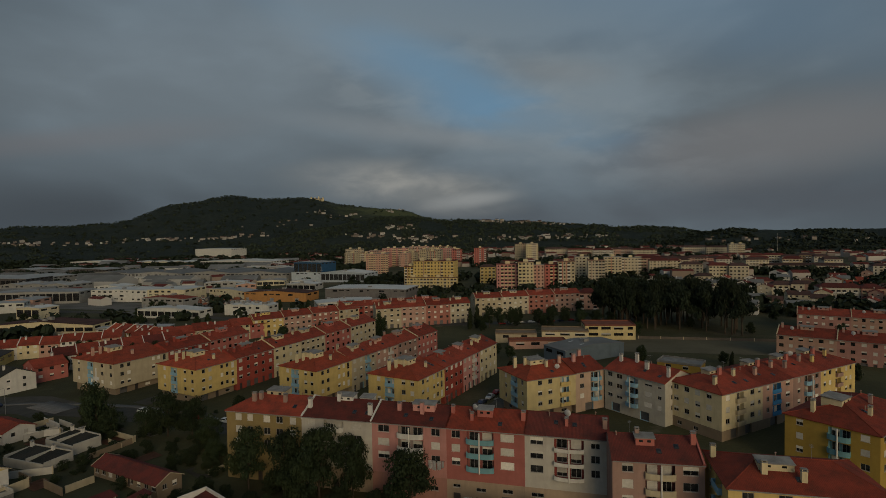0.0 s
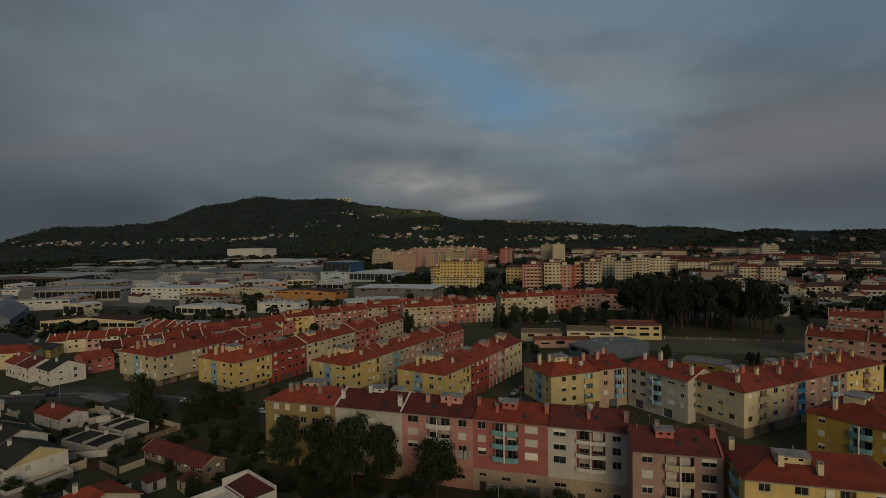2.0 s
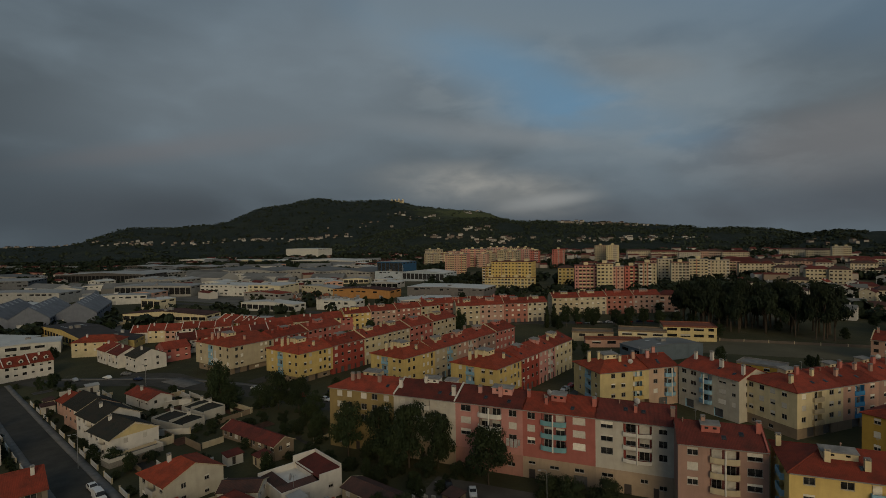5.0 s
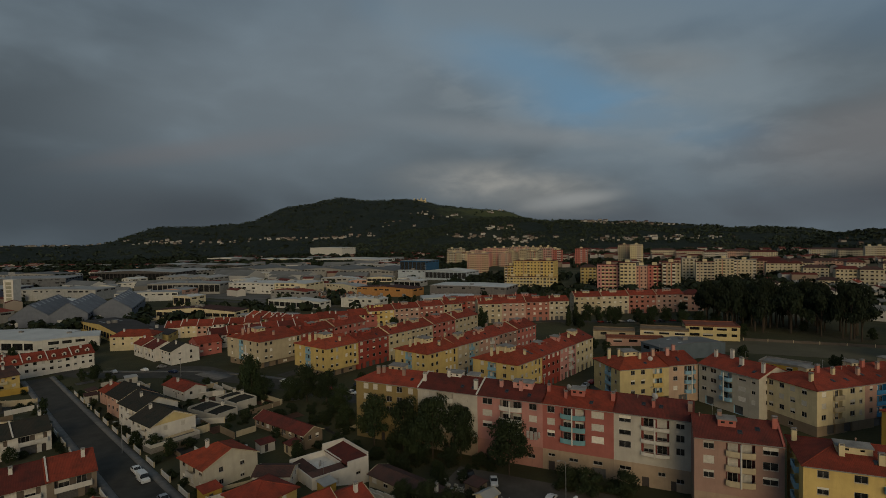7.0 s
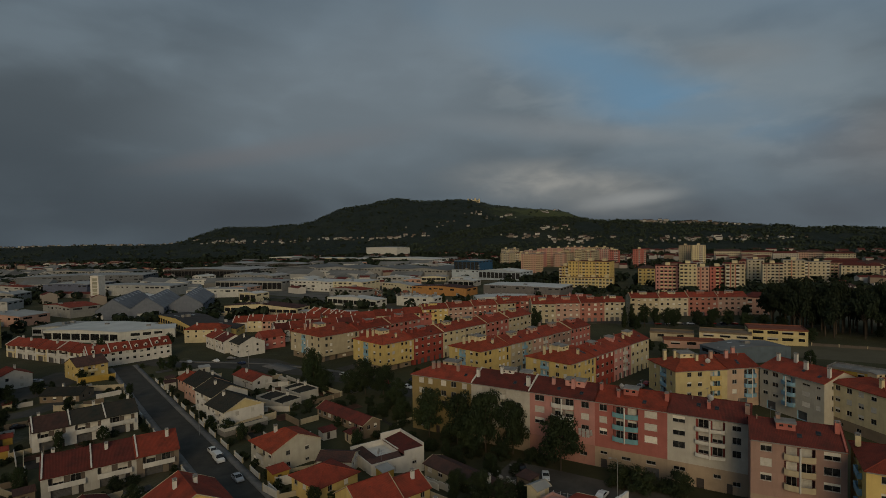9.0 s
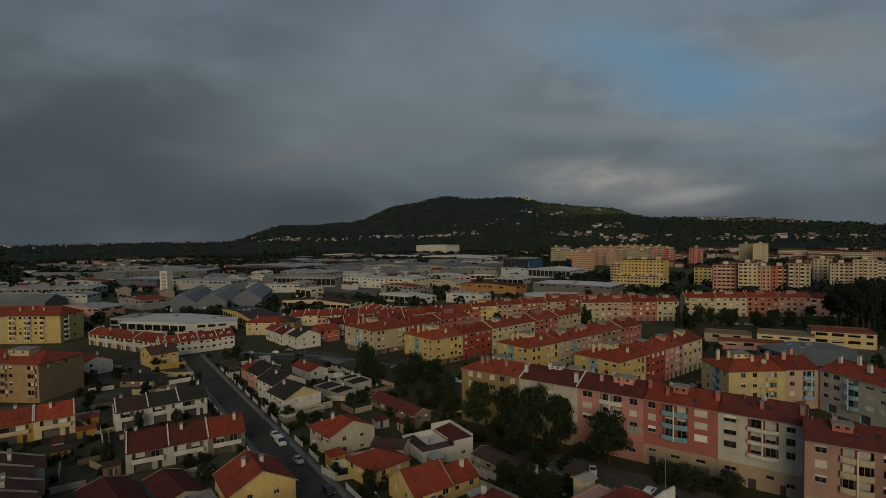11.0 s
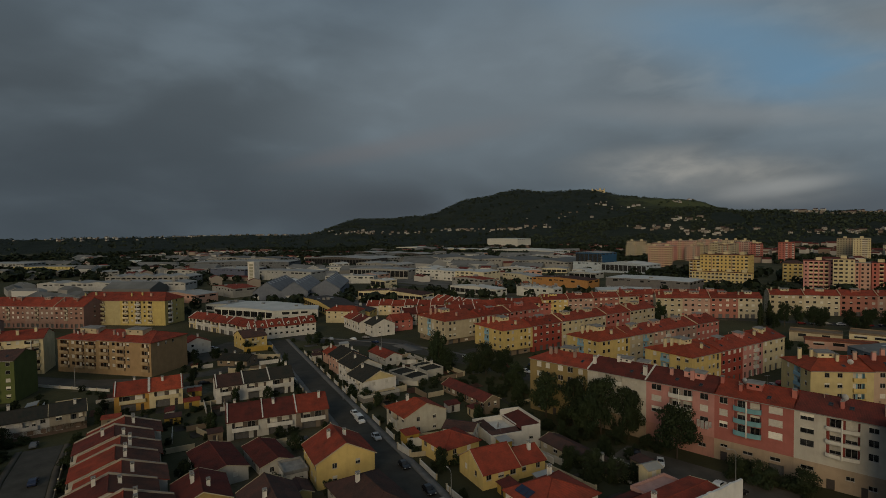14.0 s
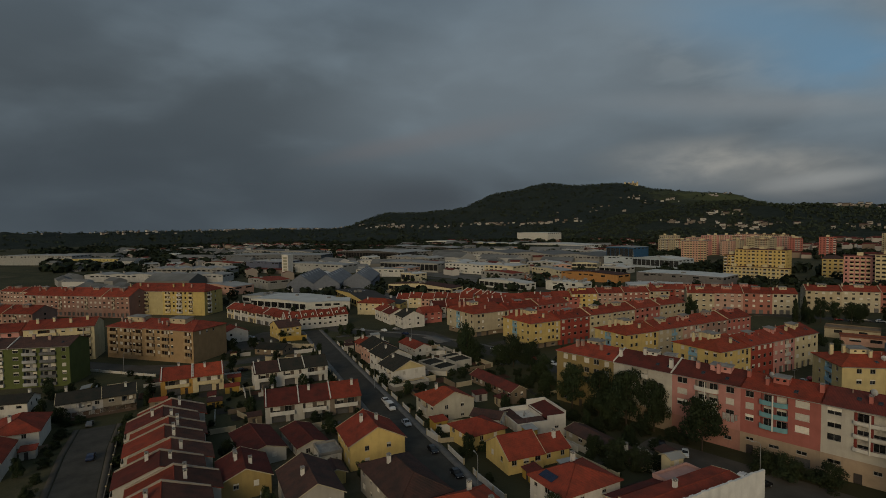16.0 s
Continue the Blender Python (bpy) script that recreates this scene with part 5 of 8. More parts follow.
for x0, y0, x1, y1, z0, z1 in ((0.004, 0.004, 9.0, 0.25, 3.0, 4.096), (9.0, 0.004, YL - 0.004, 0.25, 3.0, 5.296), (YL - 0.25, 0.25, YL - 0.004, YW - 0.25, 3.0, 6.196), (YL - 6.0, YW - 0.25, YL - 0.004, YW - 0.004, 3.0, 6.196),
                               (0.004, YW - 0.25, YL - 6.0, YW - 0.004, 3.0, 4.596), (0.004, 0.25, 0.25, YW - 0.25, 3.0, 4.096), (9.1, 3.6, 9.3, YW - 0.25, 3.0, 4.75)):
    bm = bmesh.new()
    box(bm, x0, y0, z0, x1, y1, z1)
    part("parapet", bm, plaster(C_WHITE), yard_house)
for name, mat, quad in (("roof", ROOF_MAROON, [(9.0, 0.26, 4.45), (YL - 0.26, 0.26, 5.5), (YL - 0.26, YW - 0.26, 5.5), (9.0, YW - 0.26, 4.45)]), ("lean_to", ROOF_BROWN, [(0.26, 0.26, 3.75), (8.9, 0.26, 3.75), (8.9, 3.3, 4.3), (0.26, 3.3, 4.3)]),
                        ("lean_to", ROOF_BROWN, [(0.26, 3.34, 3.7), (3.2, 3.34, 4.2), (3.2, YW - 0.26, 4.2), (0.26, YW - 0.26, 3.7)]), ("court", plaster(C_WHITE), [(3.2, 3.3, 3.2), (9.1, 3.3, 3.2), (9.1, YW - 0.26, 3.2), (3.2, YW - 0.26, 3.2)])):
    bm = bmesh.new()
    shell(bm, quad, [[0, 1, 2, 3]], 0.15)
    part(name, bm, mat, yard_house)
for a0, a1, b0, b1, d in holes:
    put_window(yard_house, 0, 0, 0, (a0 + a1) / 2, b0, a1 - a0, b1 - b0, True)
put_window(yard_house, 0, YW, 270, 3.6, 1.2, 1.2, 1.1, True)
share("satellite_dish", dish_mesh(), yard_house, pose(4.0, 4.2, 4.0, 0, 0, 40))
share("aerial", aerial_mesh(), yard_house, pose(3.4, 1.2, 4.0, 0, 0, 20))


def sunk_house(label, x, y, ang, L, W, H, cross):
    """A low house whose dark roofs lie sunk behind white parapets, with a wall across."""
    FOOT.append((x, y, ang, L, W))
    home = thing("house", pose(x, y, g(x, y), 0, 0, ang), label, "house")
    bm = bmesh.new()
    for x0, y0, x1, y1, h in ((0, 0, L, 0.22, H), (0, W - 0.22, L, W, H + 0.7), (0, 0.22, 0.22, W - 0.22, H + 0.35), (L - 0.22, 0.22, L, W - 0.22, H + 0.35), (L * cross, 0.22, L * cross + 0.22, W - 0.22, H + 0.55)):
        box(bm, x0, y0, -1.5, x1, y1, h)
    part("wall", bm, plaster((0.40, 0.375, 0.32)), home)
    for u0, u1 in ((0.23, L * cross - 0.01), (L * cross + 0.23, L - 0.23)):
        bm = bmesh.new()
        shell(bm, [(u0, 0.23, H - 0.45), (u1, 0.23, H - 0.45), (u1, W - 0.23, H + 0.35), (u0, W - 0.23, H + 0.35)], [[0, 1, 2, 3]], 0.15)
        part("roof", bm, ROOF_SLATE, home)
    for u in (0.3, L * cross + 0.1):
        share("chimney", chimney_mesh(0.7, 0.7, 1.5, C_WHITE), home, pose(u + 0.4, W - 0.8, H))


cottage("low dark shed beside the white house", -64.5, 88.0, 10, 8.5, 6.0, 3.2, C_WHITE, ROOF_BROWN, rise=0.9, two=False, ch=0, n=2)
sunk_house("low white walled house with a sunken black roof", -115.0, 133.5, -19, 15.0, 7.5, 2.4, 0.55)
sunk_house("white walled outbuilding with sunken dark roofs", -112.0, 144.0, -25, 12.5, 7.5, 2.8, 0.4)
cottage("long ruinous shed with a red tiled roof", -86.5, 126.0, -27, 24.0, 6.0, 2.6, C_TAN, ROOF_MAROON, rise=1.5, two=False, n=9, ch=0)
solar_house = cottage("white house with a red roof and solar panels", -34.2, 59.8, -28, 10.4, 14.0, 5.0, C_WHITE, ROOF_RED, rise=2.5, hip=(4.5, 5.0), ch=1)
cottage("long white shed with a brown sheet roof", -41.0, 98.5, -30, 26.0, 6.0, 3.0, C_BEIGE, ROOF_BROWN, rise=1.0, two=False, n=7, ch=1)
cottage("red roofed house behind a tall white party wall", -9.6, 54.0, 61, 24.8, 6.8, 8.0, C_PINK, ROOF_RED, rise=0.5, ch=1, n=1, z=0.0, ends=True)
cottage("low pink wing with a maroon roof and white windows", -15.6, 57.4, 61, 13.0, 4.0, 6.5, C_PINK, ROOF_MAROON, rise=0.4, ch=0, n=3, z=0.0)
pw = thing("party_wall", pose(-6.6, 58.0, 0.0, 0, 0, 61), "tall white rendered party wall with a ragged top", "wall")
bm = bmesh.new()
wrng = random.Random(8)
for k in range(23):
    box(bm, k * 1.054, -0.3, -2.0, k * 1.054 + 1.05, 0.15, 9.7 + wrng.uniform(-0.12, 0.12))
bmesh.ops.remove_doubles(bm, verts=bm.verts, dist=0.006)
part("wall_panel", bm, WHITE, pw)
cottage("pink house with a paved roof terrace", -9.2, 68.9, 61, 9.6, 4.4, 7.0, C_PINK, plaster((0.42, 0.25, 0.21)), flat=True, n=2, ch=0, z=0.0)
cottage("cream roof hut with a sheet cover", -11.4, 78.8, 54, 3.6, 2.4, 7.8, C_CREAM, SHEET, rise=0.5, two=False, n=1, ch=0, z=0.0, ends=False)
cottage("brown roofed house close below", -66.5, 45.5, -27, 19.0, 11.0, 5.4, C_DIM, ROOF_BROWN, rise=2.6, hip=(5, 5))
cottage("dark brown roofed house with a white gable edge", -80.0, 35.0, -31, 15.0, 10.0, 5.4, C_DIM, ROOF_BROWN, rise=2.6)
cottage("red roofed house at the bottom of the street", -46.0, 40.5, -30, 13.0, 12.0, 5.2, C_WHITE, ROOF_BRIGHT, rise=2.4, hip=(5, 5), ch=2)
cottage("yellow walled house with a maroon roof", -98.0, 33.0, -31, 12.0, 10.0, 4.2, (0.36, 0.26, 0.10), ROOF_MAROON, rise=2.2, ch=3, two=False)
cottage("red sheet roofed workshop with white doors", -112.5, 46.6, -24, 17.0, 9.5, 3.3, C_DULL, ROOF_MAROON, rise=1.4, two=False, ch=0, n=6)
cottage("lower red roofed workshop", -104.0, 56.0, -24, 15.0, 7.5, 2.8, C_DULL, ROOF_MAROON, rise=1.2, two=False, ch=0, n=3)
cottage("low terrace hut with a railing roof", -88.0, 52.6, -30, 6.5, 5.0, 2.8, C_WHITE, CONCRETE, flat=True, two=False, ch=0, n=2)
# browner tiles for slopes turned from the sun, partly shade put into the colour
ROOF_SHADED_RUSSET = tiles((0.115, 0.045, 0.030))
# stepped terrace that runs towards the camera
for i in range(8):
    px, py = along(-144.0, 39.6, -29.5, i * 8.4)
    cottage("stepped terraced house with red tiles and back slope shaded brown", px - 0.85 * (i % 2) - 0.2 * (i % 3), py - 1.5 * (i % 2) - 0.35 * (i % 3), -29.5, 8.4, 16.5, 5.3 + 0.6 * (i % 2), C_DULL, ROOF_MAROON if i % 4 == 1 else ROOF_RED, rise=2.9, n=2, ch=2, group="stepped terrace",
            parapets=[(0.2, (0.34, 0.29, 0.23))], balcony=C_DULL, ends=False, name="terraced_house", roof2=ROOF_SHADED_RUSSET)
for i, (lab, wall, roof) in enumerate((("white terraced house with a maroon roof", C_DULL, ROOF_MAROON), ("white terraced house with balcony rail", C_DULL, ROOF_MAROON), ("dark terraced house with a bright red roof", (0.2, 0.16, 0.12), ROOF_RED))):
    px, py = along(-117.4, 61.5, 52, i * 9.2)
    cottage(lab, px, py, 52, 9.2, 12.8, 5.3, wall, roof, rise=2.9, parapets=[(0.2, C_WHITE)], balcony=C_WHITE, n=3, group="red terrace", name="terraced_house")
for i, (lab, wall, roof) in enumerate((("white terraced house with a brown roof", C_WHITE, ROOF_BROWN), ("white terraced house with dark shutters and slate roof", C_WHITE, ROOF_SLATE), ("white end terraced house with slate roof", C_WHITE, ROOF_SLATE))):
    px, py = along(-149.0, 82.0, 58, i * 8.6)
    cottage(lab, px, py, 58, 8.6, 11.0, 5.8, wall, roof, rise=2.6, parapets=[(0.2, C_WHITE)], balcony=C_WHITE, n=3, group="slate terrace", name="terraced_house")
for i, (lab, wall, roof) in enumerate((("orange terraced house with a red roof", (0.50, 0.28, 0.07), ROOF_RED), ("cream terraced house with a bright red roof", C_CREAM, ROOF_BRIGHT))):
    px, py = along(-171.4, 60.8, 58, i * 10.0)
    cottage(lab, px, py, 58, 10.0, 12.0, 5.8, wall, roof, rise=2.8, parapets=[(0.2, C_WHITE), (9.8, C_WHITE)], balcony=C_CREAM, n=3, group="orange pair", name="terraced_house")
cottage("white house with dark columns and slate roof", -175.0, 31.0, 65, 12.0, 11.0, 5.6, (0.42, 0.39, 0.35), ROOF_SLATE, rise=2.0, balcony=(0.42, 0.39, 0.35), n=4, base=(2.6, (0.15, 0.10, 0.07)))
bx, by = along(-175.0, 31.0, 65, 12.0)
cottage("grey house with an open upper gallery", bx, by, 65, 9.0, 11.0, 5.6, (0.28, 0.24, 0.18), ROOF_SLATE, rise=2.0, balcony=(0.34, 0.30, 0.24), n=2, base=(2.6, (0.13, 0.09, 0.065)))
cottage("small white house with a slate roof", -195.0, 22.0, 48, 9.0, 9.0, 5.0, C_WHITE, ROOF_SLATE, rise=1.6)
cottage("red roofed house at the western corner", -176.0, 18.5, -30, 15.0, 11.0, 5.0, C_WHITE, ROOF_RED, rise=2.4, hip=(5, 5))
cottage("low white walled house with a red roof", -160.0, 6.0, -30, 15.0, 10.0, 4.6, C_WHITE, ROOF_RED, rise=2.2)
# houses on the far side of the street
cottage("bright yellow gabled house with a brown roof", -211.5, 144.6, 70, 12.0, 13.5, 6.2, C_YELLOW, ROOF_BROWN, rise=2.8, balcony=C_CREAM)
for i in range(4):
    px, py = along(-227.0, 162.0, 60, i * 9.0)
    home = cottage("white terraced house with dormers and red roof", px, py, 60, 9.0, 11.5, 6.6 + 0.3 * (i % 2), C_WHITE, ROOF_RED, rise=3.0, parapets=[(0.2, C_WHITE)], n=3, group="white terrace", name="terraced_house")
    for u in (2.6, 6.6):
        hz = 6.6 + 0.3 * (i % 2) + 0.7
        bm = bmesh.new()
        box(bm, u - 0.75, 1.1, hz - 0.5, u + 0.75, 4.6, hz + 1.15)
        a, b, c = (bm.verts.new((u + q, 1.1, hz + w)) for q, w in ((-0.75, 1.15), (0.75, 1.15), (0.0, 1.75)))
        bm.faces.new((a, b, c))
        box(bm, u - 0.4, 1.04, hz + 0.1, u + 0.4, 1.096, hz + 0.95, 1)
        dormer = part("dormer", bm, [plaster(C_WHITE), GLASS], home)
        bm = bmesh.new()
        shell(bm, [(u - 0.95, 0.9, hz + 1.1), (u, 0.9, hz + 1.9), (u, 5.2, hz + 1.9), (u - 0.95, 5.2, hz + 1.1), (u + 0.95, 0.9, hz + 1.1), (u + 0.95, 5.2, hz + 1.1)], [[0, 1, 2, 3], [1, 4, 5, 2]], 0.1)
        part("roof", bm, ROOF_RED, dormer)
for i in range(8):
    px, py = along(-300.0, 176.0, -8, i * 9.0)
    cottage("white walled terraced house with a red roof", px, py, -8, 9.0, 11.0, 6.4 + 0.25 * (i % 3), C_WHITE if i % 3 else C_CREAM, ROOF_RED, rise=2.8, n=3, group="long red terrace", name="terraced_house", parapets=[(0.2, C_WHITE)] if i in (0, 5) else (), balcony=C_WHITE)
cottage("small white gabled house with a red roof", -238.0, 128.0, -20, 10.0, 12.0, 5.4, C_WHITE, ROOF_RED, rise=2.6)
cottage("low house with a dark roof inside a yard wall", -196.0, 118.0, 20, 14.0, 9.0, 2.6, C_TAN, ROOF_SLATE, rise=1.8, two=False)
cottage("white gabled house with a dark roof and porch", -181.5, 203.0, -30, 12.0, 13.0, 6.4, C_WHITE, ROOF_SLATE, rise=3.0)
cottage("white house with maroon tiles", -196.0, 209.5, -30, 12.0, 12.0, 6.2, C_WHITE, ROOF_MAROON, rise=2.8, balcony=C_WHITE)
cottage("white house with red tiles and balconies", -208.0, 216.5, -30, 11.0, 12.0, 6.2, C_WHITE, ROOF_RED, rise=2.8, balcony=C_WHITE)
cottage("cream house with a bright red hipped roof", -229.6, 224.0, 18, 22.0, 12.0, 7.6, C_CREAM, ROOF_BRIGHT, rise=2.6, hip=(5, 5), n=5)
cottage("rose pink house with a red roof", -170.0, 214.5, 58, 12.0, 11.0, 6.4, C_ROSE, ROOF_RED, rise=2.6)
for i in range(6):
    px, py = along(-224.0, 258.0, 22, i * 9.0)
    cottage("red tiled house in the northern street", px, py, 22, 9.0, 11.0, 6.6 + 0.5 * (i % 2), (C_WHITE, C_CREAM, C_SALMON)[i % 3], ROOF_RED, rise=3.0, n=3, group="northern street", name="terraced_house", parapets=[(0.2, C_WHITE)])
for i in range(5):
    px, py = along(-196.0, 300.0, -28, i * 9.0)
    cottage("red tiled house in the second northern street", px, py, -28, 9.0, 11.0, 7.0 + 0.5 * (i % 2), (C_CREAM, C_WHITE, C_OCHRE)[i % 3], ROOF_RED if i % 2 else ROOF_BRIGHT, rise=3.0, n=3, group="northern street", name="terraced_house", parapets=[(0.2, C_WHITE)])
for i in range(7):
    px, py = along(-158.0, 262.0, 36, i * 9.5)
    cottage("red tiled town house behind the rows", px, py, 36, 9.5, 12.0, 8.0 + 0.6 * (i % 2), (C_SALMON, C_CREAM, C_ROSE, C_BEIGE)[i % 4], ROOF_RED, rise=3.0, n=3, group="town houses", name="terraced_house")
for i in range(6):
    px, py = along(-176.0, 232.0, 40, i * 9.0)
    cottage("red tiled house beside the beige block", px, py, 40, 9.0, 11.0, 7.0 + 0.5 * (i % 2), (C_WHITE, C_RED, C_SALMON)[i % 3], ROOF_RED if i % 2 else ROOF_MAROON, rise=3.0, n=3, group="town houses", name="terraced_house", parapets=[(0.2, C_WHITE)])
# ---- works, halls and the town beyond ----
def hall(label, x, y, ang, L, W, H, wall, roof=SHEET, bays=1, rise=2.0, bands=1, name="hall", z=None, glazed=None):
    """A works hall: shallow roofs with ridges across its length, a plinth and long bands of windows on the front and the ends."""
    cx, cy = along(x, y, ang, L / 2)
    FOOT.append((x, y, ang, L, W))
    home = thing(name, pose(x, y, g(cx, cy) if z is None else z, 0, 0, ang), label, "industrial building")
    bm = bmesh.new()
    holes = []
    n = max(3, int(L / 6))
    hr = random.Random(int(x * 7 + y * 3))
    style = hr.random() if glazed is None else 0.1 if glazed else 0.9
    for r in range(bands):
        z1 = H - 0.9 - r * 3.4
        for i in range(n):
            if style < 0.35 and H > 5 and bands == 1:
                holes.append(((i + 0.05) * L / n, (i + 0.95) * L / n, max(0.5, H * 0.22), z1 - 0.5, 0.5))
            elif hr.random() < 0.78:
                w = hr.choice((0.18, 0.26, 0.36, 0.40))
                holes.append(((i + 0.5 - w) * L / n, (i + 0.5 + w) * L / n, z1 - hr.choice((0.9, 1.4, 1.7)), z1, 0.3))
    doors = [((i + 0.2) * L / n, (i + 0.8) * L / n, 0.0, min(3.4, H - 3.0), 0.3) for i in range(0, n, 4)] if H > 6.5 and bands < 2 and not (style < 0.35 and bands == 1) else []
    wall_face(bm, 0, 0, 1, 0, L, -1.5, H, holes + doors)
    m = max(2, int(W / 8))
    ends = [((i + 0.2) * W / m, (i + 0.8) * W / m, H - 2.3, H - 0.9, 0.3) for i in range(m)]
    wall_face(bm, L, 0, 0, 1, W, -1.5, H, ends)
    wall_face(bm, L, W, -1, 0, L, -1.5, H, [])
    wall_face(bm, 0, W, 0, -1, W, -1.5, H, ends)
    for k in range(bays):
        a, b = L * k / bays, L * (k + 1) / bays
        for v in (0.0, W):
            p = [bm.verts.new((a, v, H)), bm.verts.new((b, v, H)), bm.verts.new(((a + b) / 2, v, H + rise))]
            bm.faces.new(p if v == 0 else p[::-1])
    part("wall", bm, [plaster(wall), plaster(wall)], home)
    wb = bmesh.new()
    for a0, a1, b0, b1, d in holes:
        box(wb, a0 + 0.03, 0.18, b0 + 0.03, a1 - 0.03, 0.26, b1 - 0.03)
    for a0, a1, b0, b1, d in ends:
        box(wb, L - 0.26, a0 + 0.03, b0 + 0.03, L - 0.18, a1 - 0.03, b1 - 0.03)
        box(wb, 0.18, W - a1 + 0.03, b0 + 0.03, 0.26, W - a0 - 0.03, b1 - 0.03)
    tagged(part("window_panes", wb, GLASS, home), kind="stuff")
    for a0, a1, b0, b1, d in doors if math.hypot(x, y) < 620 else ():
        wb = bmesh.new()
        panel(wb, a0 + 0.03, a1 - 0.03, b0 + 0.02, b1 - 0.03, 0.22, 8)
        part("loading_door", wb, METAL, home)
    for k in range(bays):
        a, b = L * k / bays, L * (k + 1) / bays
        bm = bmesh.new()
        shell(bm, [(a - 0.2, -0.3, H + 0.12), ((a + b) / 2, -0.3, H + rise + 0.12), ((a + b) / 2, W + 0.3, H + rise + 0.12), (a - 0.2, W + 0.3, H + 0.12), (b + 0.2, -0.3, H + 0.12), (b + 0.2, W + 0.3, H + 0.12)],
              [[0, 1, 2, 3], [1, 4, 5, 2]], 0.12)
        ro = part("roof", bm, roof, home)
        for q in range(hr.randrange(1, 4) if math.hypot(x, y) < 900 and rise < 4 else 0):
            v, w = hr.uniform(0.15, 0.85) * W, hr.uniform(0.8, 1.8)
            bm = bmesh.new()
            box(bm, (a + b) / 2 - w, v - w * 0.7, H + rise * 0.8, (a + b) / 2 + w, v + w * 0.7, H + rise + hr.uniform(0.9, 1.9))
            part("roof_unit", bm, METAL if q % 2 else CONCRETE, ro)
        for q in range(max(2, int(W / 9)) if math.hypot(x, y) < 620 else 0):
            v = (q + 0.5) * W / max(2, int(W / 9))
            bm = bmesh.new()
            m0, m1 = a + (b - a) * 0.12, a + (b - a) * 0.40
            z0, z1 = H + rise * 0.24 + 0.125, H + rise * 0.8 + 0.125
            shell(bm, [(m0, v - 0.5, z0), (m1, v - 0.5, z1), (m1, v + 0.5, z1), (m0, v + 0.5, z0)], [[0, 1, 2, 3]], 0.02)
            part("skylight", bm, plain("rooflight", (0.42, 0.42, 0.41), 0.5), ro)
    return home


GREY, PALE, CREAMY, DARK = (0.27, 0.26, 0.235), (0.55, 0.53, 0.465), (0.56, 0.49, 0.33), (0.085, 0.078, 0.072)
SHEET_PALE = plain("pale_sheet", (0.52, 0.51, 0.465), 0.6, scale=0.1, amount=0.25)
SHEET_DARK = plain("dark_sheet", (0.055, 0.050, 0.046), 0.8, scale=0.15, amount=0.4)
SHEET_RUST = plain("rust_sheet", (0.075, 0.036, 0.028), 0.85, scale=0.2, amount=0.5)
SHEET_BLUE = plain("blue_grey_sheet", (0.155, 0.157, 0.150), 0.85, scale=0.1, amount=0.3)
SAW = plain("sawtooth_sheet", (0.20, 0.20, 0.205), 0.85, scale=0.15, amount=0.35)
for label, u, v, n, W in (("grey works hall with two pitched sheet roofs", 0, 0, 2, 75), ("grey works hall with one pitched sheet roof", 46.9, 15, 1, 78)):
    c, s = math.cos(radians(33.7)), math.sin(radians(33.7))
    saw = hall(label, -366 + c * u - s * v, 282 + s * u + c * v, 33.7, 23.4 * n if n == 2 else 25.5, W, 6.9, (0.155, 0.168, 0.195), SAW, bays=n, rise=8.4, bands=0, z=-3.5)
    for k in range(n):
        b = 23.4 if n == 2 else 25.5
        for q in range(7):
            y0 = W * (q + 0.25) / 7
            for m0, m1 in ((0.04, 0.47), (0.96, 0.53)):
                bm = bmesh.new()
                z0, z1 = 6.9 + 8.4 * 0.08 + 0.16, 6.9 + 8.4 * 0.94 + 0.16
                quad = [(b * (k + m0), y0, z0), (b * (k + m1), y0, z1), (b * (k + m1), y0 + 4.4, z1), (b * (k + m0), y0 + 4.4, z0)]
                shell(bm, quad if m0 < m1 else quad[::-1], [[0, 1, 2, 3]], 0.05)
                part("skylight", bm, plain("ribbed_rooflight", (0.36, 0.355, 0.34), 0.85, scale=0.4, amount=0.3), saw)
hall("yellow walled works with a dark roof", -306.0, 281.0, -31, 84, 20, 6.0, C_YELLOW, SHEET_DARK, rise=2.2)
hall("ochre fronted shed with an arched roof", -232.0, 238.0, 20, 22, 24, 5.0, C_YELLOW, SHEET_DARK, rise=2.0)
hall("long white flat works with strip windows", -322.0, 211.0, 7, 52, 33, 6.6, PALE, SHEET_PALE, rise=0.8, glazed=True)
hall("white two storey works wing", -270.5, 216.5, 42, 30, 20, 6.0, PALE, SHEET_PALE, rise=0.6, bands=2)
hall("low white works with sheds", -352.0, 226.0, 10, 34, 20, 5.2, PALE, SHEET, rise=0.8, glazed=True)
hall("rusty roofed shed with cream walls", -294.0, 336.0, -2, 68, 18, 5.5, C_CREAM, SHEET_RUST, rise=2.4)
hall("grey walled yard shed", -222.0, 330.0, 6, 44, 9, 3.0, GREY, SHEET, rise=0.6)
hall("white factory with balconied front", -345.0, 508.0, -11, 62, 30, 11.0, PALE, SHEET_PALE, bands=3, rise=0.8)
hall("cream painted three bay factory wing", -282.0, 493.0, -8, 38, 34, 11.5, CREAMY, SHEET_PALE, bands=2, rise=0.6)
hall("cream works with a yellow bay", -236.0, 520.0, -36, 66, 16, 8.0, CREAMY, SHEET, bands=1, rise=1.6)
hall("orange brick works with rusty roof", -184.0, 474.0, -15, 62, 22, 8.0, (0.40, 0.20, 0.07), SHEET_RUST, bands=1, rise=1.6)
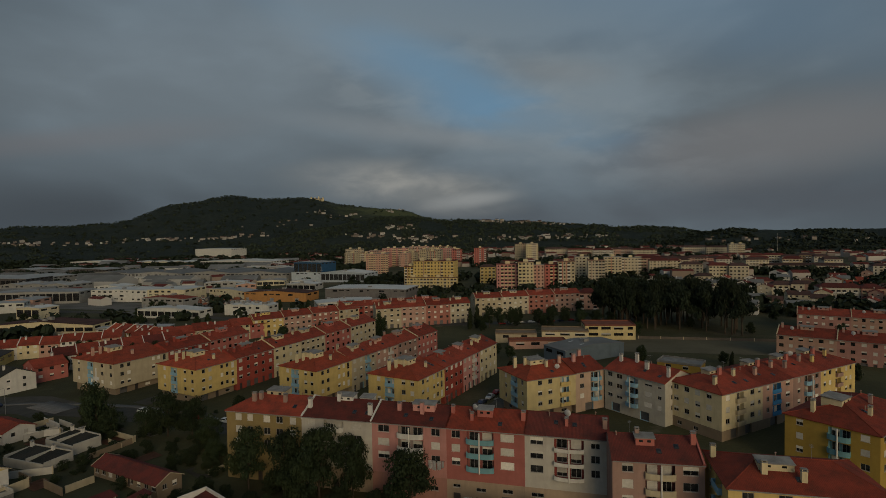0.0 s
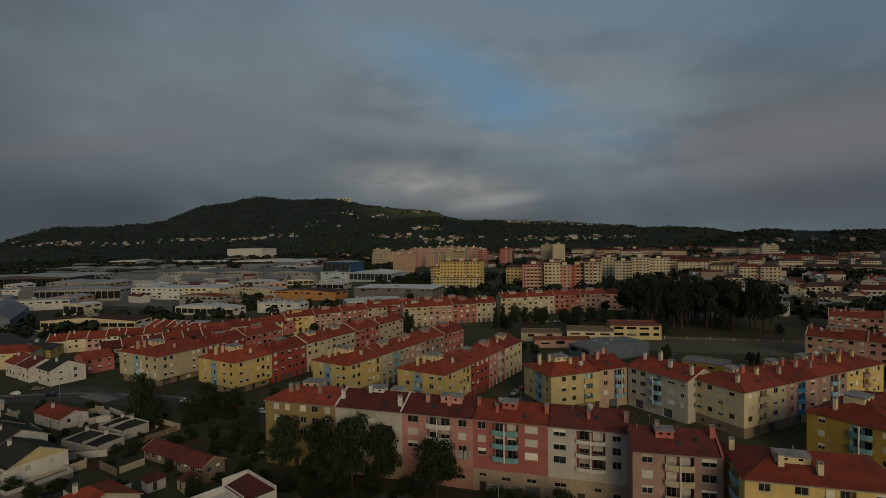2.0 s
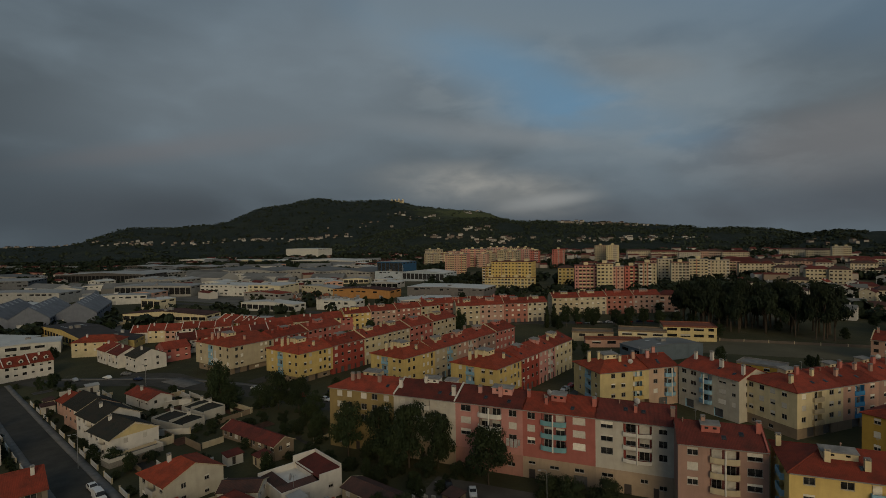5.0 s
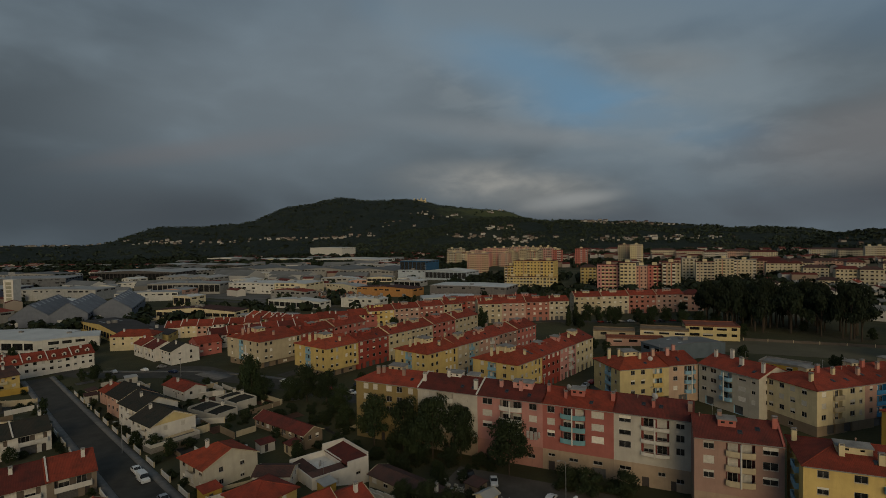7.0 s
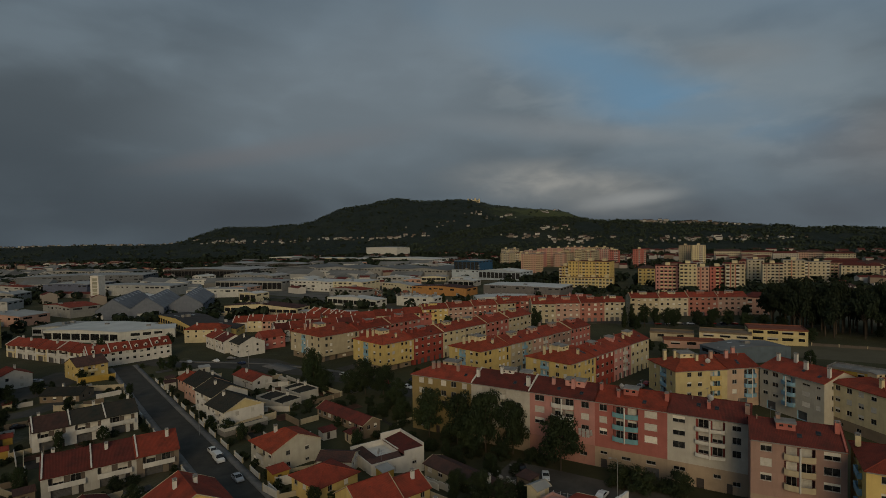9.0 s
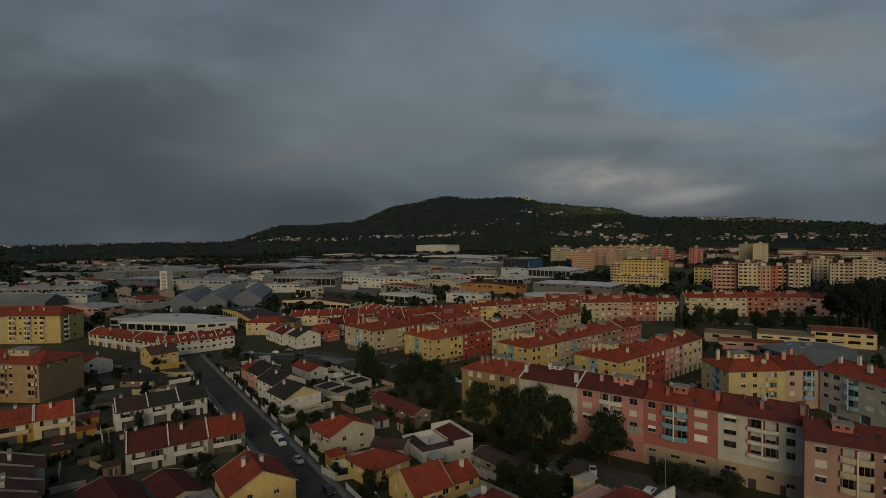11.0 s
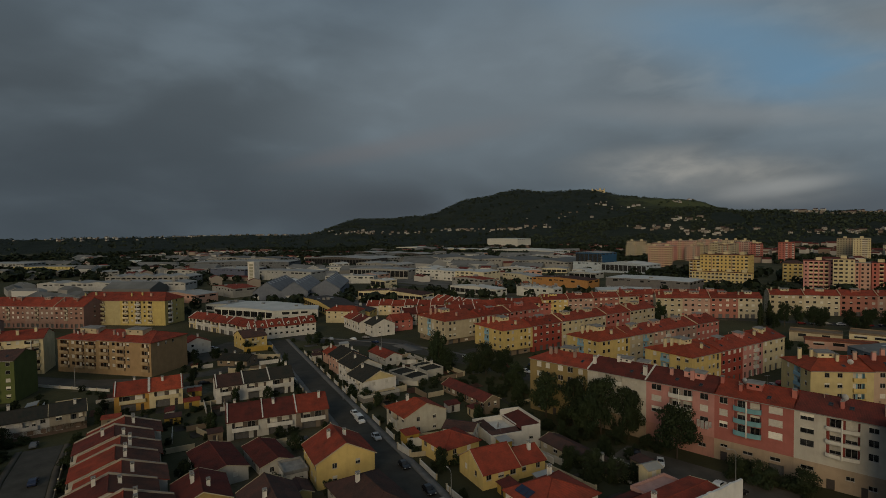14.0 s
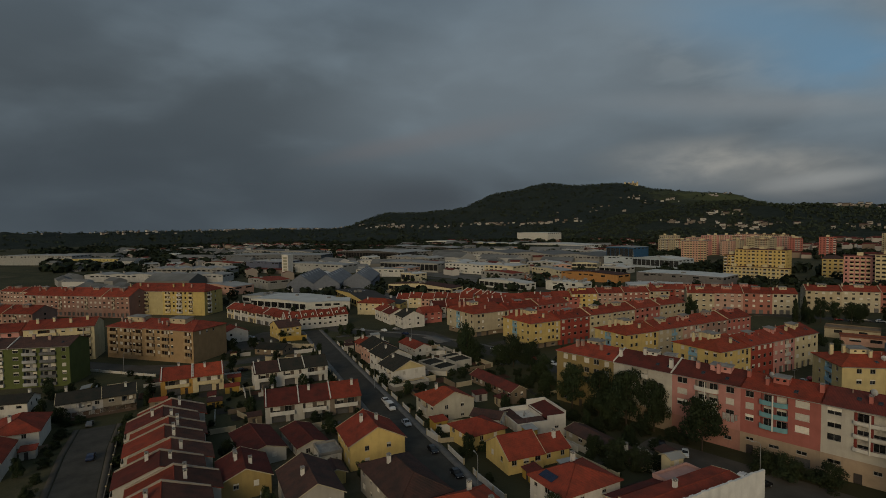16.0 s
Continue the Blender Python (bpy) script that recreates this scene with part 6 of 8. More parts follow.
hall("white factory with arched roof bays", -168.0, 394.0, -11, 36, 14, 7.0, PALE, SHEET_PALE, bays=4, bands=2, rise=1.0)
hall("grey supermarket with white stripes", -106.0, 451.0, -14, 72, 34, 10.5, (0.17, 0.155, 0.145), SHEET_PALE, bands=1, rise=0.5)
hall("tall blue and white warehouse", -197.0, 673.0, -20, 40, 34, 24.0, (0.030, 0.085, 0.160), SHEET, rise=0.6)
hall("pale lower storey of the blue warehouse", -199.0, 668.0, -20, 44, 5, 12.0, (0.42, 0.46, 0.48), SHEET, rise=0.5)
hall("pale blue depot with a curved roof", -157.0, 648.0, -20, 60, 34, 11.0, (0.36, 0.40, 0.42), SHEET_PALE, rise=2.4)
hall("great white distribution hall", -684.0, 1430.0, -18, 118, 60, 27.0, PALE, SHEET_PALE, rise=1.0, bands=0)
hall("white hall before the great one", -488.0, 1040.0, -16, 160, 60, 12.0, PALE, SHEET_PALE, rise=2.5)
hall("wide grey roofed warehouse", -512.0, 740.0, -13, 160, 70, 12.0, GREY, SHEET_BLUE, rise=3.0, bays=2)
hall("wide grey roofed warehouse, eastern half", -350.0, 702.0, -13, 148, 70, 12.0, GREY, SHEET_BLUE, rise=3.0, bays=2)
hall("low white factory front", -496.0, 722.0, -11, 140, 12, 7.5, PALE, SHEET_PALE, rise=0.5)
hall("white shed on the far plain", -799.0, 1116.0, -14, 105, 40, 12.0, PALE, SHEET_PALE, rise=2.0)
hall("cream shed row on the far plain", -684.0, 1124.0, -14, 150, 40, 9.0, CREAMY, SHEET_PALE, rise=2.0, bays=4)
hall("low grey brick works building", -514.0, 603.0, -8, 88, 36, 9.5, GREY, SHEET, rise=2.0, bays=3)
hall("white sheet clad industrial hall", -625.0, 734.0, -9, 86, 40, 10.0, GREY, SHEET, rise=2.0)
hall("long striped warehouse with pale roof", -748.0, 879.0, -11, 205, 40, 11.0, DARK, SHEET, rise=2.0, bays=3)
hall("dark depot with a white roof", -662.0, 648.0, 4, 135, 50, 12.0, DARK, SHEET, rise=3.0)
hall("grey concrete works with flat roof", -434.0, 492.0, 5, 84, 30, 11.0, (0.30, 0.29, 0.26), SHEET, rise=1.0)
hall("dark hall with a blue roof edge", -592.0, 408.0, 7, 56, 40, 13.0, (0.10, 0.11, 0.15), SHEET, rise=1.0)
hall("long white works with blue trim", -535.0, 424.0, 6, 92, 30, 11.0, (0.34, 0.335, 0.31), SHEET, rise=1.0)
hall("pale depot on the western plain", -852.0, 603.0, 5, 160, 40, 12.0, GREY, SHEET_BLUE, rise=2.0, bays=2)
hall("long yellow college building", -977.0, 331.0, 25, 158, 24, 10.0, (0.50, 0.41, 0.16), SHEET, rise=0.6, bands=2, glazed=False)
hall("large white plant on the western plain", -1061.0, 292.0, 25, 130, 40, 15.0, (0.30, 0.30, 0.28), SHEET, rise=1.0, bands=1, glazed=False)
hall("white hall with a saw roof", -641.0, 305.0, 27, 100, 30, 9.0, GREY, SHEET, bays=5, rise=2.0)
hall("dark glazed hall with pale roof", -707.0, 458.0, 25, 150, 50, 15.0, (0.13, 0.135, 0.14), SHEET, rise=1.5, bands=2)
hall("row of low pale works sheds", -642.0, 237.0, 27, 160, 24, 8.0, (0.42, 0.41, 0.38), SHEET, bays=6, rise=1.5)
# scrap yard with rows of stacked wrecks and crates, behind a pale wall
krn = random.Random(19)
SCRAP = [plain("scrap", c, 0.7) for c in ((0.42, 0.41, 0.38), (0.20, 0.18, 0.15), (0.07, 0.07, 0.07), (0.26, 0.10, 0.06))]
bm = bmesh.new()
for i in range(420):
    u, v = krn.random(), krn.random()
    x, y = -252 + 82 * u + 26 * v, 505 - 92 * u + 20 * v
    w = krn.uniform(0.8, 2.4)
    m = Matrix.Translation((x, y, g(x, y))) @ Matrix.Rotation(krn.choice((0.4, 1.9)) + krn.uniform(-0.3, 0.3), 4, "Z")
    z0 = 0.0
    for k in range(krn.choice((1, 1, 2))):
        h = krn.uniform(0.8, 1.5)
        mi = krn.randrange(4)
        for q in box(bm, -w, -0.85, z0, w, 0.85, z0 + h, mi) + box(bm, -w * 0.5, -0.75, z0 + h - 0.004, w * 0.45, 0.75, z0 + h + 0.5, mi):
            q.co = m @ q.co
        z0 += h + 0.5
tagged(part("scrap", bm, SCRAP, None), "rows of stacked vehicle wrecks and crates", "scrap", kind="stuff")
# white stair tower of the works
tw = thing("works_tower", pose(-466.0, 361.0, g(-466, 361), 0, 0, 7), "slim white tower of the works with a roof mast", "tower")
bm = bmesh.new()
wall_face(bm, 0, 0, 1, 0, 9, -1, 27, [(2.0, 7.4, 2 + 3.4 * k, 4.6 + 3.4 * k, 0.4) for k in range(7)])
wall_face(bm, 9, 0, 0, 1, 8, -1, 27, [])
wall_face(bm, 9, 8, -1, 0, 9, -1, 27, [])
wall_face(bm, 0, 8, 0, -1, 8, -1, 27, [])
shell(bm, [(-0.2, -0.2, 27.3), (9.2, -0.2, 27.3), (9.2, 8.2, 27.3), (-0.2, 8.2, 27.3)], [[0, 1, 2, 3]], 0.3)
part("wall", bm, [plaster(C_WHITE), plaster(C_WHITE)], tw)
for k in range(7):
    bm = bmesh.new()
    box(bm, 2.05, 0.25, 2.05 + 3.4 * k, 7.35, 0.35, 4.55 + 3.4 * k)
    part("window", bm, plain("tinted_panel", (0.30, 0.28, 0.20), 0.4), tw)
bm = bmesh.new()
tube(bm, (4.5, 4, 27.3), (4.5, 4, 31), 0.25, 0.2)
box(bm, 1.5, 3.8, 31.0, 7.5, 4.2, 33.5)
part("mast_sign", bm, METAL, tw)


def far_block(x, y, ang, L, W, H, wall, roof=None, flat=None):
    """A tower or slab of flats seen from far off."""
    rng = random.Random(int(x * 3 + y * 5))
    cx, cy = along(x, y, ang, L / 2)
    FOOT.append((x, y, ang, L, W))
    tone = {C_PINK: "pink", C_SALMON: "salmon", C_ROSE: "brick red", C_BEIGE: "beige", C_CREAM: "cream", C_YELLOW: "yellow", C_WHITE: "white", C_OCHRE: "ochre"}.get(wall, "pale")
    floors = max(2, int(H / 2.95))
    home = thing("block_of_flats", pose(x, y, g(cx, cy), 0, 0, ang), f"{tone} block of flats with {floors} storeys", "apartment building", "flats across the town")
    bm = bmesh.new()
    n = max(2, int(L / 3.3))
    holes, deep = [], []
    for i in range(n):
        a = (i + 0.5) * L / n
        wide = rng.random() < 0.45
        for k in range(floors):
            z0 = H * k / floors + 0.9
            holes.append((a - (1.2 if wide else 0.7), a + (1.2 if wide else 0.7), z0, z0 + 1.45, 0.6 if wide else 0.25))
    wall_face(bm, 0, 0, 1, 0, L, -2, H, holes)
    m = max(2, int(W / 4))
    side = [((i + 0.5) * W / m - 0.7, (i + 0.5) * W / m + 0.7, H * k / floors + 0.9, H * k / floors + 2.3, 0.25) for i in range(m) for k in range(floors)]
    wall_face(bm, L, 0, 0, 1, W, -2, H, side)
    wall_face(bm, L, W, -1, 0, L, -2, H, [])
    wall_face(bm, 0, W, 0, -1, W, -2, H, side)
    inner = rng.choice(((0.16, 0.11, 0.08), (0.30, 0.11, 0.08), (0.34, 0.30, 0.24), (0.10, 0.09, 0.085)))
    part("wall", bm, [plaster(wall), plaster(inner)], home)
    bm = bmesh.new()
    for a0, a1, b0, b1, d in holes:
        box(bm, a0 + 0.02, d - 0.12, b0 + 0.02, a1 - 0.02, d - 0.05, b1 - 0.02)
    for a0, a1, b0, b1, d in side:
        box(bm, L - d + 0.05, a0 + 0.02, b0 + 0.02, L - d + 0.12, a1 - 0.02, b1 - 0.02)
        box(bm, d - 0.12, W - a1 + 0.02, b0 + 0.02, d - 0.05, W - a0 - 0.02, b1 - 0.02)
    tagged(part("window_panes", bm, GLASS, home), kind="stuff")
    wide_ones = [h for h in holes if h[4] > 0.5]
    if wide_ones:
        bm = bmesh.new()
        for a0, a1, b0, b1, d in wide_ones:
            box(bm, a0 - 0.15, -0.75, b0 - 1.0, a1 + 0.15, -0.004, b0 - 0.82)
            box(bm, a0 - 0.15, -0.75, b0 - 0.82, a1 + 0.15, -0.65, b0 + 0.12)
        tagged(part("balcony", bm, plaster(rng.choice((C_WHITE, C_GREYWHITE, C_CREAM))), home), kind="stuff")
    if H > 18:
        strip = rng.choice((C_ROSE, C_GREYWHITE, C_SALMON, C_BROWN))
        for i in range(n - 1):
            if rng.random() < 0.3:
                bm = bmesh.new()
                a = (i + 1) * L / n
                box(bm, a - 0.32, -0.22, 0.0, a + 0.32, -0.004, H + rng.choice((0.0, 0.9)))
                part("pilaster", bm, plaster(strip), home)
    bm = bmesh.new()
    if flat if flat is not None else H > 19:
        shell(bm, [(-0.3, -0.3, H + 0.4), (L + 0.3, -0.3, H + 0.4), (L + 0.3, W + 0.3, H + 0.4), (-0.3, W + 0.3, H + 0.4)], [[0, 1, 2, 3]], 0.4)
        part("roof", bm, CONCRETE if rng.random() < 0.6 else ROOF_MAROON, home)
        for k in range(max(1, int(L / 12))):
            bm = bmesh.new()
            u = L * (k + 0.5) / max(1, int(L / 12))
            box(bm, u - 2, W * 0.3, H + 0.404, u + 2, W * 0.7, H + 2.8)
            part("stair_head", bm, plaster(C_CREAM), home)
    else:
        shell(bm, [(-0.4, -0.4, H), (L + 0.4, -0.4, H), (L + 0.4, W + 0.4, H), (-0.4, W + 0.4, H), (W * 0.3, W / 2, H + 2.8), (L - W * 0.3, W / 2, H + 2.8)] if L > W * 0.7 else
              [(-0.4, -0.4, H), (L + 0.4, -0.4, H), (L + 0.4, W + 0.4, H), (-0.4, W + 0.4, H), (L * 0.4, W / 2, H + 2.8), (L * 0.6, W / 2, H + 2.8)], [[0, 1, 5, 4], [2, 3, 4, 5], [3, 0, 4], [1, 2, 5]], 0.2)
        part("roof", bm, roof or rng.choice((ROOF_MAROON, ROOF_MAROON, ROOF_BROWN, ROOF_BROWN)), home)
    return home


far_block(-195, 1000, 6, 34, 14, 30, C_BEIGE)
far_block(-118, 751, 5, 31, 14, 28, C_SALMON)
far_block(-102, 913, 3, 31, 14, 31, C_PINK)
far_block(-84, 1122, 2, 41, 14, 27, C_SALMON)
far_block(-38, 1005, 1, 42, 14, 28, C_BEIGE)
far_block(5, 925, -0, 17, 14, 24, C_ROSE)
far_block(39, 846, -2, 19, 14, 28, C_ROSE)
far_block(117, 954, -5, 20, 14, 30, C_BEIGE)
far_block(131, 913, -5, 20, 14, 31, C_CREAM)
far_block(32, 561, -2, 16, 14, 17, C_YELLOW)
far_block(44, 502, -4, 21, 14, 23, C_PINK)
far_block(63, 492, -5, 14, 14, 25, C_CREAM)
far_block(77, 493, -6, 10, 14, 22, C_SALMON)
far_block(88, 495, -6, 12, 14, 22, C_ROSE)
far_block(99, 488, -7, 15, 14, 25, C_BEIGE)
far_block(140, 596, -8, 15, 14, 23, C_SAND)
far_block(145, 560, -9, 17, 14, 21, C_SAND)
far_block(174, 603, -10, 19, 14, 22, C_SAND)
far_block(196, 613, -11, 22, 14, 20, C_SAND)
far_block(233, 654, -12, 32, 14, 17, C_CLAY)
far_block(231, 620, -13, 23, 14, 16, C_SAND)
far_block(258, 631, -14, 13, 14, 15, C_SAND)
far_block(255, 591, -15, 22, 14, 13, C_SAND)
far_block(267, 553, -16, 20, 14, 14, C_SAND)
far_block(283, 544, -17, 18, 14, 14, C_SAND)
far_block(191, 1070, -7, 45, 14, 16, C_SAND)
far_block(232, 1052, -8, 50, 14, 14, C_SAND)
far_block(272, 1014, -10, 37, 14, 14, C_GREYWHITE)
far_block(312, 1021, -11, 38, 14, 15, C_CLAY)
far_block(338, 989, -12, 42, 14, 14, C_SAND)
far_block(452, 1041, -15, 46, 14, 16, C_GREYWHITE)
far_block(481, 1006, -16, 42, 14, 16, C_SAND)
far_block(496, 955, -17, 26, 14, 23, C_GREYWHITE)
far_block(406, 739, -18, 25, 14, 14, C_SAND)
far_block(427, 733, -19, 27, 14, 14, C_SAND)
far_block(437, 707, -19, 20, 14, 13, C_GREYWHITE)
far_block(469, 722, -20, 21, 14, 14, C_TAN)
far_block(473, 698, -21, 18, 14, 13, C_GREYWHITE)
far_block(355, 644, -19, 104, 14, 7, C_GREYWHITE)
far_block(254, 424, -19, 16, 14, 7, C_SAND)
far_block(266, 419, -20, 9, 14, 8, C_SAND)
far_block(270, 393, -21, 27, 14, 8, C_GREYWHITE)
far_block(293, 383, -23, 14, 14, 8, C_CLAY)
far_block(422, 537, -23, 13, 14, 12, C_GREYWHITE)
far_block(234, 511, -15, 16, 14, 7, C_SAND)
far_block(257, 457, -18, 17, 14, 7, C_CLAY)
far_block(87, 362, -9, 13, 14, 11, C_SALMON)
far_block(-47, 549, -12, 10, 20, 21, C_YELLOW)
far_block(-37, 546, -12, 42, 22, 26, C_YELLOW, flat=True)
far_block(-44, 541, -12, 52, 5, 10, C_PALEYELLOW, flat=True)
# clustered towers behind the great yellow block
for i in range(16):
    rr = random.Random(100 + i)
    far_block(-170 + i * 11 + rr.uniform(-4, 4), 880 + 60 * (i % 4) + rr.uniform(-20, 20), rr.choice((-24, 6, -12)), rr.uniform(14, 24), 14, rr.uniform(20, 29), rr.choice((C_PINK, C_SALMON, C_BEIGE, C_BEIGE, C_CREAM)))
for i in range(15):
    rr = random.Random(300 + i)
    far_block(170 + (i % 8) * 38 + rr.uniform(-8, 8), 640 + 90 * (i // 8) + rr.uniform(-25, 25), rr.choice((-30, -14, -8)), rr.uniform(16, 30), 13, rr.uniform(10, 17), rr.choice((C_SAND, C_CLAY, C_GREYWHITE, C_BEIGE, C_SAND)))
CLAY_ROOF = plain("clay_coated_roof", (0.20, 0.075, 0.048), 0.9, scale=0.4, amount=0.4)
TAN_ROOF = plain("tan_roof", (0.20, 0.145, 0.095), 0.9, scale=0.4, amount=0.4)
# the school, its hall and yard
building("flat school wing with a yellow fascia", 44.0, 258.0, -10, 22, 12, 5.6, C_CREAM, TAN_ROOF, flat=True, floors=1, cols={"front": [("w", 4, 4.5), ("w", 11, 4.5), ("w", 18, 4.5)]}, name="school_wing", category="school")
building("two storey school wing with a yellow fascia", 66.0, 262.0, -6, 24, 14, 7.0, C_PALEYELLOW, CLAY_ROOF, flat=True, floors=2, cols={"front": [("w", 4, 4.5), ("w", 10, 4.5), ("w", 16, 4.5), ("w", 21.5, 2.5)], "left": [("w", 4, 2.5)]}, name="school_wing", category="school")
building("low school arcade with a pink roof", 27.0, 246.0, 0, 26, 6, 3.6, C_SALMON, CLAY_ROOF, flat=True, floors=1, cols={"front": [("w", 5, 4), ("w", 12, 4), ("w", 20, 4)]}, name="school_wing", category="school")
building("low school wing with a red roof edge", 22.0, 262.0, -6, 20, 10, 4.2, C_BEIGE, TAN_ROOF, flat=True, floors=1, cols={"front": [("w", 5, 3), ("w", 14, 3)]}, name="school_wing", category="school")
hall("blue grey sports hall", 46.0, 214.0, 28, 32, 14, 5.6, (0.12, 0.15, 0.17), SHEET_BLUE, rise=1.2)
building("small yellow changing block with a white end", 78.0, 202.0, -36, 15, 9, 3.8, C_OCHRE, CONCRETE, flat=True, floors=1, cols={"front": [("w", 4, 2.0), ("w", 10, 2.0)]}, name="changing_block", category="school")

# smaller sheds and workshops among the works
srng = random.Random(61)
count = 0
while count < 46:
    azd, r = srng.uniform(14, 66), srng.uniform(400, 1150)
    x, y = -math.sin(radians(azd)) * r, math.cos(radians(azd)) * r
    L, W = srng.uniform(18, 60), srng.uniform(12, 26)
    ang = srng.choice((-14, 6, 24)) + srng.uniform(-3, 3)
    mx, my = along(x, y, ang, L / 2)
    ex, ey = along(x, y, ang, L)
    if not (free(x, y, 14) and free(mx, my, 16) and free(ex, ey, 14)) or (-230 < x and y < 330):
        continue
    count += 1
    wall = srng.choice((PALE, PALE, GREY, CREAMY, (0.34, 0.33, 0.30), C_SALMON))
    hall("pale workshop shed among the works", x, y, ang, L, W, srng.uniform(5, 9), wall, srng.choice((SHEET, SHEET_PALE, SHEET_PALE, SHEET_BLUE, ROOF_RED)), rise=srng.uniform(0.8, 2.2), name="workshop")
# low houses east of the pine wood
ern = random.Random(15)
count = 0
while count < 40:
    x, y = ern.uniform(165, 420), ern.uniform(318, 520)
    if x / y > 0.86 or not free(x, y, 9):
        continue
    count += 1
    cottage("small red roofed suburban house", x, y, ern.choice((-34, -20, 50)), ern.uniform(9, 14), ern.uniform(8, 11), ern.uniform(4.0, 7.0), ern.choice((C_TAN, C_BROWN, C_DULL, C_SAND, C_WHITE)), ern.choice((ROOF_MAROON, ROOF_RED, ROOF_BROWN, SHEET_BLUE)), rise=2.2, group="eastern suburb")
join_windows()
# ---- trees and shrubs ----
def crown_mesh(kind, seed):
    """Many small leaf clumps in uneven lumps, of unit height and spread."""
    rng = random.Random(seed)
    bm = bmesh.new()
    lumps = []
    if kind == "broad":
        for k in range(24):
            a, h = rng.uniform(0, 6.28), 0.08 + 0.84 * (k + rng.random()) / 24
            w = math.sin(math.pi * min(1, h * 0.82 + 0.16)) ** 0.7
            r = rng.uniform(0.3, 0.78) * w
            lumps.append((Vector((math.cos(a) * r, math.sin(a) * r, h)), rng.uniform(0.18, 0.30), 215))
        for h in (0.28, 0.46, 0.62):
            lumps.append((Vector((0, 0, h)), 0.50, 330))
        size = (0.017, 0.042)
    elif kind == "pine":
        for _ in range(14):
            a, r = rng.uniform(0, 6.28), rng.uniform(0.0, 0.75)
            lumps.append((Vector((math.cos(a) * r, math.sin(a) * r, rng.uniform(0.35, 0.85) - 0.25 * r)), rng.uniform(0.22, 0.38), 170))
        size = (0.028, 0.056)
    else:
        for k in range(16):
            h = 0.04 + 0.92 * k / 15
            r = 0.62 * (1 - h) ** 0.6 * min(1, h * 6 + 0.3)
            a = rng.uniform(0, 6.28)
            lumps.append((Vector((math.cos(a) * r * 0.4, math.sin(a) * r * 0.4, h)), 0.10 + r * 0.75, 80))
        size = (0.05, 0.09)
    for c, r, n in lumps:
        for _ in range(n):
            d = Vector((rng.gauss(0, 1), rng.gauss(0, 1), rng.gauss(0, 1))).normalized()
            p = c + Vector((d.x * r, d.y * r, d.z * r * (0.55 if kind != "cypress" else 0.35))) * (rng.uniform(0.55, 1.08))
            t = (d + Vector((rng.uniform(-0.9, 0.9), rng.uniform(-0.9, 0.9), rng.uniform(-0.3, 0.9)))).normalized()
            s = rng.uniform(*size)
            u = t.orthogonal().normalized()
            u = (Matrix.Rotation(rng.uniform(0, 6.28), 3, t) @ u) * s
            v = t.cross(u).normalized() * s * rng.uniform(0.5, 1.0)
            bm.faces.new([bm.verts.new(p + q) for q in (u, v * 0.9, -u, -v)])
    return bm


def trunk_mesh(kind, seed):
    rng = random.Random(seed)
    bm = bmesh.new()
    tube(bm, (0, 0, -0.06), (0.01, 0, 0.45), 0.035, 0.024, 7)
    for _ in range(5):
        a, z0 = rng.uniform(0, 6.28), rng.uniform(0.26, 0.44)
        tube(bm, (0, 0, z0), (math.cos(a) * 0.22, math.sin(a) * 0.22, z0 + rng.uniform(0.16, 0.3)), 0.016, 0.006, 5)
    tube(bm, (0.01, 0, 0.44), (0.0, 0.02, 0.85), 0.022, 0.006, 6)
    return bm


LEAF = {"broad": leaves((0.019, 0.029, 0.013)), "pine": leaves((0.015, 0.022, 0.012)), "cypress": leaves((0.018, 0.025, 0.011)), "shrub": leaves((0.021, 0.030, 0.014)), "far": leaves((0.026, 0.036, 0.024))}
CROWNS, TRUNKS = {}, {}
for kind, count in (("broad", 4), ("pine", 3), ("cypress", 2)):
    for k in range(count):
        CROWNS[kind, k] = kept("crown", crown_mesh(kind, 40 + k), LEAF[kind])
        TRUNKS[kind, k] = kept("trunk", trunk_mesh(kind, 70 + k), BARK)
SHRUBS = [kept("shrub", crown_mesh("broad", 90 + k), LEAF["shrub"]) for k in range(4)]
TREE_LABEL = {"broad": "broad dark green street tree", "pine": "tall dark pine with bare trunk", "cypress": "slender dark cypress tree"}
TRNG = random.Random(5)


def tree(x, y, h, r, kind="broad", clear=None, group="", z=None):
    k = TRNG.randrange(len([c for c in CROWNS if c[0] == kind]))
    turn = TRNG.uniform(0, 360)
    low = clear if clear is not None else {"broad": 0.2, "pine": 0.5, "cypress": 0.05}[kind]
    t = thing("tree", pose(x, y, g(x, y) if z is None else z, 0, 0, turn), TREE_LABEL[kind], "tree", group)
    share("trunk", TRUNKS[kind, k], t, Matrix.Diagonal((h * 0.5, h * 0.5, h, 1)))
    share("crown", CROWNS[kind, k], t, Matrix.Translation((0, 0, h * low)) @ Matrix.Diagonal((r, r, h * (1 - low), 1)))


def shrub(x, y, r, h):
    ob = new("shrub", SHRUBS[TRNG.randrange(4)])
    ob.matrix_basis = Matrix.Translation((x, y, g(x, y) - 0.1)) @ Matrix.Rotation(TRNG.uniform(0, 6.28), 4, "Z") @ Matrix.Diagonal((r, r * TRNG.uniform(0.8, 1.1), h, 1))
    tagged(ob, "dense dark green garden shrub", "shrub", "garden shrubs")


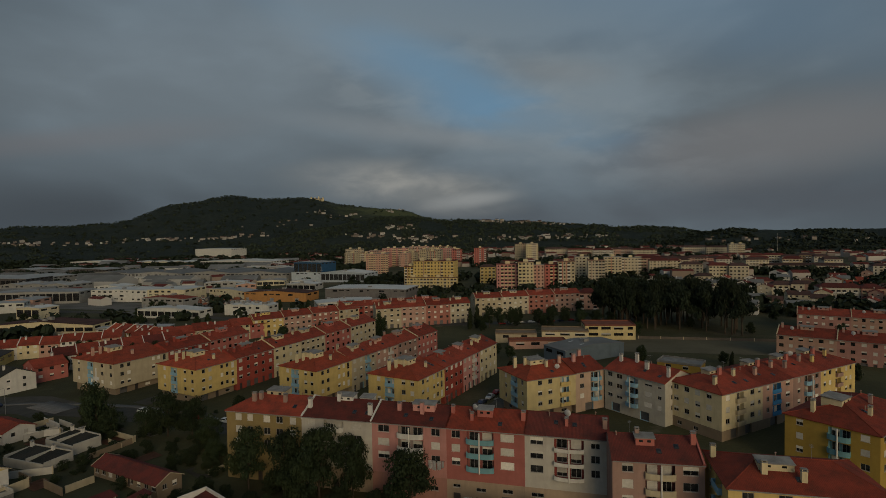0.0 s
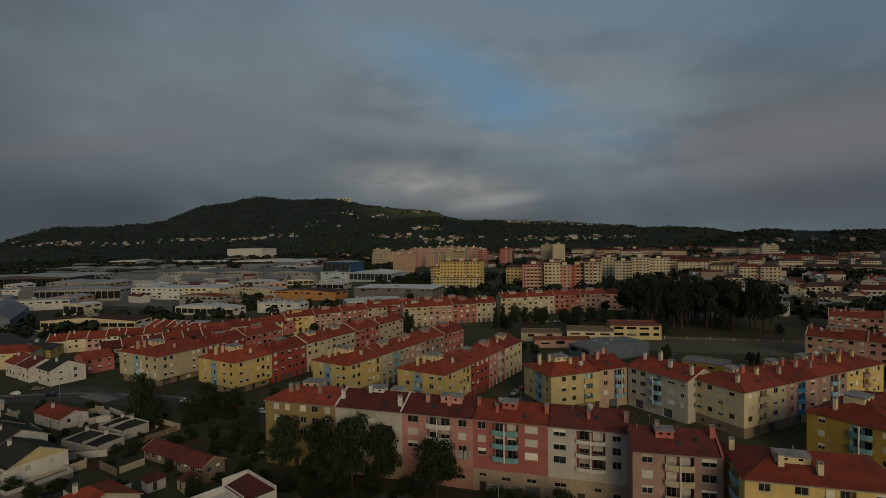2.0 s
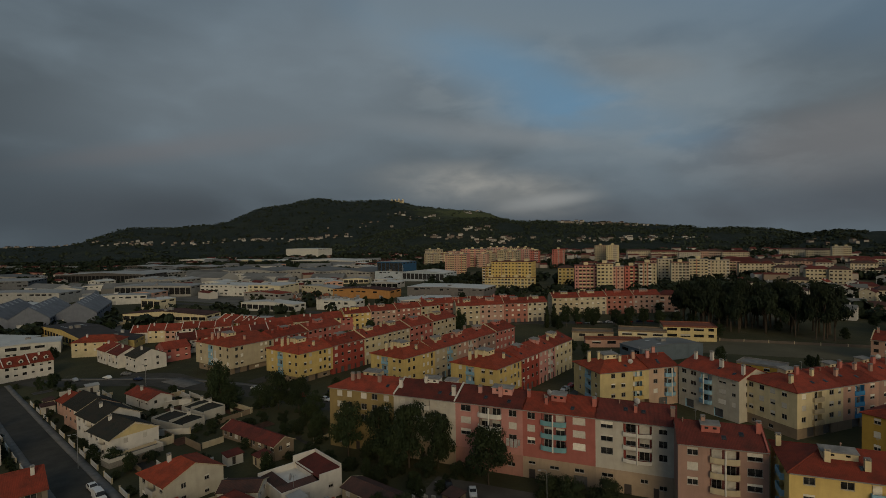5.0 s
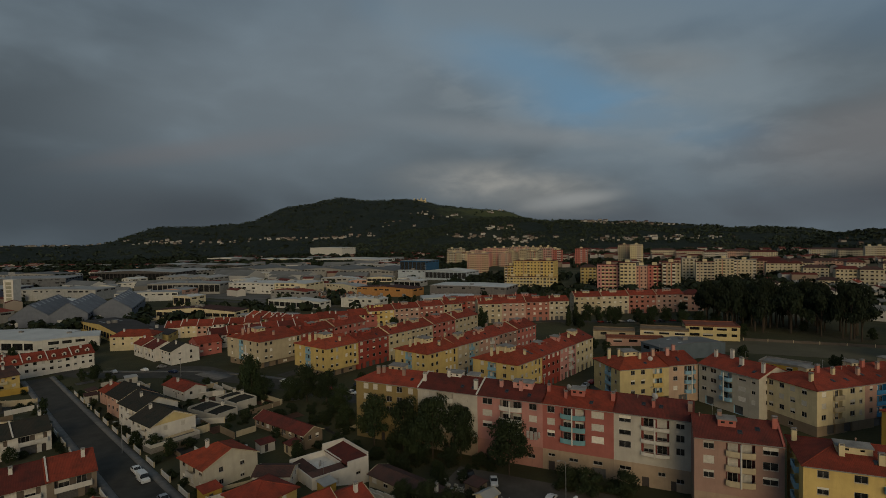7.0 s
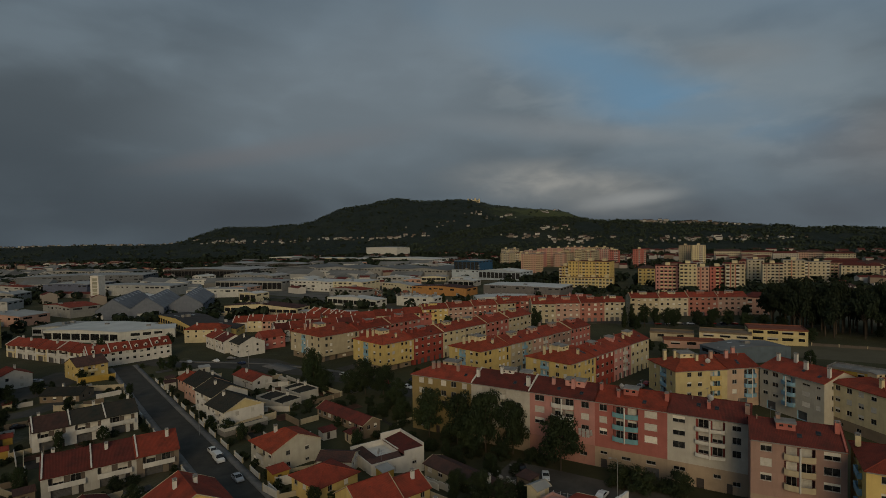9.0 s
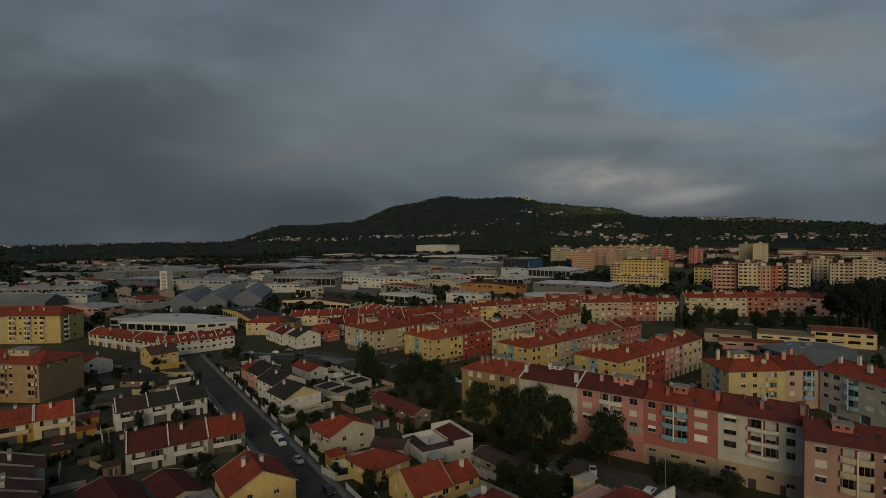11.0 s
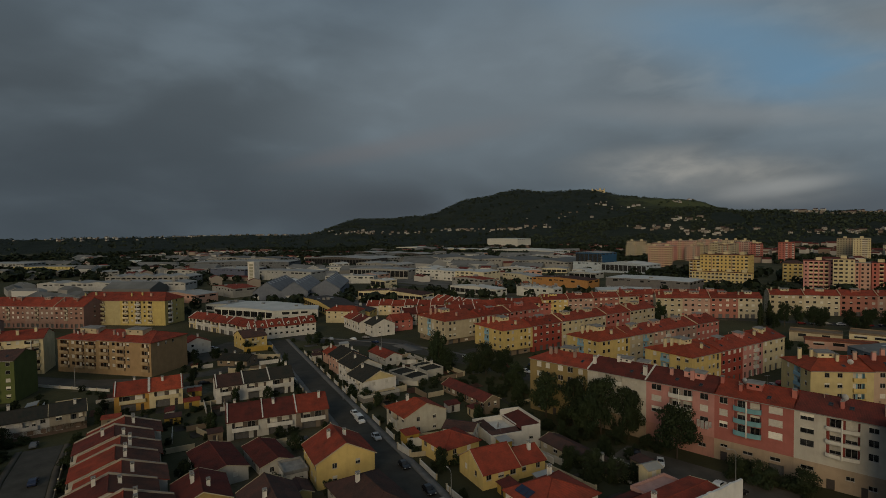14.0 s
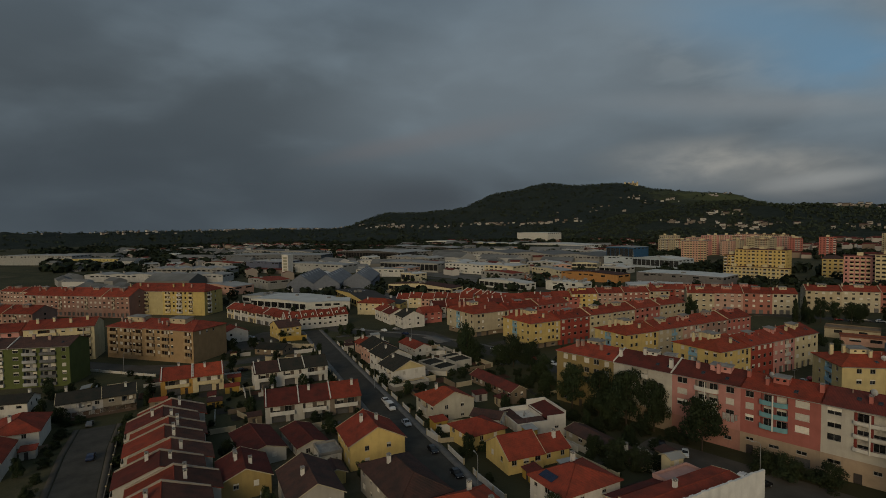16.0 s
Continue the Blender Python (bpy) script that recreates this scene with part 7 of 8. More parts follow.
# before the front terrace
for x, y, h, r in ((-48.0, 123.0, 14.6, 5.6), (-38.5, 119.5, 15.0, 6.6), (-30.0, 117.5, 16.8, 7.4), (-22.6, 118.0, 14.4, 5.6), (-33.5, 113.5, 11.0, 5.2), (-9.4, 111.0, 13.8, 6.8)):
    tree(x, y, h, r, clear=0.2, group="trees before the terrace")
for x, y, r, h in ((-42, 121.5, 3.0, 4.6), (-33, 114.0, 3.6, 5.0), (-25, 114.5, 3.4, 4.8), (-17, 114.0, 3.0, 4.2), (-35.5, 108.5, 3.4, 4.4), (-45, 115, 2.6, 3.0), (-27, 108, 2.4, 3.0), (-52, 119, 2.4, 3.2), (-58, 122, 2.8, 3.6), (-20, 106, 2.2, 2.6)):
    shrub(x, y, r, h)
for x, y, r, h in ((4.0, 106.5, 4.0, 5.6), (9.1, 104.5, 4.8, 6.0), (16.6, 104.0, 4.8, 6.0), (33, 92.5, 3.0, 5.0), (-14, 113.0, 2.2, 3.0), (-47, 108, 4.2, 5.5), (-19, 84.5, 3.6, 5.5), (-15.5, 88.5, 3.2, 5.0), (-24.5, 87, 3.8, 5.6), (-23, 79, 3.0, 4.6),
                   (-30, 90, 3.4, 4.6), (-29, 97, 3.6, 4.0), (-38, 103, 3.2, 4.0), (-52, 108, 3.0, 3.6), (-57, 113, 3.4, 4.4), (-14, 97.5, 2.4, 3.2)):
    shrub(x, y, r, h)
# by the street before the corner houses
for x, y, h, r in ((-105.0, 155.0, 15.0, 6.2), (-109.5, 160.5, 10.5, 4.4), (-99.0, 152.0, 8.0, 4.2), (-81.5, 150.5, 13.0, 6.0), (-73.5, 148.5, 11.5, 5.4), (-88.5, 151.5, 8.0, 4.4), (-66.5, 143.5, 8.0, 4.2), (-62.0, 136.0, 6.5, 3.6)):
    tree(x, y, h, r, clear=0.12, group="trees by the street")
wrn = random.Random(52)
for i in range(60):
    x, y = wrn.uniform(-112, -58), wrn.uniform(128, 170)
    if y < 163 - 0.42 * (x + 100) - 4 and free(x, y, 2.0) and y > 126 - 0.3 * (x + 100):
        shrub(x, y, wrn.uniform(1.2, 2.8), wrn.uniform(1.4, 3.6))
# dark belt of trees before the western works
for i in range(46):
    f = i / 45
    tree(-705 + 185 * f + wrn.uniform(-9, 9), 238 + 96 * f + wrn.uniform(-10, 10), wrn.uniform(5, 8.5), wrn.uniform(4, 7), clear=0.06, group="tree belt by the works", z=-4.4)
# the pine wood beside the sports ground
prng = random.Random(21)
for i in range(66):
    for _ in range(20):
        x, y = prng.uniform(84, 152), prng.uniform(252, 325)
        if y > 282 - 0.55 * (x - 110) and free(x, y, 2) and y < 345 - 0.5 * (x - 100):
            break
    else:
        continue
    tree(x, y, prng.uniform(21, 28), prng.uniform(6.4, 9.4), "pine", clear=prng.uniform(0.2, 0.42), group="pine wood")
for x, y, h, r, kind in ((11, 300, 12, 3.0, "cypress"), (15, 303, 13, 3.2, "cypress"), (22, 302, 13, 4.6, "broad"), (28, 305, 11, 4.4, "broad"), (35, 304, 11, 4.6, "broad"), (50, 306, 10, 4.6, "broad"), (58, 309, 10, 4.8, "broad"),
                         (66, 308, 10, 5, "broad"), (74, 304, 9, 5, "broad"), (82, 300, 9, 5, "broad"), (90, 298, 9, 5, "broad"), (40, 318, 9, 4.5, "broad"), (-40, 296, 12, 3.4, "broad"), (-37, 292, 10, 3.2, "broad"), (19, 232, 7, 3.4, "broad"), (25, 228, 6, 3.2, "broad"),
                         (101, 192, 9, 2.0, "cypress"), (-137, 300, 9, 4, "broad"), (-74, 276, 8, 3.5, "broad"), (-236, 432, 8, 5, "broad"), (-250, 445, 7, 5, "broad")):
    tree(x, y, h, r, kind)
# gardens: shrubs and small trees among the western houses
grng = random.Random(33)


def on_road(x, y):
    for line, w in ((main_line, 6.4), (west_line, 8.0), ([(-300, 50), (-255, 68), (-205, 80), (-188, 108), (-186, 144)], 6.0), ([(-240, 190), (-200, 178), (-150, 181), (-112, 173), (-60, 153), (-10, 143), (40, 131)], 6.0)):
        for (x0, y0), (x1, y1) in zip(line, line[1:]):
            dx_, dy_ = x1 - x0, y1 - y0
            t = max(0.0, min(1.0, ((x - x0) * dx_ + (y - y0) * dy_) / (dx_ * dx_ + dy_ * dy_)))
            if math.hypot(x - x0 - dx_ * t, y - y0 - dy_ * t) < w:
                return True
    return False


made = 0
for i in range(1400):
    x, y = grng.uniform(-215, -8), grng.uniform(8, 172)
    if made >= 260 or not free(x, y, 1.2) or on_road(x, y) or math.hypot(x - 4, y + 20) < 40:
        continue
    if -24 < x < 50 and 90 < y < 112:
        continue
    made += 1
    if grng.random() < 0.22:
        tree(x, y, grng.uniform(4, 7), grng.uniform(1.6, 2.8), clear=0.1, group="garden trees")
    else:
        r = grng.uniform(0.8, 2.4)
        shrub(x, y, r, r * grng.uniform(0.9, 1.5))
for i in range(760):
    x, y = grng.uniform(-330, 260), grng.uniform(170, 420)
    if not free(x, y, 2.5) or on_road(x, y) or (80 < x < 150 and 225 < y < 262) or (-400 < x < -280 and 200 < y < 330) or grng.random() > 0.25:
        continue
    tree(x, y, grng.uniform(5, 9), grng.uniform(2.4, 4.2), grng.choice(("broad", "broad", "broad", "cypress")), clear=0.1, group="town trees")


def clump_field(label, places, leaf, count=26):
    """Far trees, each a handful of leaf clumps, as one body of wood."""
    rng = random.Random(len(places))
    verts, faces = [], []
    for x, y, z, h, r in places:
        for _ in range(count):
            d = Vector((rng.gauss(0, 1), rng.gauss(0, 1), rng.gauss(0, 1))).normalized()
            p = Vector((x + d.x * r * 0.85, y + d.y * r * 0.85, z + h * 0.5 + d.z * h * 0.45))
            t = (d + Vector((rng.uniform(-0.7, 0.7), rng.uniform(-0.7, 0.7), rng.uniform(-0.2, 0.8)))).normalized()
            s = r * rng.uniform(0.3, 0.5)
            u = (Matrix.Rotation(rng.uniform(0, 6.28), 3, t) @ t.orthogonal().normalized()) * s
            v = t.cross(u)
            k = len(verts)
            verts += [p + u, p + v, p - u, p - v]
            faces.append((k, k + 1, k + 2, k + 3))
    me = bpy.data.meshes.new("far_woods")
    me.from_pydata(verts, [], faces)
    me.materials.append(leaf)
    return tagged(new("far_woods", me), label, "trees", kind="stuff")


frng = random.Random(77)
places = []
while len(places) < 3600:
    azd, r = frng.uniform(-46, 66), 400 + 1300 * frng.random() ** 0.9
    a = radians(azd)
    x, y = -math.sin(a) * r, math.cos(a) * r
    if noise.noise(Vector((x, y, 0)) * 0.006) < -0.05 or not free(x, y, 5) or (-520 < x < -120 and 380 < y < 760 and frng.random() < 0.75):
        continue
    h = frng.uniform(4, 9)
    places.append((x, y, g(x, y), h, h * frng.uniform(0.45, 0.8)))
while len(places) < 6400:
    azd, r = frng.uniform(8, 72), 850 + 800 * frng.random()
    a = radians(azd)
    x, y = -math.sin(a) * r, math.cos(a) * r
    if noise.noise(Vector((x, y * 2.0, 4)) * 0.004) < -0.1 or not free(x, y, 5):
        continue
    h = frng.uniform(6, 12)
    places.append((x, y, g(x, y), h, h * frng.uniform(0.6, 1.0)))
while len(places) < 6850:
    x, y = frng.uniform(150, 560), frng.uniform(290, 620)
    if x / y > 0.95 or not free(x, y, 3) or noise.noise(Vector((x, y, 2)) * 0.012) < 0.05:
        continue
    h = frng.uniform(4, 10)
    places.append((x, y, g(x, y), h, h * frng.uniform(0.45, 0.75)))
clump_field("scattered dark trees of the plain", places, LEAF["pine"])
for ridge, az0, az1, n, label in (("mountain", 0, 74, 2600, "forest on the distant mountain"), ("foothill", -27, 21, 4200, "woods of the foothill"), ("east", -52, -21, 1800, "woods of the eastern hills")):
    foot, crest = RIDGES[ridge][5:]
    places = []
    while len(places) < n:
        azd, f = frng.uniform(az0, az1), frng.random() ** 0.8
        if frng.random() < 0.12:
            f = frng.uniform(0.97, 1.0)
        p = hill(azd, foot + 60 + (crest - foot - 62) * f, ridge)
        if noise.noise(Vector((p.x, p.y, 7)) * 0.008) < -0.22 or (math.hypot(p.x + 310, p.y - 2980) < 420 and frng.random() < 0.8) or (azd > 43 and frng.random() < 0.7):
            continue
        h = frng.uniform(5, 11) * (1.0 if ridge == "mountain" else 0.8)
        places.append((p.x, p.y, p.z - 1, h, h * frng.uniform(0.6, 1.1)))
    clump_field(label, places, LEAF["far"], 9)

def far_houses(label, places, light=(0.62, 0.60, 0.55), dark=(0.45, 0.33, 0.22), roof=None):
    rng = random.Random(len(places))
    verts, faces, mats = [], [], []
    for x, y, z, L, W, H, a in places:
        c, s = math.cos(a), math.sin(a)
        k = len(verts)
        for u, v, w in ((0, 0, -2), (L, 0, -2), (L, W, -2), (0, W, -2), (0, 0, H), (L, 0, H), (L, W, H), (0, W, H), (0, W / 2, H + W * 0.2), (L, W / 2, H + W * 0.2)):
            verts.append((x + c * u - s * v, y + s * u + c * v, z + w))
        for f, m in (((0, 1, 5, 4), 0), ((1, 2, 6, 9, 5), 0), ((2, 3, 7, 6), 0), ((3, 0, 4, 8, 7), 0), ((4, 5, 9, 8), 1), ((6, 7, 8, 9), 1)):
            faces.append(tuple(k + i for i in f))
            mats.append(m)
    me = bpy.data.meshes.new("far_houses")
    me.from_pydata(verts, [], faces)
    m, t, b = nodes_of("far_plaster")
    geo = t.nodes.new("ShaderNodeNewGeometry")
    c = blend(t, span(t, geo.outputs["Random Per Island"], 0, 1, 0, 1), light, dark)
    t.links.new(c, b.inputs["Base Color"])
    b.inputs["Roughness"].default_value = 0.9
    me.materials.append(m)
    me.materials.append(roof or ROOF_RED)
    me.polygons.foreach_set("material_index", mats)
    return tagged(new("far_houses", me), label, "houses", kind="stuff")


places = []
while len(places) < 520:
    azd, r = frng.uniform(-46, 66), 560 + 1000 * frng.random() ** 0.7
    a = radians(azd)
    x, y = -math.sin(a) * r, math.cos(a) * r
    if noise.noise(Vector((x + 400, y, 3)) * 0.005) < 0.02 or not free(x, y, 9):
        continue
    places.append((x, y, g(x, y), frng.uniform(9, 26), frng.uniform(8, 13), frng.uniform(4, 9), frng.uniform(-0.6, 0.6)))
    FOOT.append((x, y, 0, 14, 10))
far_houses("scattered pale houses of the plain", places, (0.46, 0.43, 0.38), (0.20, 0.15, 0.11), ROOF_MAROON)
# sheds and works roofs on the western plain
places = []
while len(places) < 130:
    azd, r = frng.uniform(16, 72), 560 + 800 * frng.random() ** 0.8
    a = radians(azd)
    x, y = -math.sin(a) * r, math.cos(a) * r
    if noise.noise(Vector((x - 900, y, 9)) * 0.0045) < -0.05 or not free(x, y, 16) or not free(x + 25, y, 12):
        continue
    big_ = frng.random()
    z = g(x, y) if r < 1500 else hill(azd, r).z
    L = 12 + 60 * big_ * big_
    places.append((x, y, z, L, frng.uniform(10, 14 + 22 * big_), frng.uniform(4, 9), frng.choice((-0.25, 0.1, 0.4)) + frng.uniform(-0.05, 0.05)))
    FOOT.append((x, y, 0, L, 14))
far_houses("pale works sheds scattered over the plain", places, (0.42, 0.41, 0.38), (0.12, 0.115, 0.105), plain("far_sheet", (0.19, 0.19, 0.18), 0.8, scale=0.02, amount=0.6, vary=0))
places = []
for azd, el, wide, tall, n, ridge in ((40, -9, 1.6, 3, 16, "mountain"), (28.3, -6, 2.6, 2, 28, "mountain"), (23.5, -6.5, 1.6, 2, 18, "mountain"), (21, -1.5, 1.2, 2, 9, "mountain"), (13.9, 38, 1.2, 4, 9, "mountain"),
                                   (10.8, 33, 1.6, 3, 14, "mountain"), (51, -5.5, 6.5, 2.2, 150, "mountain"), (63, -12, 5, 3, 34, "mountain"), (35, -10, 4, 3, 22, "mountain"), (16, 20, 4, 8, 10, "mountain"), (6, 39, 1.4, 3, 8, "mountain"),
                                   (-4.3, 17.5, 1.2, 1.6, 22, "foothill"), (-8.4, 14.5, 1.9, 1.8, 34, "foothill"), (-11.5, 10.5, 1.2, 1.4, 10, "foothill"), (5.7, 8, 1.8, 4, 14, "foothill"), (9, -6, 3, 4, 20, "foothill"),
                                   (3, -14, 3, 5, 34, "foothill"), (-8, -14, 3.5, 4, 36, "foothill"), (-14, -13, 3, 4, 18, "foothill"), (-30, -22, 5, 4, 14, "east")):
    for k in range(n):
        p = on_hill(azd + wide * frng.gauss(0, 0.6), el + tall * frng.gauss(0, 0.6), ridge)
        m = frng.choice((0.7, 0.8, 1.0, 1.5))
        places.append((p.x, p.y, p.z + 1.5, frng.uniform(6, 12) * m, frng.uniform(6, 8) * m, frng.uniform(2.6, 4.6) * m, frng.uniform(-0.5, 0.5)))
far_houses("pale hillside houses among woods", places, (0.42, 0.395, 0.35), (0.14, 0.11, 0.085), ROOF_BROWN)
# pale palace on the mountain's crest
p = hill(13.8, 3330)
palace = thing("hilltop_palace", pose(p.x, p.y, p.z - 6, 0, 0, 14), "pale palace with towers on the wooded crest", "palace")
bm = bmesh.new()
wall_face(bm, -38, 0, 1, 0, 76, -10, 13, [(4 + 7 * k, 7 + 7 * k, 5, 9, 0.6) for k in range(10)])
wall_face(bm, 38, 0, 0, 1, 22, -10, 13, [])
wall_face(bm, 38, 22, -1, 0, 76, -10, 13, [])
wall_face(bm, -38, 22, 0, -1, 22, -10, 13, [])
part("wall", bm, [plaster(C_CREAM), plaster(C_TAN)], palace)
bm = bmesh.new()
shell(bm, [(-39, -1, 13.2), (39, -1, 13.2), (39, 23, 13.2), (-39, 23, 13.2), (-30, 11, 16), (30, 11, 16)], [[0, 1, 5, 4], [2, 3, 4, 5], [3, 0, 4], [1, 2, 5]], 0.4)
part("roof", bm, ROOF_BROWN, palace)
for u, v, w, h in ((-36, 3, 5.5, 21), (-14, 8, 4.5, 19), (8, 6, 5.5, 24), (33, 4, 5, 20)):
    bm = bmesh.new()
    tube(bm, (u, v, -10), (u, v, h), w, w * 0.95, 10)
    tube(bm, (u, v, h), (u, v, h + 4), w * 1.05, 0.4, 10)
    part("tower", bm, plaster(C_CREAM), palace)


# ---- cars ----
def car_meshes(kind):
    key = ("car", kind)
    if key not in MADE:
        if kind == "van":
            prof = [(-2.45, 0.35), (-2.45, 1.95), (-2.2, 2.1), (0.9, 2.1), (1.6, 1.25), (2.35, 1.05), (2.45, 0.75), (2.45, 0.35)]
            glass = [(0.95, 2.0), (1.58, 1.27), (0.7, 1.27), (0.7, 2.0)]
            half, wheel = 0.95, (-1.5, 1.55)
        else:
            prof = [(-2.05, 0.32), (-2.1, 0.72), (-2.0, 0.95), (-1.75, 1.0), (-1.25, 1.42), (0.15, 1.46), (0.95, 1.0), (1.9, 0.86), (2.1, 0.62), (2.1, 0.32)]
            glass = [(-1.5, 1.02), (-1.18, 1.36), (0.12, 1.39), (0.78, 1.02)]
            half, wheel = 0.86, (-1.3, 1.3)
        bm = bmesh.new()
        a = [bm.verts.new((px, -half * (0.86 if pz > 1.2 else 1.0), pz)) for px, pz in prof]
        b = [bm.verts.new((px, half * (0.86 if pz > 1.2 else 1.0), pz)) for px, pz in prof]
        bm.faces.new(a), bm.faces.new(b[::-1])
        for k in range(len(prof)):
            j = (k + 1) % len(prof)
            bm.faces.new((a[j], a[k], b[k], b[j]))
        bmesh.ops.recalc_face_normals(bm, faces=bm.faces[:])
        bmesh.ops.bevel(bm, geom=[e for e in bm.edges], offset=0.05, segments=1, affect="EDGES")
        body = bm
        gb = bmesh.new()
        for sgn in (-1, 1):
            v = [gb.verts.new((px, sgn * (half * (0.87 if pz > 1.2 else 0.985) + 0.012), pz)) for px, pz in glass]
            w = [gb.verts.new((px, sgn * (half * 0.8), pz)) for px, pz in glass]
            for k in range(4):
                gb.faces.new((v[k], v[(k + 1) % 4], w[(k + 1) % 4], w[k]))
            gb.faces.new(v if sgn < 0 else v[::-1])
        side = kept("side_windows", gb, GLASS)
        wb = bmesh.new()
        pts = ((0.18, 1.43, 0.93, 1.03),) if kind != "van" else ((0.93, 2.05, 1.58, 1.30),)
        for x0, z0, x1, z1 in pts:
            shell(wb, [(x0 + 0.03, -half * 0.76, z0 + 0.02), (x1 + 0.03, -half * 0.86, z1 + 0.03), (x1 + 0.03, half * 0.86, z1 + 0.03), (x0 + 0.03, half * 0.76, z0 + 0.02)], [[0, 1, 2, 3]], 0.02)
        screen = kept("windscreen", wb, GLASS)
        rb = bmesh.new()
        tube(rb, (0, -0.1, 0), (0, 0.1, 0), 0.32, 0.32, 12)
        MADE[key] = (body, side, screen, kept("wheel", rb, RUBBER), half, wheel)
        hb = bmesh.new()
        tube(hb, (0, -0.012, 0), (0, 0.012, 0), 0.2, 0.2, 10)
        MADE["hub"] = kept("rim", hb, METAL)
        lb = bmesh.new()
        box(lb, -0.03, -0.16, -0.07, 0.03, 0.16, 0.07)
        MADE["lamp"] = kept("headlight", lb, plain("lamp_glass", (0.5, 0.5, 0.48), 0.2))
    return MADE[key]


CAR_PAINT = {"white": (0.62, 0.62, 0.60), "silver": (0.32, 0.33, 0.34), "black": (0.012, 0.012, 0.014), "dark blue": (0.015, 0.022, 0.05), "red": (0.25, 0.02, 0.02), "grey": (0.11, 0.115, 0.12)}
BODIES = {}


def car(x, y, ang, colour="silver", kind="car", where="parked at the kerb", lift=0.07):
    body, side, screen, wheel, half, axles = car_meshes(kind)
    if (kind, colour) not in BODIES:
        BODIES[kind, colour] = kept("body", body.copy(), plain("car_paint", CAR_PAINT[colour], 0.25, scale=1.0, amount=0.1, bump=0, vary=0.0))
    t = thing("delivery_van" if kind == "van" else "car", pose(x, y, g(x, y) + lift, 0, 0, ang), f"{colour} {'delivery van' if kind == 'van' else 'hatchback car'} {where}", "van" if kind == "van" else "car", "parked cars")
    share("body", BODIES[kind, colour], t, Matrix.Identity(4))
    share("side_windows", side, t, Matrix.Identity(4))
    share("windscreen", screen, t, Matrix.Identity(4))
    for ax in axles:
        for sgn in (-1, 1):
            w = share("wheel", wheel, t, pose(ax, sgn * (half - 0.1), 0.32))
            if math.hypot(x, y + 20) < 150:
                share("rim", MADE["hub"], w, pose(0, sgn * 0.1, 0))
    for sgn in (-1, 1) if math.hypot(x, y + 20) < 200 else ():
        share("headlight", MADE["lamp"], t, pose(2.06 if kind != "van" else 2.42, sgn * half * 0.68, 0.66 if kind != "van" else 0.9))


car(-93.4, 89.0, -34, "white", "van")
car(-98.6, 93.0, -34, "white")
car(-81.0, 80.6, -34, "silver")
car(-64.2, 69.2, -34, "black")
car(-52.4, 61.2, -34, "black")
car(-137, 24.0, 148, "dark blue")
car(-163.5, 35.2, 148, "grey")
car(-12.6, 105.6, -80, "white", where="standing in the dirt yard")
car(0.5, 99.6, 70, "white", where="standing in the dirt yard")
car(4.6, 97.6, 60, "black", where="standing in the dirt yard")
car(16.5, 94.5, 20, "grey", where="standing in the dirt yard")
car(22.5, 93.0, 24, "silver", where="standing in the dirt yard")
car(-18.5, 108.0, -70, "black", where="standing in the dirt yard")
car(-175, 96.0, 60, "black", where="in a walled yard")
crng = random.Random(9)
for sx, sy, k, n in ((9.0, 156.0, 61, 9), (4.5, 160.0, 61, 8), (-32.0, 166.0, 60, 7), (-70.0, 170.0, 62, 8), (-106.0, 188.0, 63, 7)):
    for i in range(n):
        if crng.random() < 0.78:
            px, py = along(sx, sy, k, i * 5.6 + crng.uniform(-0.4, 0.4))
            if free(px, py, 1.2):
                car(px, py, k + crng.choice((0, 180)), crng.choice(list(CAR_PAINT)), where="parked between the rows")
for i in range(10):
    px, py = along(-112, 176.5, -21, i * 5.8)
    if free(px, py, 1.5) and crng.random() < 0.7:
        car(px, py, -21 + crng.choice((0, 180)), crng.choice(list(CAR_PAINT)), where="by the corner houses")
for i in range(13):
    for j in range(1):
        px, py = along(-250 + 3 * j, 428 - 12 * j, -16, i * 3.6)
        if crng.random() < 0.8:
            car(px, py, 74, crng.choice(("white", "silver", "grey", "red")), where="in the works car park", lift=0.16)
for i in range(9):
    px, py = along(30, 312, 8, i * 6.0)
    if free(px, py, 1.2):
        car(px, py, 8, crng.choice(list(CAR_PAINT)), where="on the far avenue", lift=0.12)


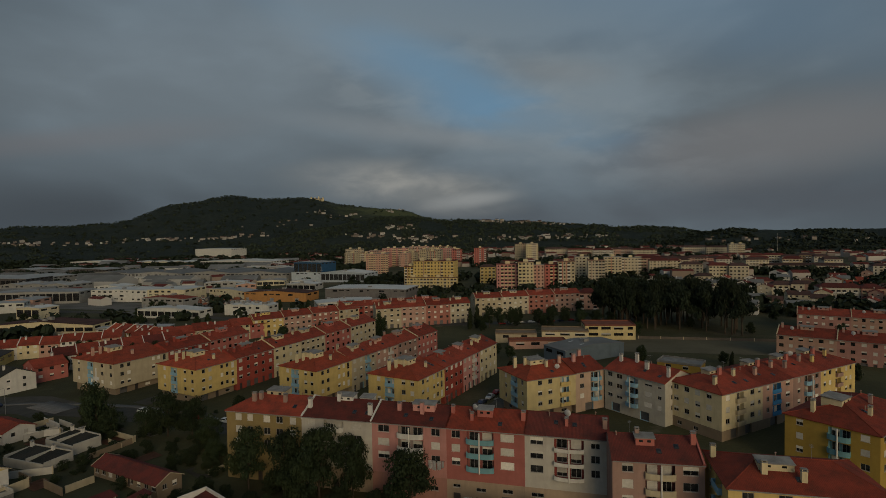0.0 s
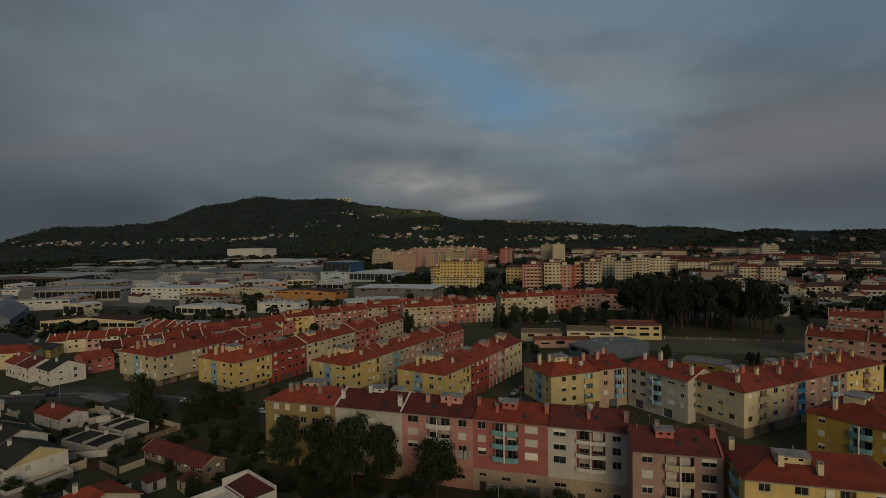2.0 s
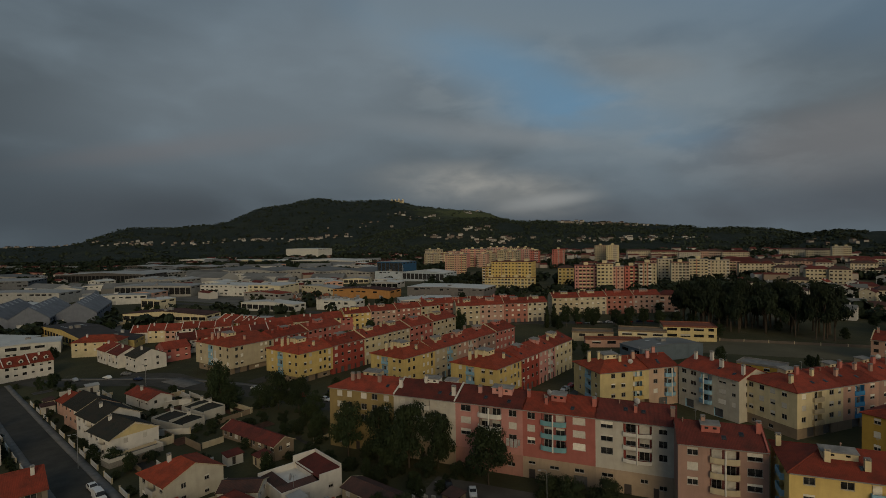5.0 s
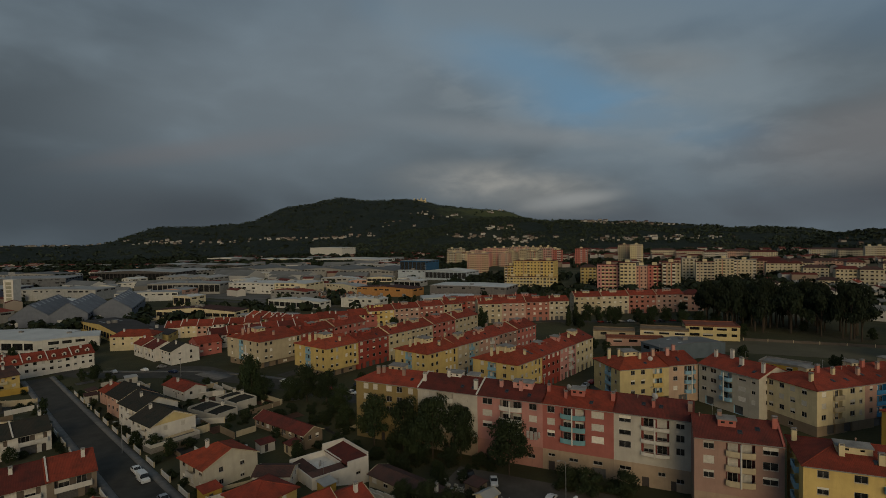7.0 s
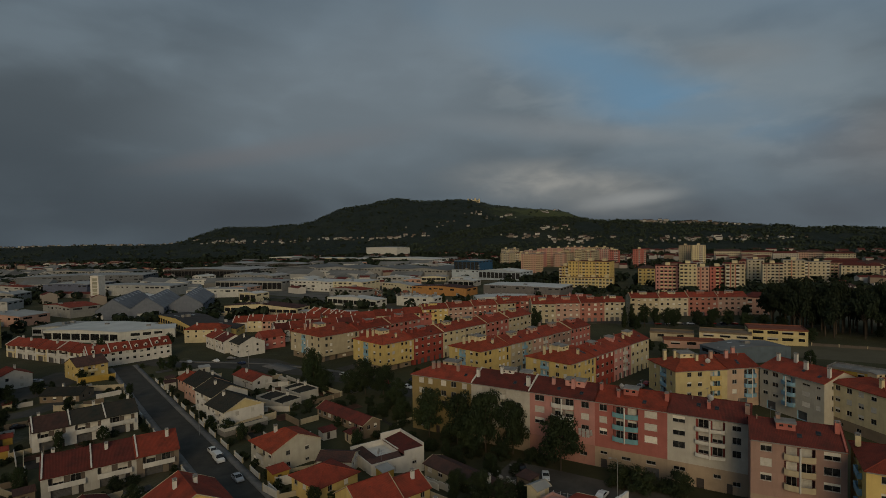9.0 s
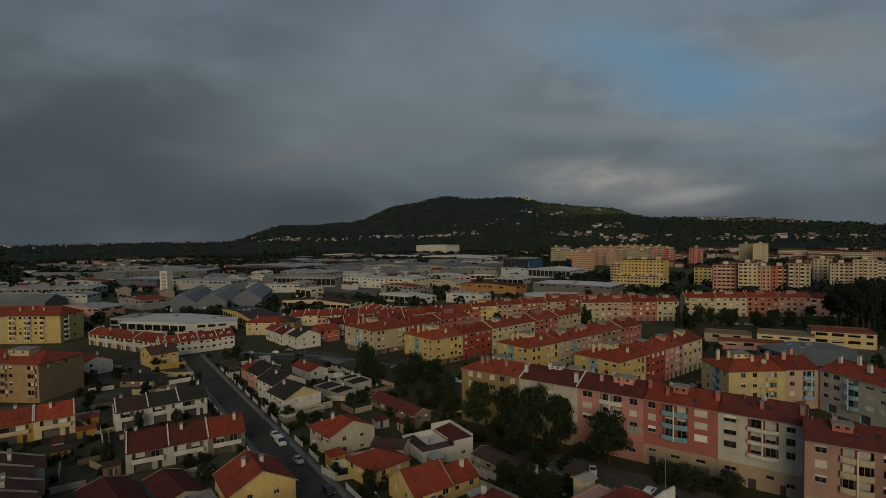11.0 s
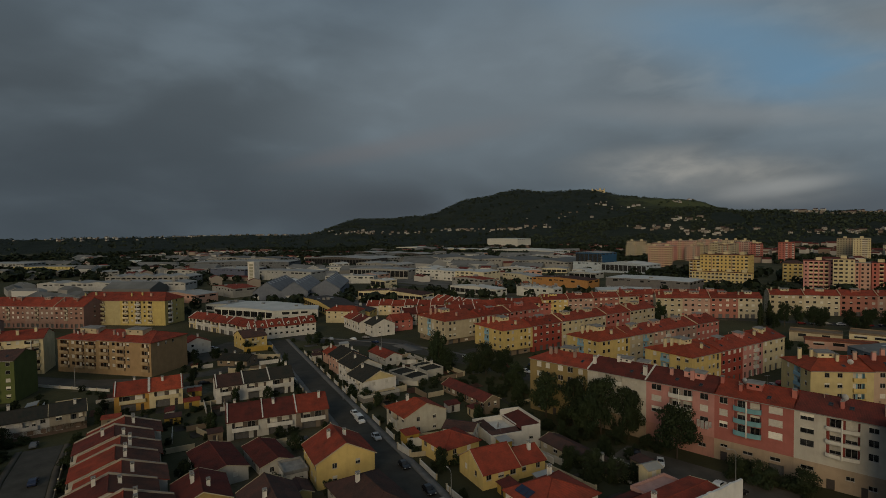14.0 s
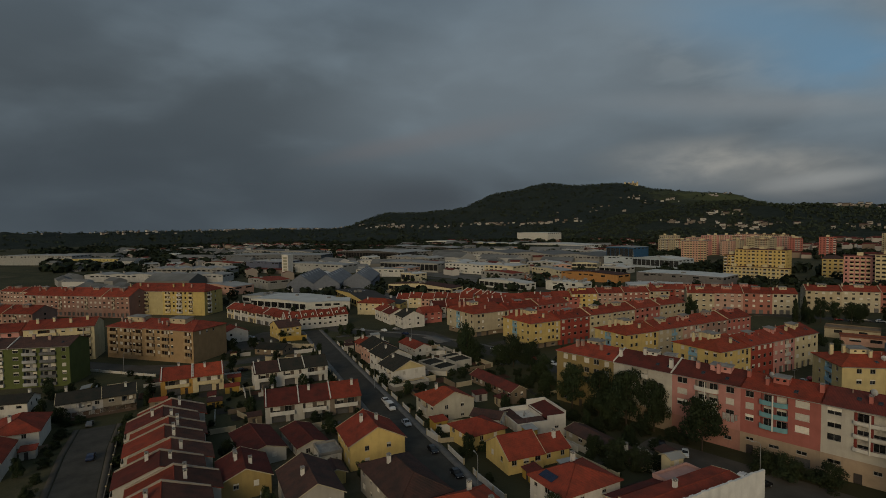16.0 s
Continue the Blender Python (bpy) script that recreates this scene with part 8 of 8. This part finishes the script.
# ---- garden walls, lamps and small things ----
def garden_wall(x0, y0, x1, y1, h=1.3, colour=C_WHITE, label="white rendered garden wall with pillars"):
    L = math.hypot(x1 - x0, y1 - y0)
    ang = math.degrees(math.atan2(y1 - y0, x1 - x0))
    z0, z1 = g(x0, y0), g(x1, y1)
    t = thing("garden_wall", pose(x0, y0, z0, 0, 0, ang), label, "wall", "garden walls")
    bm = bmesh.new()
    d = z1 - z0
    v = [bm.verts.new(p) for p in ((0, -0.1, -0.4), (L, -0.1, d - 0.4), (L, 0.1, d - 0.4), (0, 0.1, -0.4), (0, -0.1, h), (L, -0.1, d + h), (L, 0.1, d + h), (0, 0.1, h))]
    for f in ((3, 2, 1, 0), (4, 5, 6, 7), (0, 1, 5, 4), (1, 2, 6, 5), (2, 3, 7, 6), (3, 0, 4, 7)):
        bm.faces.new([v[i] for i in f])
    part("wall_panel", bm, plaster(colour), t)
    n = max(1, int(L / (5.5 if h < 1.3 else 9.0)))
    if "pillar" not in MADE:
        pb = bmesh.new()
        box(pb, -0.15, -0.15, -0.4, 0.15, 0.15, 1.0)
        box(pb, -0.19, -0.19, 1.0, 0.19, 0.19, 1.05)
        MADE["pillar"] = kept("pillar", pb, plaster(C_BEIGE))
    for k in range(n + 1):
        share("pillar", MADE["pillar"], t, Matrix.Translation((L * k / n, 0, d * k / n)) @ Matrix.Diagonal((1, 1, h + 0.12, 1)))


right_walls = offset(main_line, -6.4)
left_walls = offset(main_line, 6.4)
for line in (right_walls, left_walls):
    for (x0, y0), (x1, y1) in zip(line[1:], line[2:]):
        n = max(1, int(math.hypot(x1 - x0, y1 - y0) / 11))
        for k in range(n):
            a, b = k / n + 0.02, (k + 1) / n - 0.1
            garden_wall(x0 + (x1 - x0) * a, y0 + (y1 - y0) * a, x0 + (x1 - x0) * b, y0 + (y1 - y0) * b, 1.2)
for x0, y0, x1, y1, h, c in ((-105.5, 107.0, -98.5, 121.0, 2.2, C_BEIGE), (-118.0, 111.5, -105.8, 106.5, 2.0, C_WHITE), (-70.0, 79.5, -62.0, 88.0, 2.2, C_WHITE), (-74.5, 83.0, -60.0, 101.0, 1.4, C_BEIGE),
                             (-71.5, 77.0, -66.0, 74.5, 1.8, C_WHITE), (-66.0, 74.5, -60.5, 79.5, 1.2, C_BEIGE), (-95.0, 134.0, -89.0, 146.0, 1.6, C_TAN), (-89.0, 147.0, -98.0, 152.0, 1.6, C_BEIGE), (-98.0, 128.0, -112.0, 124.5, 1.8, C_DULL),
                             (-126.0, 152.0, -116.0, 155.0, 1.8, C_WHITE), (-150.0, 156.0, -176.0, 168.0, 1.6, C_BEIGE), (-199.0, 152.0, -208.0, 142.0, 2.4, C_OCHRE), (-208.0, 128.0, -180.0, 139.0, 2.2, C_BEIGE), (-181.0, 112.0, -163.0, 118.5, 2.0, C_BEIGE), (-166.0, 82.0, -152.0, 78.0, 2.0, C_BEIGE),
                             (-152.0, 78.0, -143.0, 96.0, 1.4, C_BEIGE), (-131.0, 62.0, -119.5, 60.0, 1.6, C_BEIGE), (-148.0, 36.0, -115.0, 17.5, 1.2, (0.17, 0.15, 0.12)), (-115.0, 17.5, -92.0, 4.5, 1.2, (0.17, 0.15, 0.12)), (-36.0, 83.0, -21.0, 76.0, 1.8, C_BEIGE), (-28.0, 101.0, -14.0, 92.0, 1.4, C_BEIGE),
                             (-48.0, 62.5, -38.0, 56.5, 1.4, C_WHITE), (-9.0, 92.0, 6.0, 84.5, 1.2, C_PINK), (-240.0, 64.0, -200.0, 74.5, 1.0, C_WHITE), (-260.0, 330.0, -215.0, 326.0, 2.4, C_BEIGE), (-290.0, 320.0, -262.0, 322.0, 2.4, C_BEIGE), (92.0, 262.0, 152.0, 248.0, 1.3, (0.12, 0.10, 0.08)), (152.0, 248.0, 170.0, 228.0, 1.3, (0.12, 0.10, 0.08))):
    garden_wall(x0, y0, x1, y1, h, c, "weathered rendered yard wall with pillars")


def street_lamp(x, y, ang, h=7.5):
    t = thing("street_lamp", pose(x, y, g(x, y), 0, 0, ang), "grey steel street lamp with a curved arm", "street lamp", "street lamps")
    bm = bmesh.new()
    tube(bm, (0, 0, -0.3), (0, 0, h * 0.93), 0.09, 0.06, 8)
    part("post", bm, METAL, t)
    bm = bmesh.new()
    pts = [(0, 0, h * 0.93), (0.25, 0, h * 0.98), (0.8, 0, h), (1.5, 0, h)]
    for p, q in zip(pts, pts[1:]):
        tube(bm, p, q, 0.045, 0.04, 6)
    part("arm", bm, METAL, t)
    bm = bmesh.new()
    box(bm, 1.35, -0.13, h - 0.06, 2.0, 0.13, h + 0.08)
    part("lantern", bm, plain("lantern_paint", (0.30, 0.30, 0.29), 0.5), t)


for x, y, ang in ((3.8, 100.4, 200), (-43.6, 55.2, 145), (-112.0, 103.2, 235), (-215, 70, 60), (-150, 176, -90), (-60, 150, -90), (-20, 142, -90)):
    street_lamp(x, y, ang, 9.0)
# solar panels on the red hipped roof
sp = thing("solar_panel", pose(-30.2, 59.6, g(-30, 62) + 5.9, 19, 0, -28), "three dark blue solar panels on a tiled roof", "solar panel")
for k in range(3):
    bm = bmesh.new()
    box(bm, -1.9 + 1.3 * k, -1.0, 0, -0.7 + 1.3 * k, 1.0, 0.06)
    part("panel", bm, plain("solar_cell", (0.012, 0.018, 0.045), 0.15, scale=6, amount=0.3, bump=0), sp)
# washing on the pink house
px, py = along(FX, FY, FA, 53.6)
wl = thing("washing_line", pose(px - 0.3, py - 0.9, 0, 0, 0, FA), "white sheets drying on a line at the pink house", "laundry")
bm = bmesh.new()
tube(bm, (-1.8, 0.2, 7.3), (2.0, 0.2, 7.3), 0.02, 0.02, 5)
for u in (-1.8, 2.0):
    tube(bm, (u, 0.2, 7.3), (u, 0.95, 7.3), 0.02, 0.02, 5)
part("line", bm, DARKMETAL, wl)
for u, w, h in ((-1.7, 0.7, 2.0), (-0.8, 0.8, 2.3), (0.3, 0.8, 2.2), (1.3, 0.5, 1.6)):
    bm = bmesh.new()
    n = 5
    top = [bm.verts.new((u + w * k / n, 0.2 + 0.05 * (k % 2), 7.3)) for k in range(n + 1)]
    low = [bm.verts.new((u + w * k / n, 0.2 + 0.16 * (k % 2), 7.3 - h + 0.1 * (k % 3))) for k in range(n + 1)]
    for k in range(n):
        bm.faces.new((top[k], top[k + 1], low[k + 1], low[k]))
    bmesh.ops.solidify(bm, geom=bm.faces[:], thickness=0.02)
    part("sheet", bm, plain("cloth", (0.66, 0.65, 0.63), 0.9), wl)
# rubble heap behind the yard
rrng = random.Random(4)
rb = bmesh.new()
for i in range(160):
    x, y = -22 + rrng.gauss(0, 3.6), 97.5 + rrng.gauss(0, 3.6)
    s = rrng.uniform(0.15, 0.7)
    v = box(rb, -s, -s * 0.5, -0.1, s, s * 0.5, s * rrng.uniform(0.2, 0.8))
    m = Matrix.Translation((x, y, g(x, y) + rrng.uniform(0, 0.5))) @ Matrix.Rotation(rrng.uniform(0, 6.28), 4, "Z") @ Matrix.Rotation(rrng.uniform(-0.4, 0.4), 4, "X")
    for q in v:
        q.co = m @ q.co
tagged(part("rubble", rb, plain("rubble", (0.44, 0.41, 0.35), 0.95, scale=1.0), None), "heap of broken masonry and boards", "rubble", kind="stuff")
# pylon masts on the skyline and poles by the avenue
for x, y, h in ((-420, 560, 26), (640, 1050, 40), (-150, 620, 22)):
    t = thing("mast", pose(x, y, g(x, y)), "thin grey lattice mast against the sky", "mast")
    bm = bmesh.new()
    tube(bm, (0, 0, -0.5), (0, 0, h), 0.35, 0.12, 6)
    part("pole", bm, METAL, t)
    for k in range(3):
        bm = bmesh.new()
        box(bm, -1.6 + 0.3 * k, -0.06, h * (0.72 + 0.09 * k), 1.6 - 0.3 * k, 0.06, h * (0.72 + 0.09 * k) + 0.2)
        part("crossarm", bm, METAL, t)


# ---- sheds, plot walls and paved plots among the gardens ----
def garden_shed(x, y, ang, L, W, H, wall, roof):
    FOOT.append((x, y, ang, L, W))
    t = thing("garden_shed", pose(x, y, g(x, y), 0, 0, ang), "small rendered garden shed with a sloping roof", "shed", "garden sheds")
    bm = bmesh.new()
    wall_face(bm, 0, 0, 1, 0, L, -0.8, H, [(L * 0.3, L * 0.3 + 0.9, 0.0, 1.95, 0.12)])
    wall_face(bm, L, 0, 0, 1, W, -0.8, H, [])
    wall_face(bm, L, W, -1, 0, L, -0.8, H, [])
    wall_face(bm, 0, W, 0, -1, W, -0.8, H, [])
    part("wall", bm, [plaster(wall), plaster(wall)], t)
    bm = bmesh.new()
    shell(bm, [(-0.25, -0.3, H + 0.06), (L + 0.25, -0.3, H + 0.06), (L + 0.25, W + 0.2, H + 0.55), (-0.25, W + 0.2, H + 0.55)], [[0, 1, 2, 3]], 0.12)
    box(bm, 0.1, W - 0.2, H - 0.02, L - 0.1, W - 0.05, H + 0.36)
    part("roof", bm, roof, t)
    bm = bmesh.new()
    box(bm, L * 0.3 + 0.02, 0.06, 0.01, L * 0.3 + 0.88, 0.1, 1.93)
    part("door", bm, DOOR, t)


def plot_wall(x, y, ang, L, h, colour):
    bm = bmesh.new()
    n = max(2, int(L / 2))
    for k in range(n):
        px, py = along(x, y, ang, (k + 0.5) * L / n)
        zz = g(px, py) - g(x, y)
        box(bm, k * L / n, -0.09, zz - 0.6, (k + 1) * L / n, 0.09, zz + h)
    box(bm, -0.02, -0.13, h - 0.002, L * 0.02, 0.13, h + 0.06)
    ob = part("plot_wall", bm, plaster(colour), None)
    ob.matrix_basis = pose(x, y, g(x, y), 0, 0, ang)
    tagged(ob, "weathered rendered wall between garden plots", "wall", "plot walls")


def paved_plot(x, y, ang, L, W, material):
    bm = bmesh.new()
    m, n = max(1, int(L / 2)), max(1, int(W / 2))
    grid_ = [[None] * (n + 1) for _ in range(m + 1)]
    c, s = math.cos(radians(ang)), math.sin(radians(ang))
    for i in range(m + 1):
        for j in range(n + 1):
            u, v = L * i / m, W * j / n
            px, py = x + c * u - s * v, y + s * u + c * v
            grid_[i][j] = bm.verts.new((px, py, g(px, py) + 0.08))
    for i in range(m):
        for j in range(n):
            bm.faces.new((grid_[i][j], grid_[i + 1][j], grid_[i + 1][j + 1], grid_[i][j + 1]))
    bmesh.ops.solidify(bm, geom=bm.faces[:], thickness=0.1)
    tagged(part("yard", bm, material, None), "worn paved plot beside a house", "yard", kind="structure")


paved_plot(-31.0, 94.0, -28, 13.0, 9.0, CONCRETE)
yrn = random.Random(88)
TERRACOTTA = plain("terracotta_paving", (0.17, 0.085, 0.055), 0.9, scale=0.8, amount=0.4)
count = [0, 0, 0]
for i in range(2600):
    x, y = yrn.uniform(-205, -12), yrn.uniform(10, 168)
    kind, ang = yrn.randrange(3), yrn.choice((-33, 57)) + yrn.uniform(-3, 3)
    L = yrn.uniform(3.0, 5.0) if kind == 0 else yrn.uniform(6, 12) if kind == 1 else yrn.uniform(5, 9)
    W = yrn.uniform(2.4, 3.4) if kind == 0 else 0.4 if kind == 1 else yrn.uniform(4, 7)
    if count[kind] >= (30, 70, 62)[kind] or (-60 < x and y > 100) or (x > -112 and y > 132 and x > -92):
        continue
    c, s = math.cos(radians(ang)), math.sin(radians(ang))
    spots = [(x + c * u - s * v, y + s * u + c * v) for u in (0, L * 0.33, L * 0.66, L) for v in (0, W / 2, W)]
    if not all(free(px, py, 0.5) and not on_road(px, py) for px, py in spots):
        continue
    count[kind] += 1
    if kind == 0:
        garden_shed(x, y, ang, L, W, yrn.uniform(2.1, 2.6), yrn.choice((C_DULL, C_BEIGE, C_OCHRE, C_TAN)), yrn.choice((ROOF_MAROON, ROOF_BROWN, SHEET, ROOF_RED, SHEET_RUST)))
    elif kind == 1:
        plot_wall(x, y, ang, L, yrn.uniform(1.2, 2.1), yrn.choice((C_DULL, C_BEIGE, C_TAN, C_DULL, C_WHITE)))
    else:
        FOOT.append((x, y, ang, L, W))
        paved_plot(x, y, ang, L, W, yrn.choice((PAVING, DIRT, TERRACOTTA, DIRT)))


# hedges behind the street walls
hrn = random.Random(14)
for line, d in ((right_walls, -1.6), (left_walls, 1.6)):
    for (x0, y0), (x1, y1) in zip(line[1:5], line[2:6]):
        n = int(math.hypot(x1 - x0, y1 - y0) / 3.6)
        for k in range(n):
            f = (k + hrn.uniform(0.2, 0.8)) / n
            nx, ny = -(y1 - y0), x1 - x0
            q = math.hypot(nx, ny)
            x, y = x0 + (x1 - x0) * f + nx / q * d, y0 + (y1 - y0) * f + ny / q * d
            if hrn.random() < 0.55 and free(x, y, 0.8):
                r = hrn.uniform(0.9, 1.7)
                shrub(x, y, r, r * hrn.uniform(1.1, 1.7))
for line, n in ((offset(west_line, 8.2), 15), (offset(west_line, -7.6), 13)):
    for k in range(n):
        f = (k + hrn.random()) / n * (len(line) - 1)
        (x0, y0), (x1, y1) = line[int(f)], line[min(len(line) - 1, int(f) + 1)]
        x, y = x0 + (x1 - x0) * (f % 1), y0 + (y1 - y0) * (f % 1)
        if free(x, y, 1.0):
            r = hrn.uniform(1.2, 2.4)
            shrub(x, y, r, r * hrn.uniform(1.0, 1.5))
# parked cars and a van round the street corner beside the yellow gabled house
for x, y, ang, colour in ((-222, 152, 70, "white"), (-219, 158, 70, "grey"), (-228, 140, 40, "silver"), (-196, 176, -10, "black"), (-188, 182, 150, "silver"), (-176, 186, 160, "white"), (-160, 184, 165, "dark blue"), (-172, 192, 20, "grey"), (-232, 118, 20, "black")):
    if free(x, y, 1.0):
        car(x, y, ang, colour, where="by the street corner", lift=0.12)
# post fence along the dirt yard
fx0, fy0, fx1, fy1 = -11.6, 97.6, -2.0, 96.4
fence = thing("fence", pose(fx0, fy0, g(fx0, fy0), 0, 0, math.degrees(math.atan2(fy1 - fy0, fx1 - fx0))), "low post fence with white posts by the dirt yard", "fence")
FL = math.hypot(fx1 - fx0, fy1 - fy0)
for k in range(7):
    bm = bmesh.new()
    box(bm, FL * k / 6 - 0.08, -0.08, -0.3, FL * k / 6 + 0.08, 0.08, 1.3)
    part("post", bm, plaster(C_WHITE), fence)
for zz in (0.5, 1.05):
    bm = bmesh.new()
    tube(bm, (0, 0, zz), (FL, 0, zz), 0.03, 0.03, 6)
    part("rail", bm, METAL, fence)
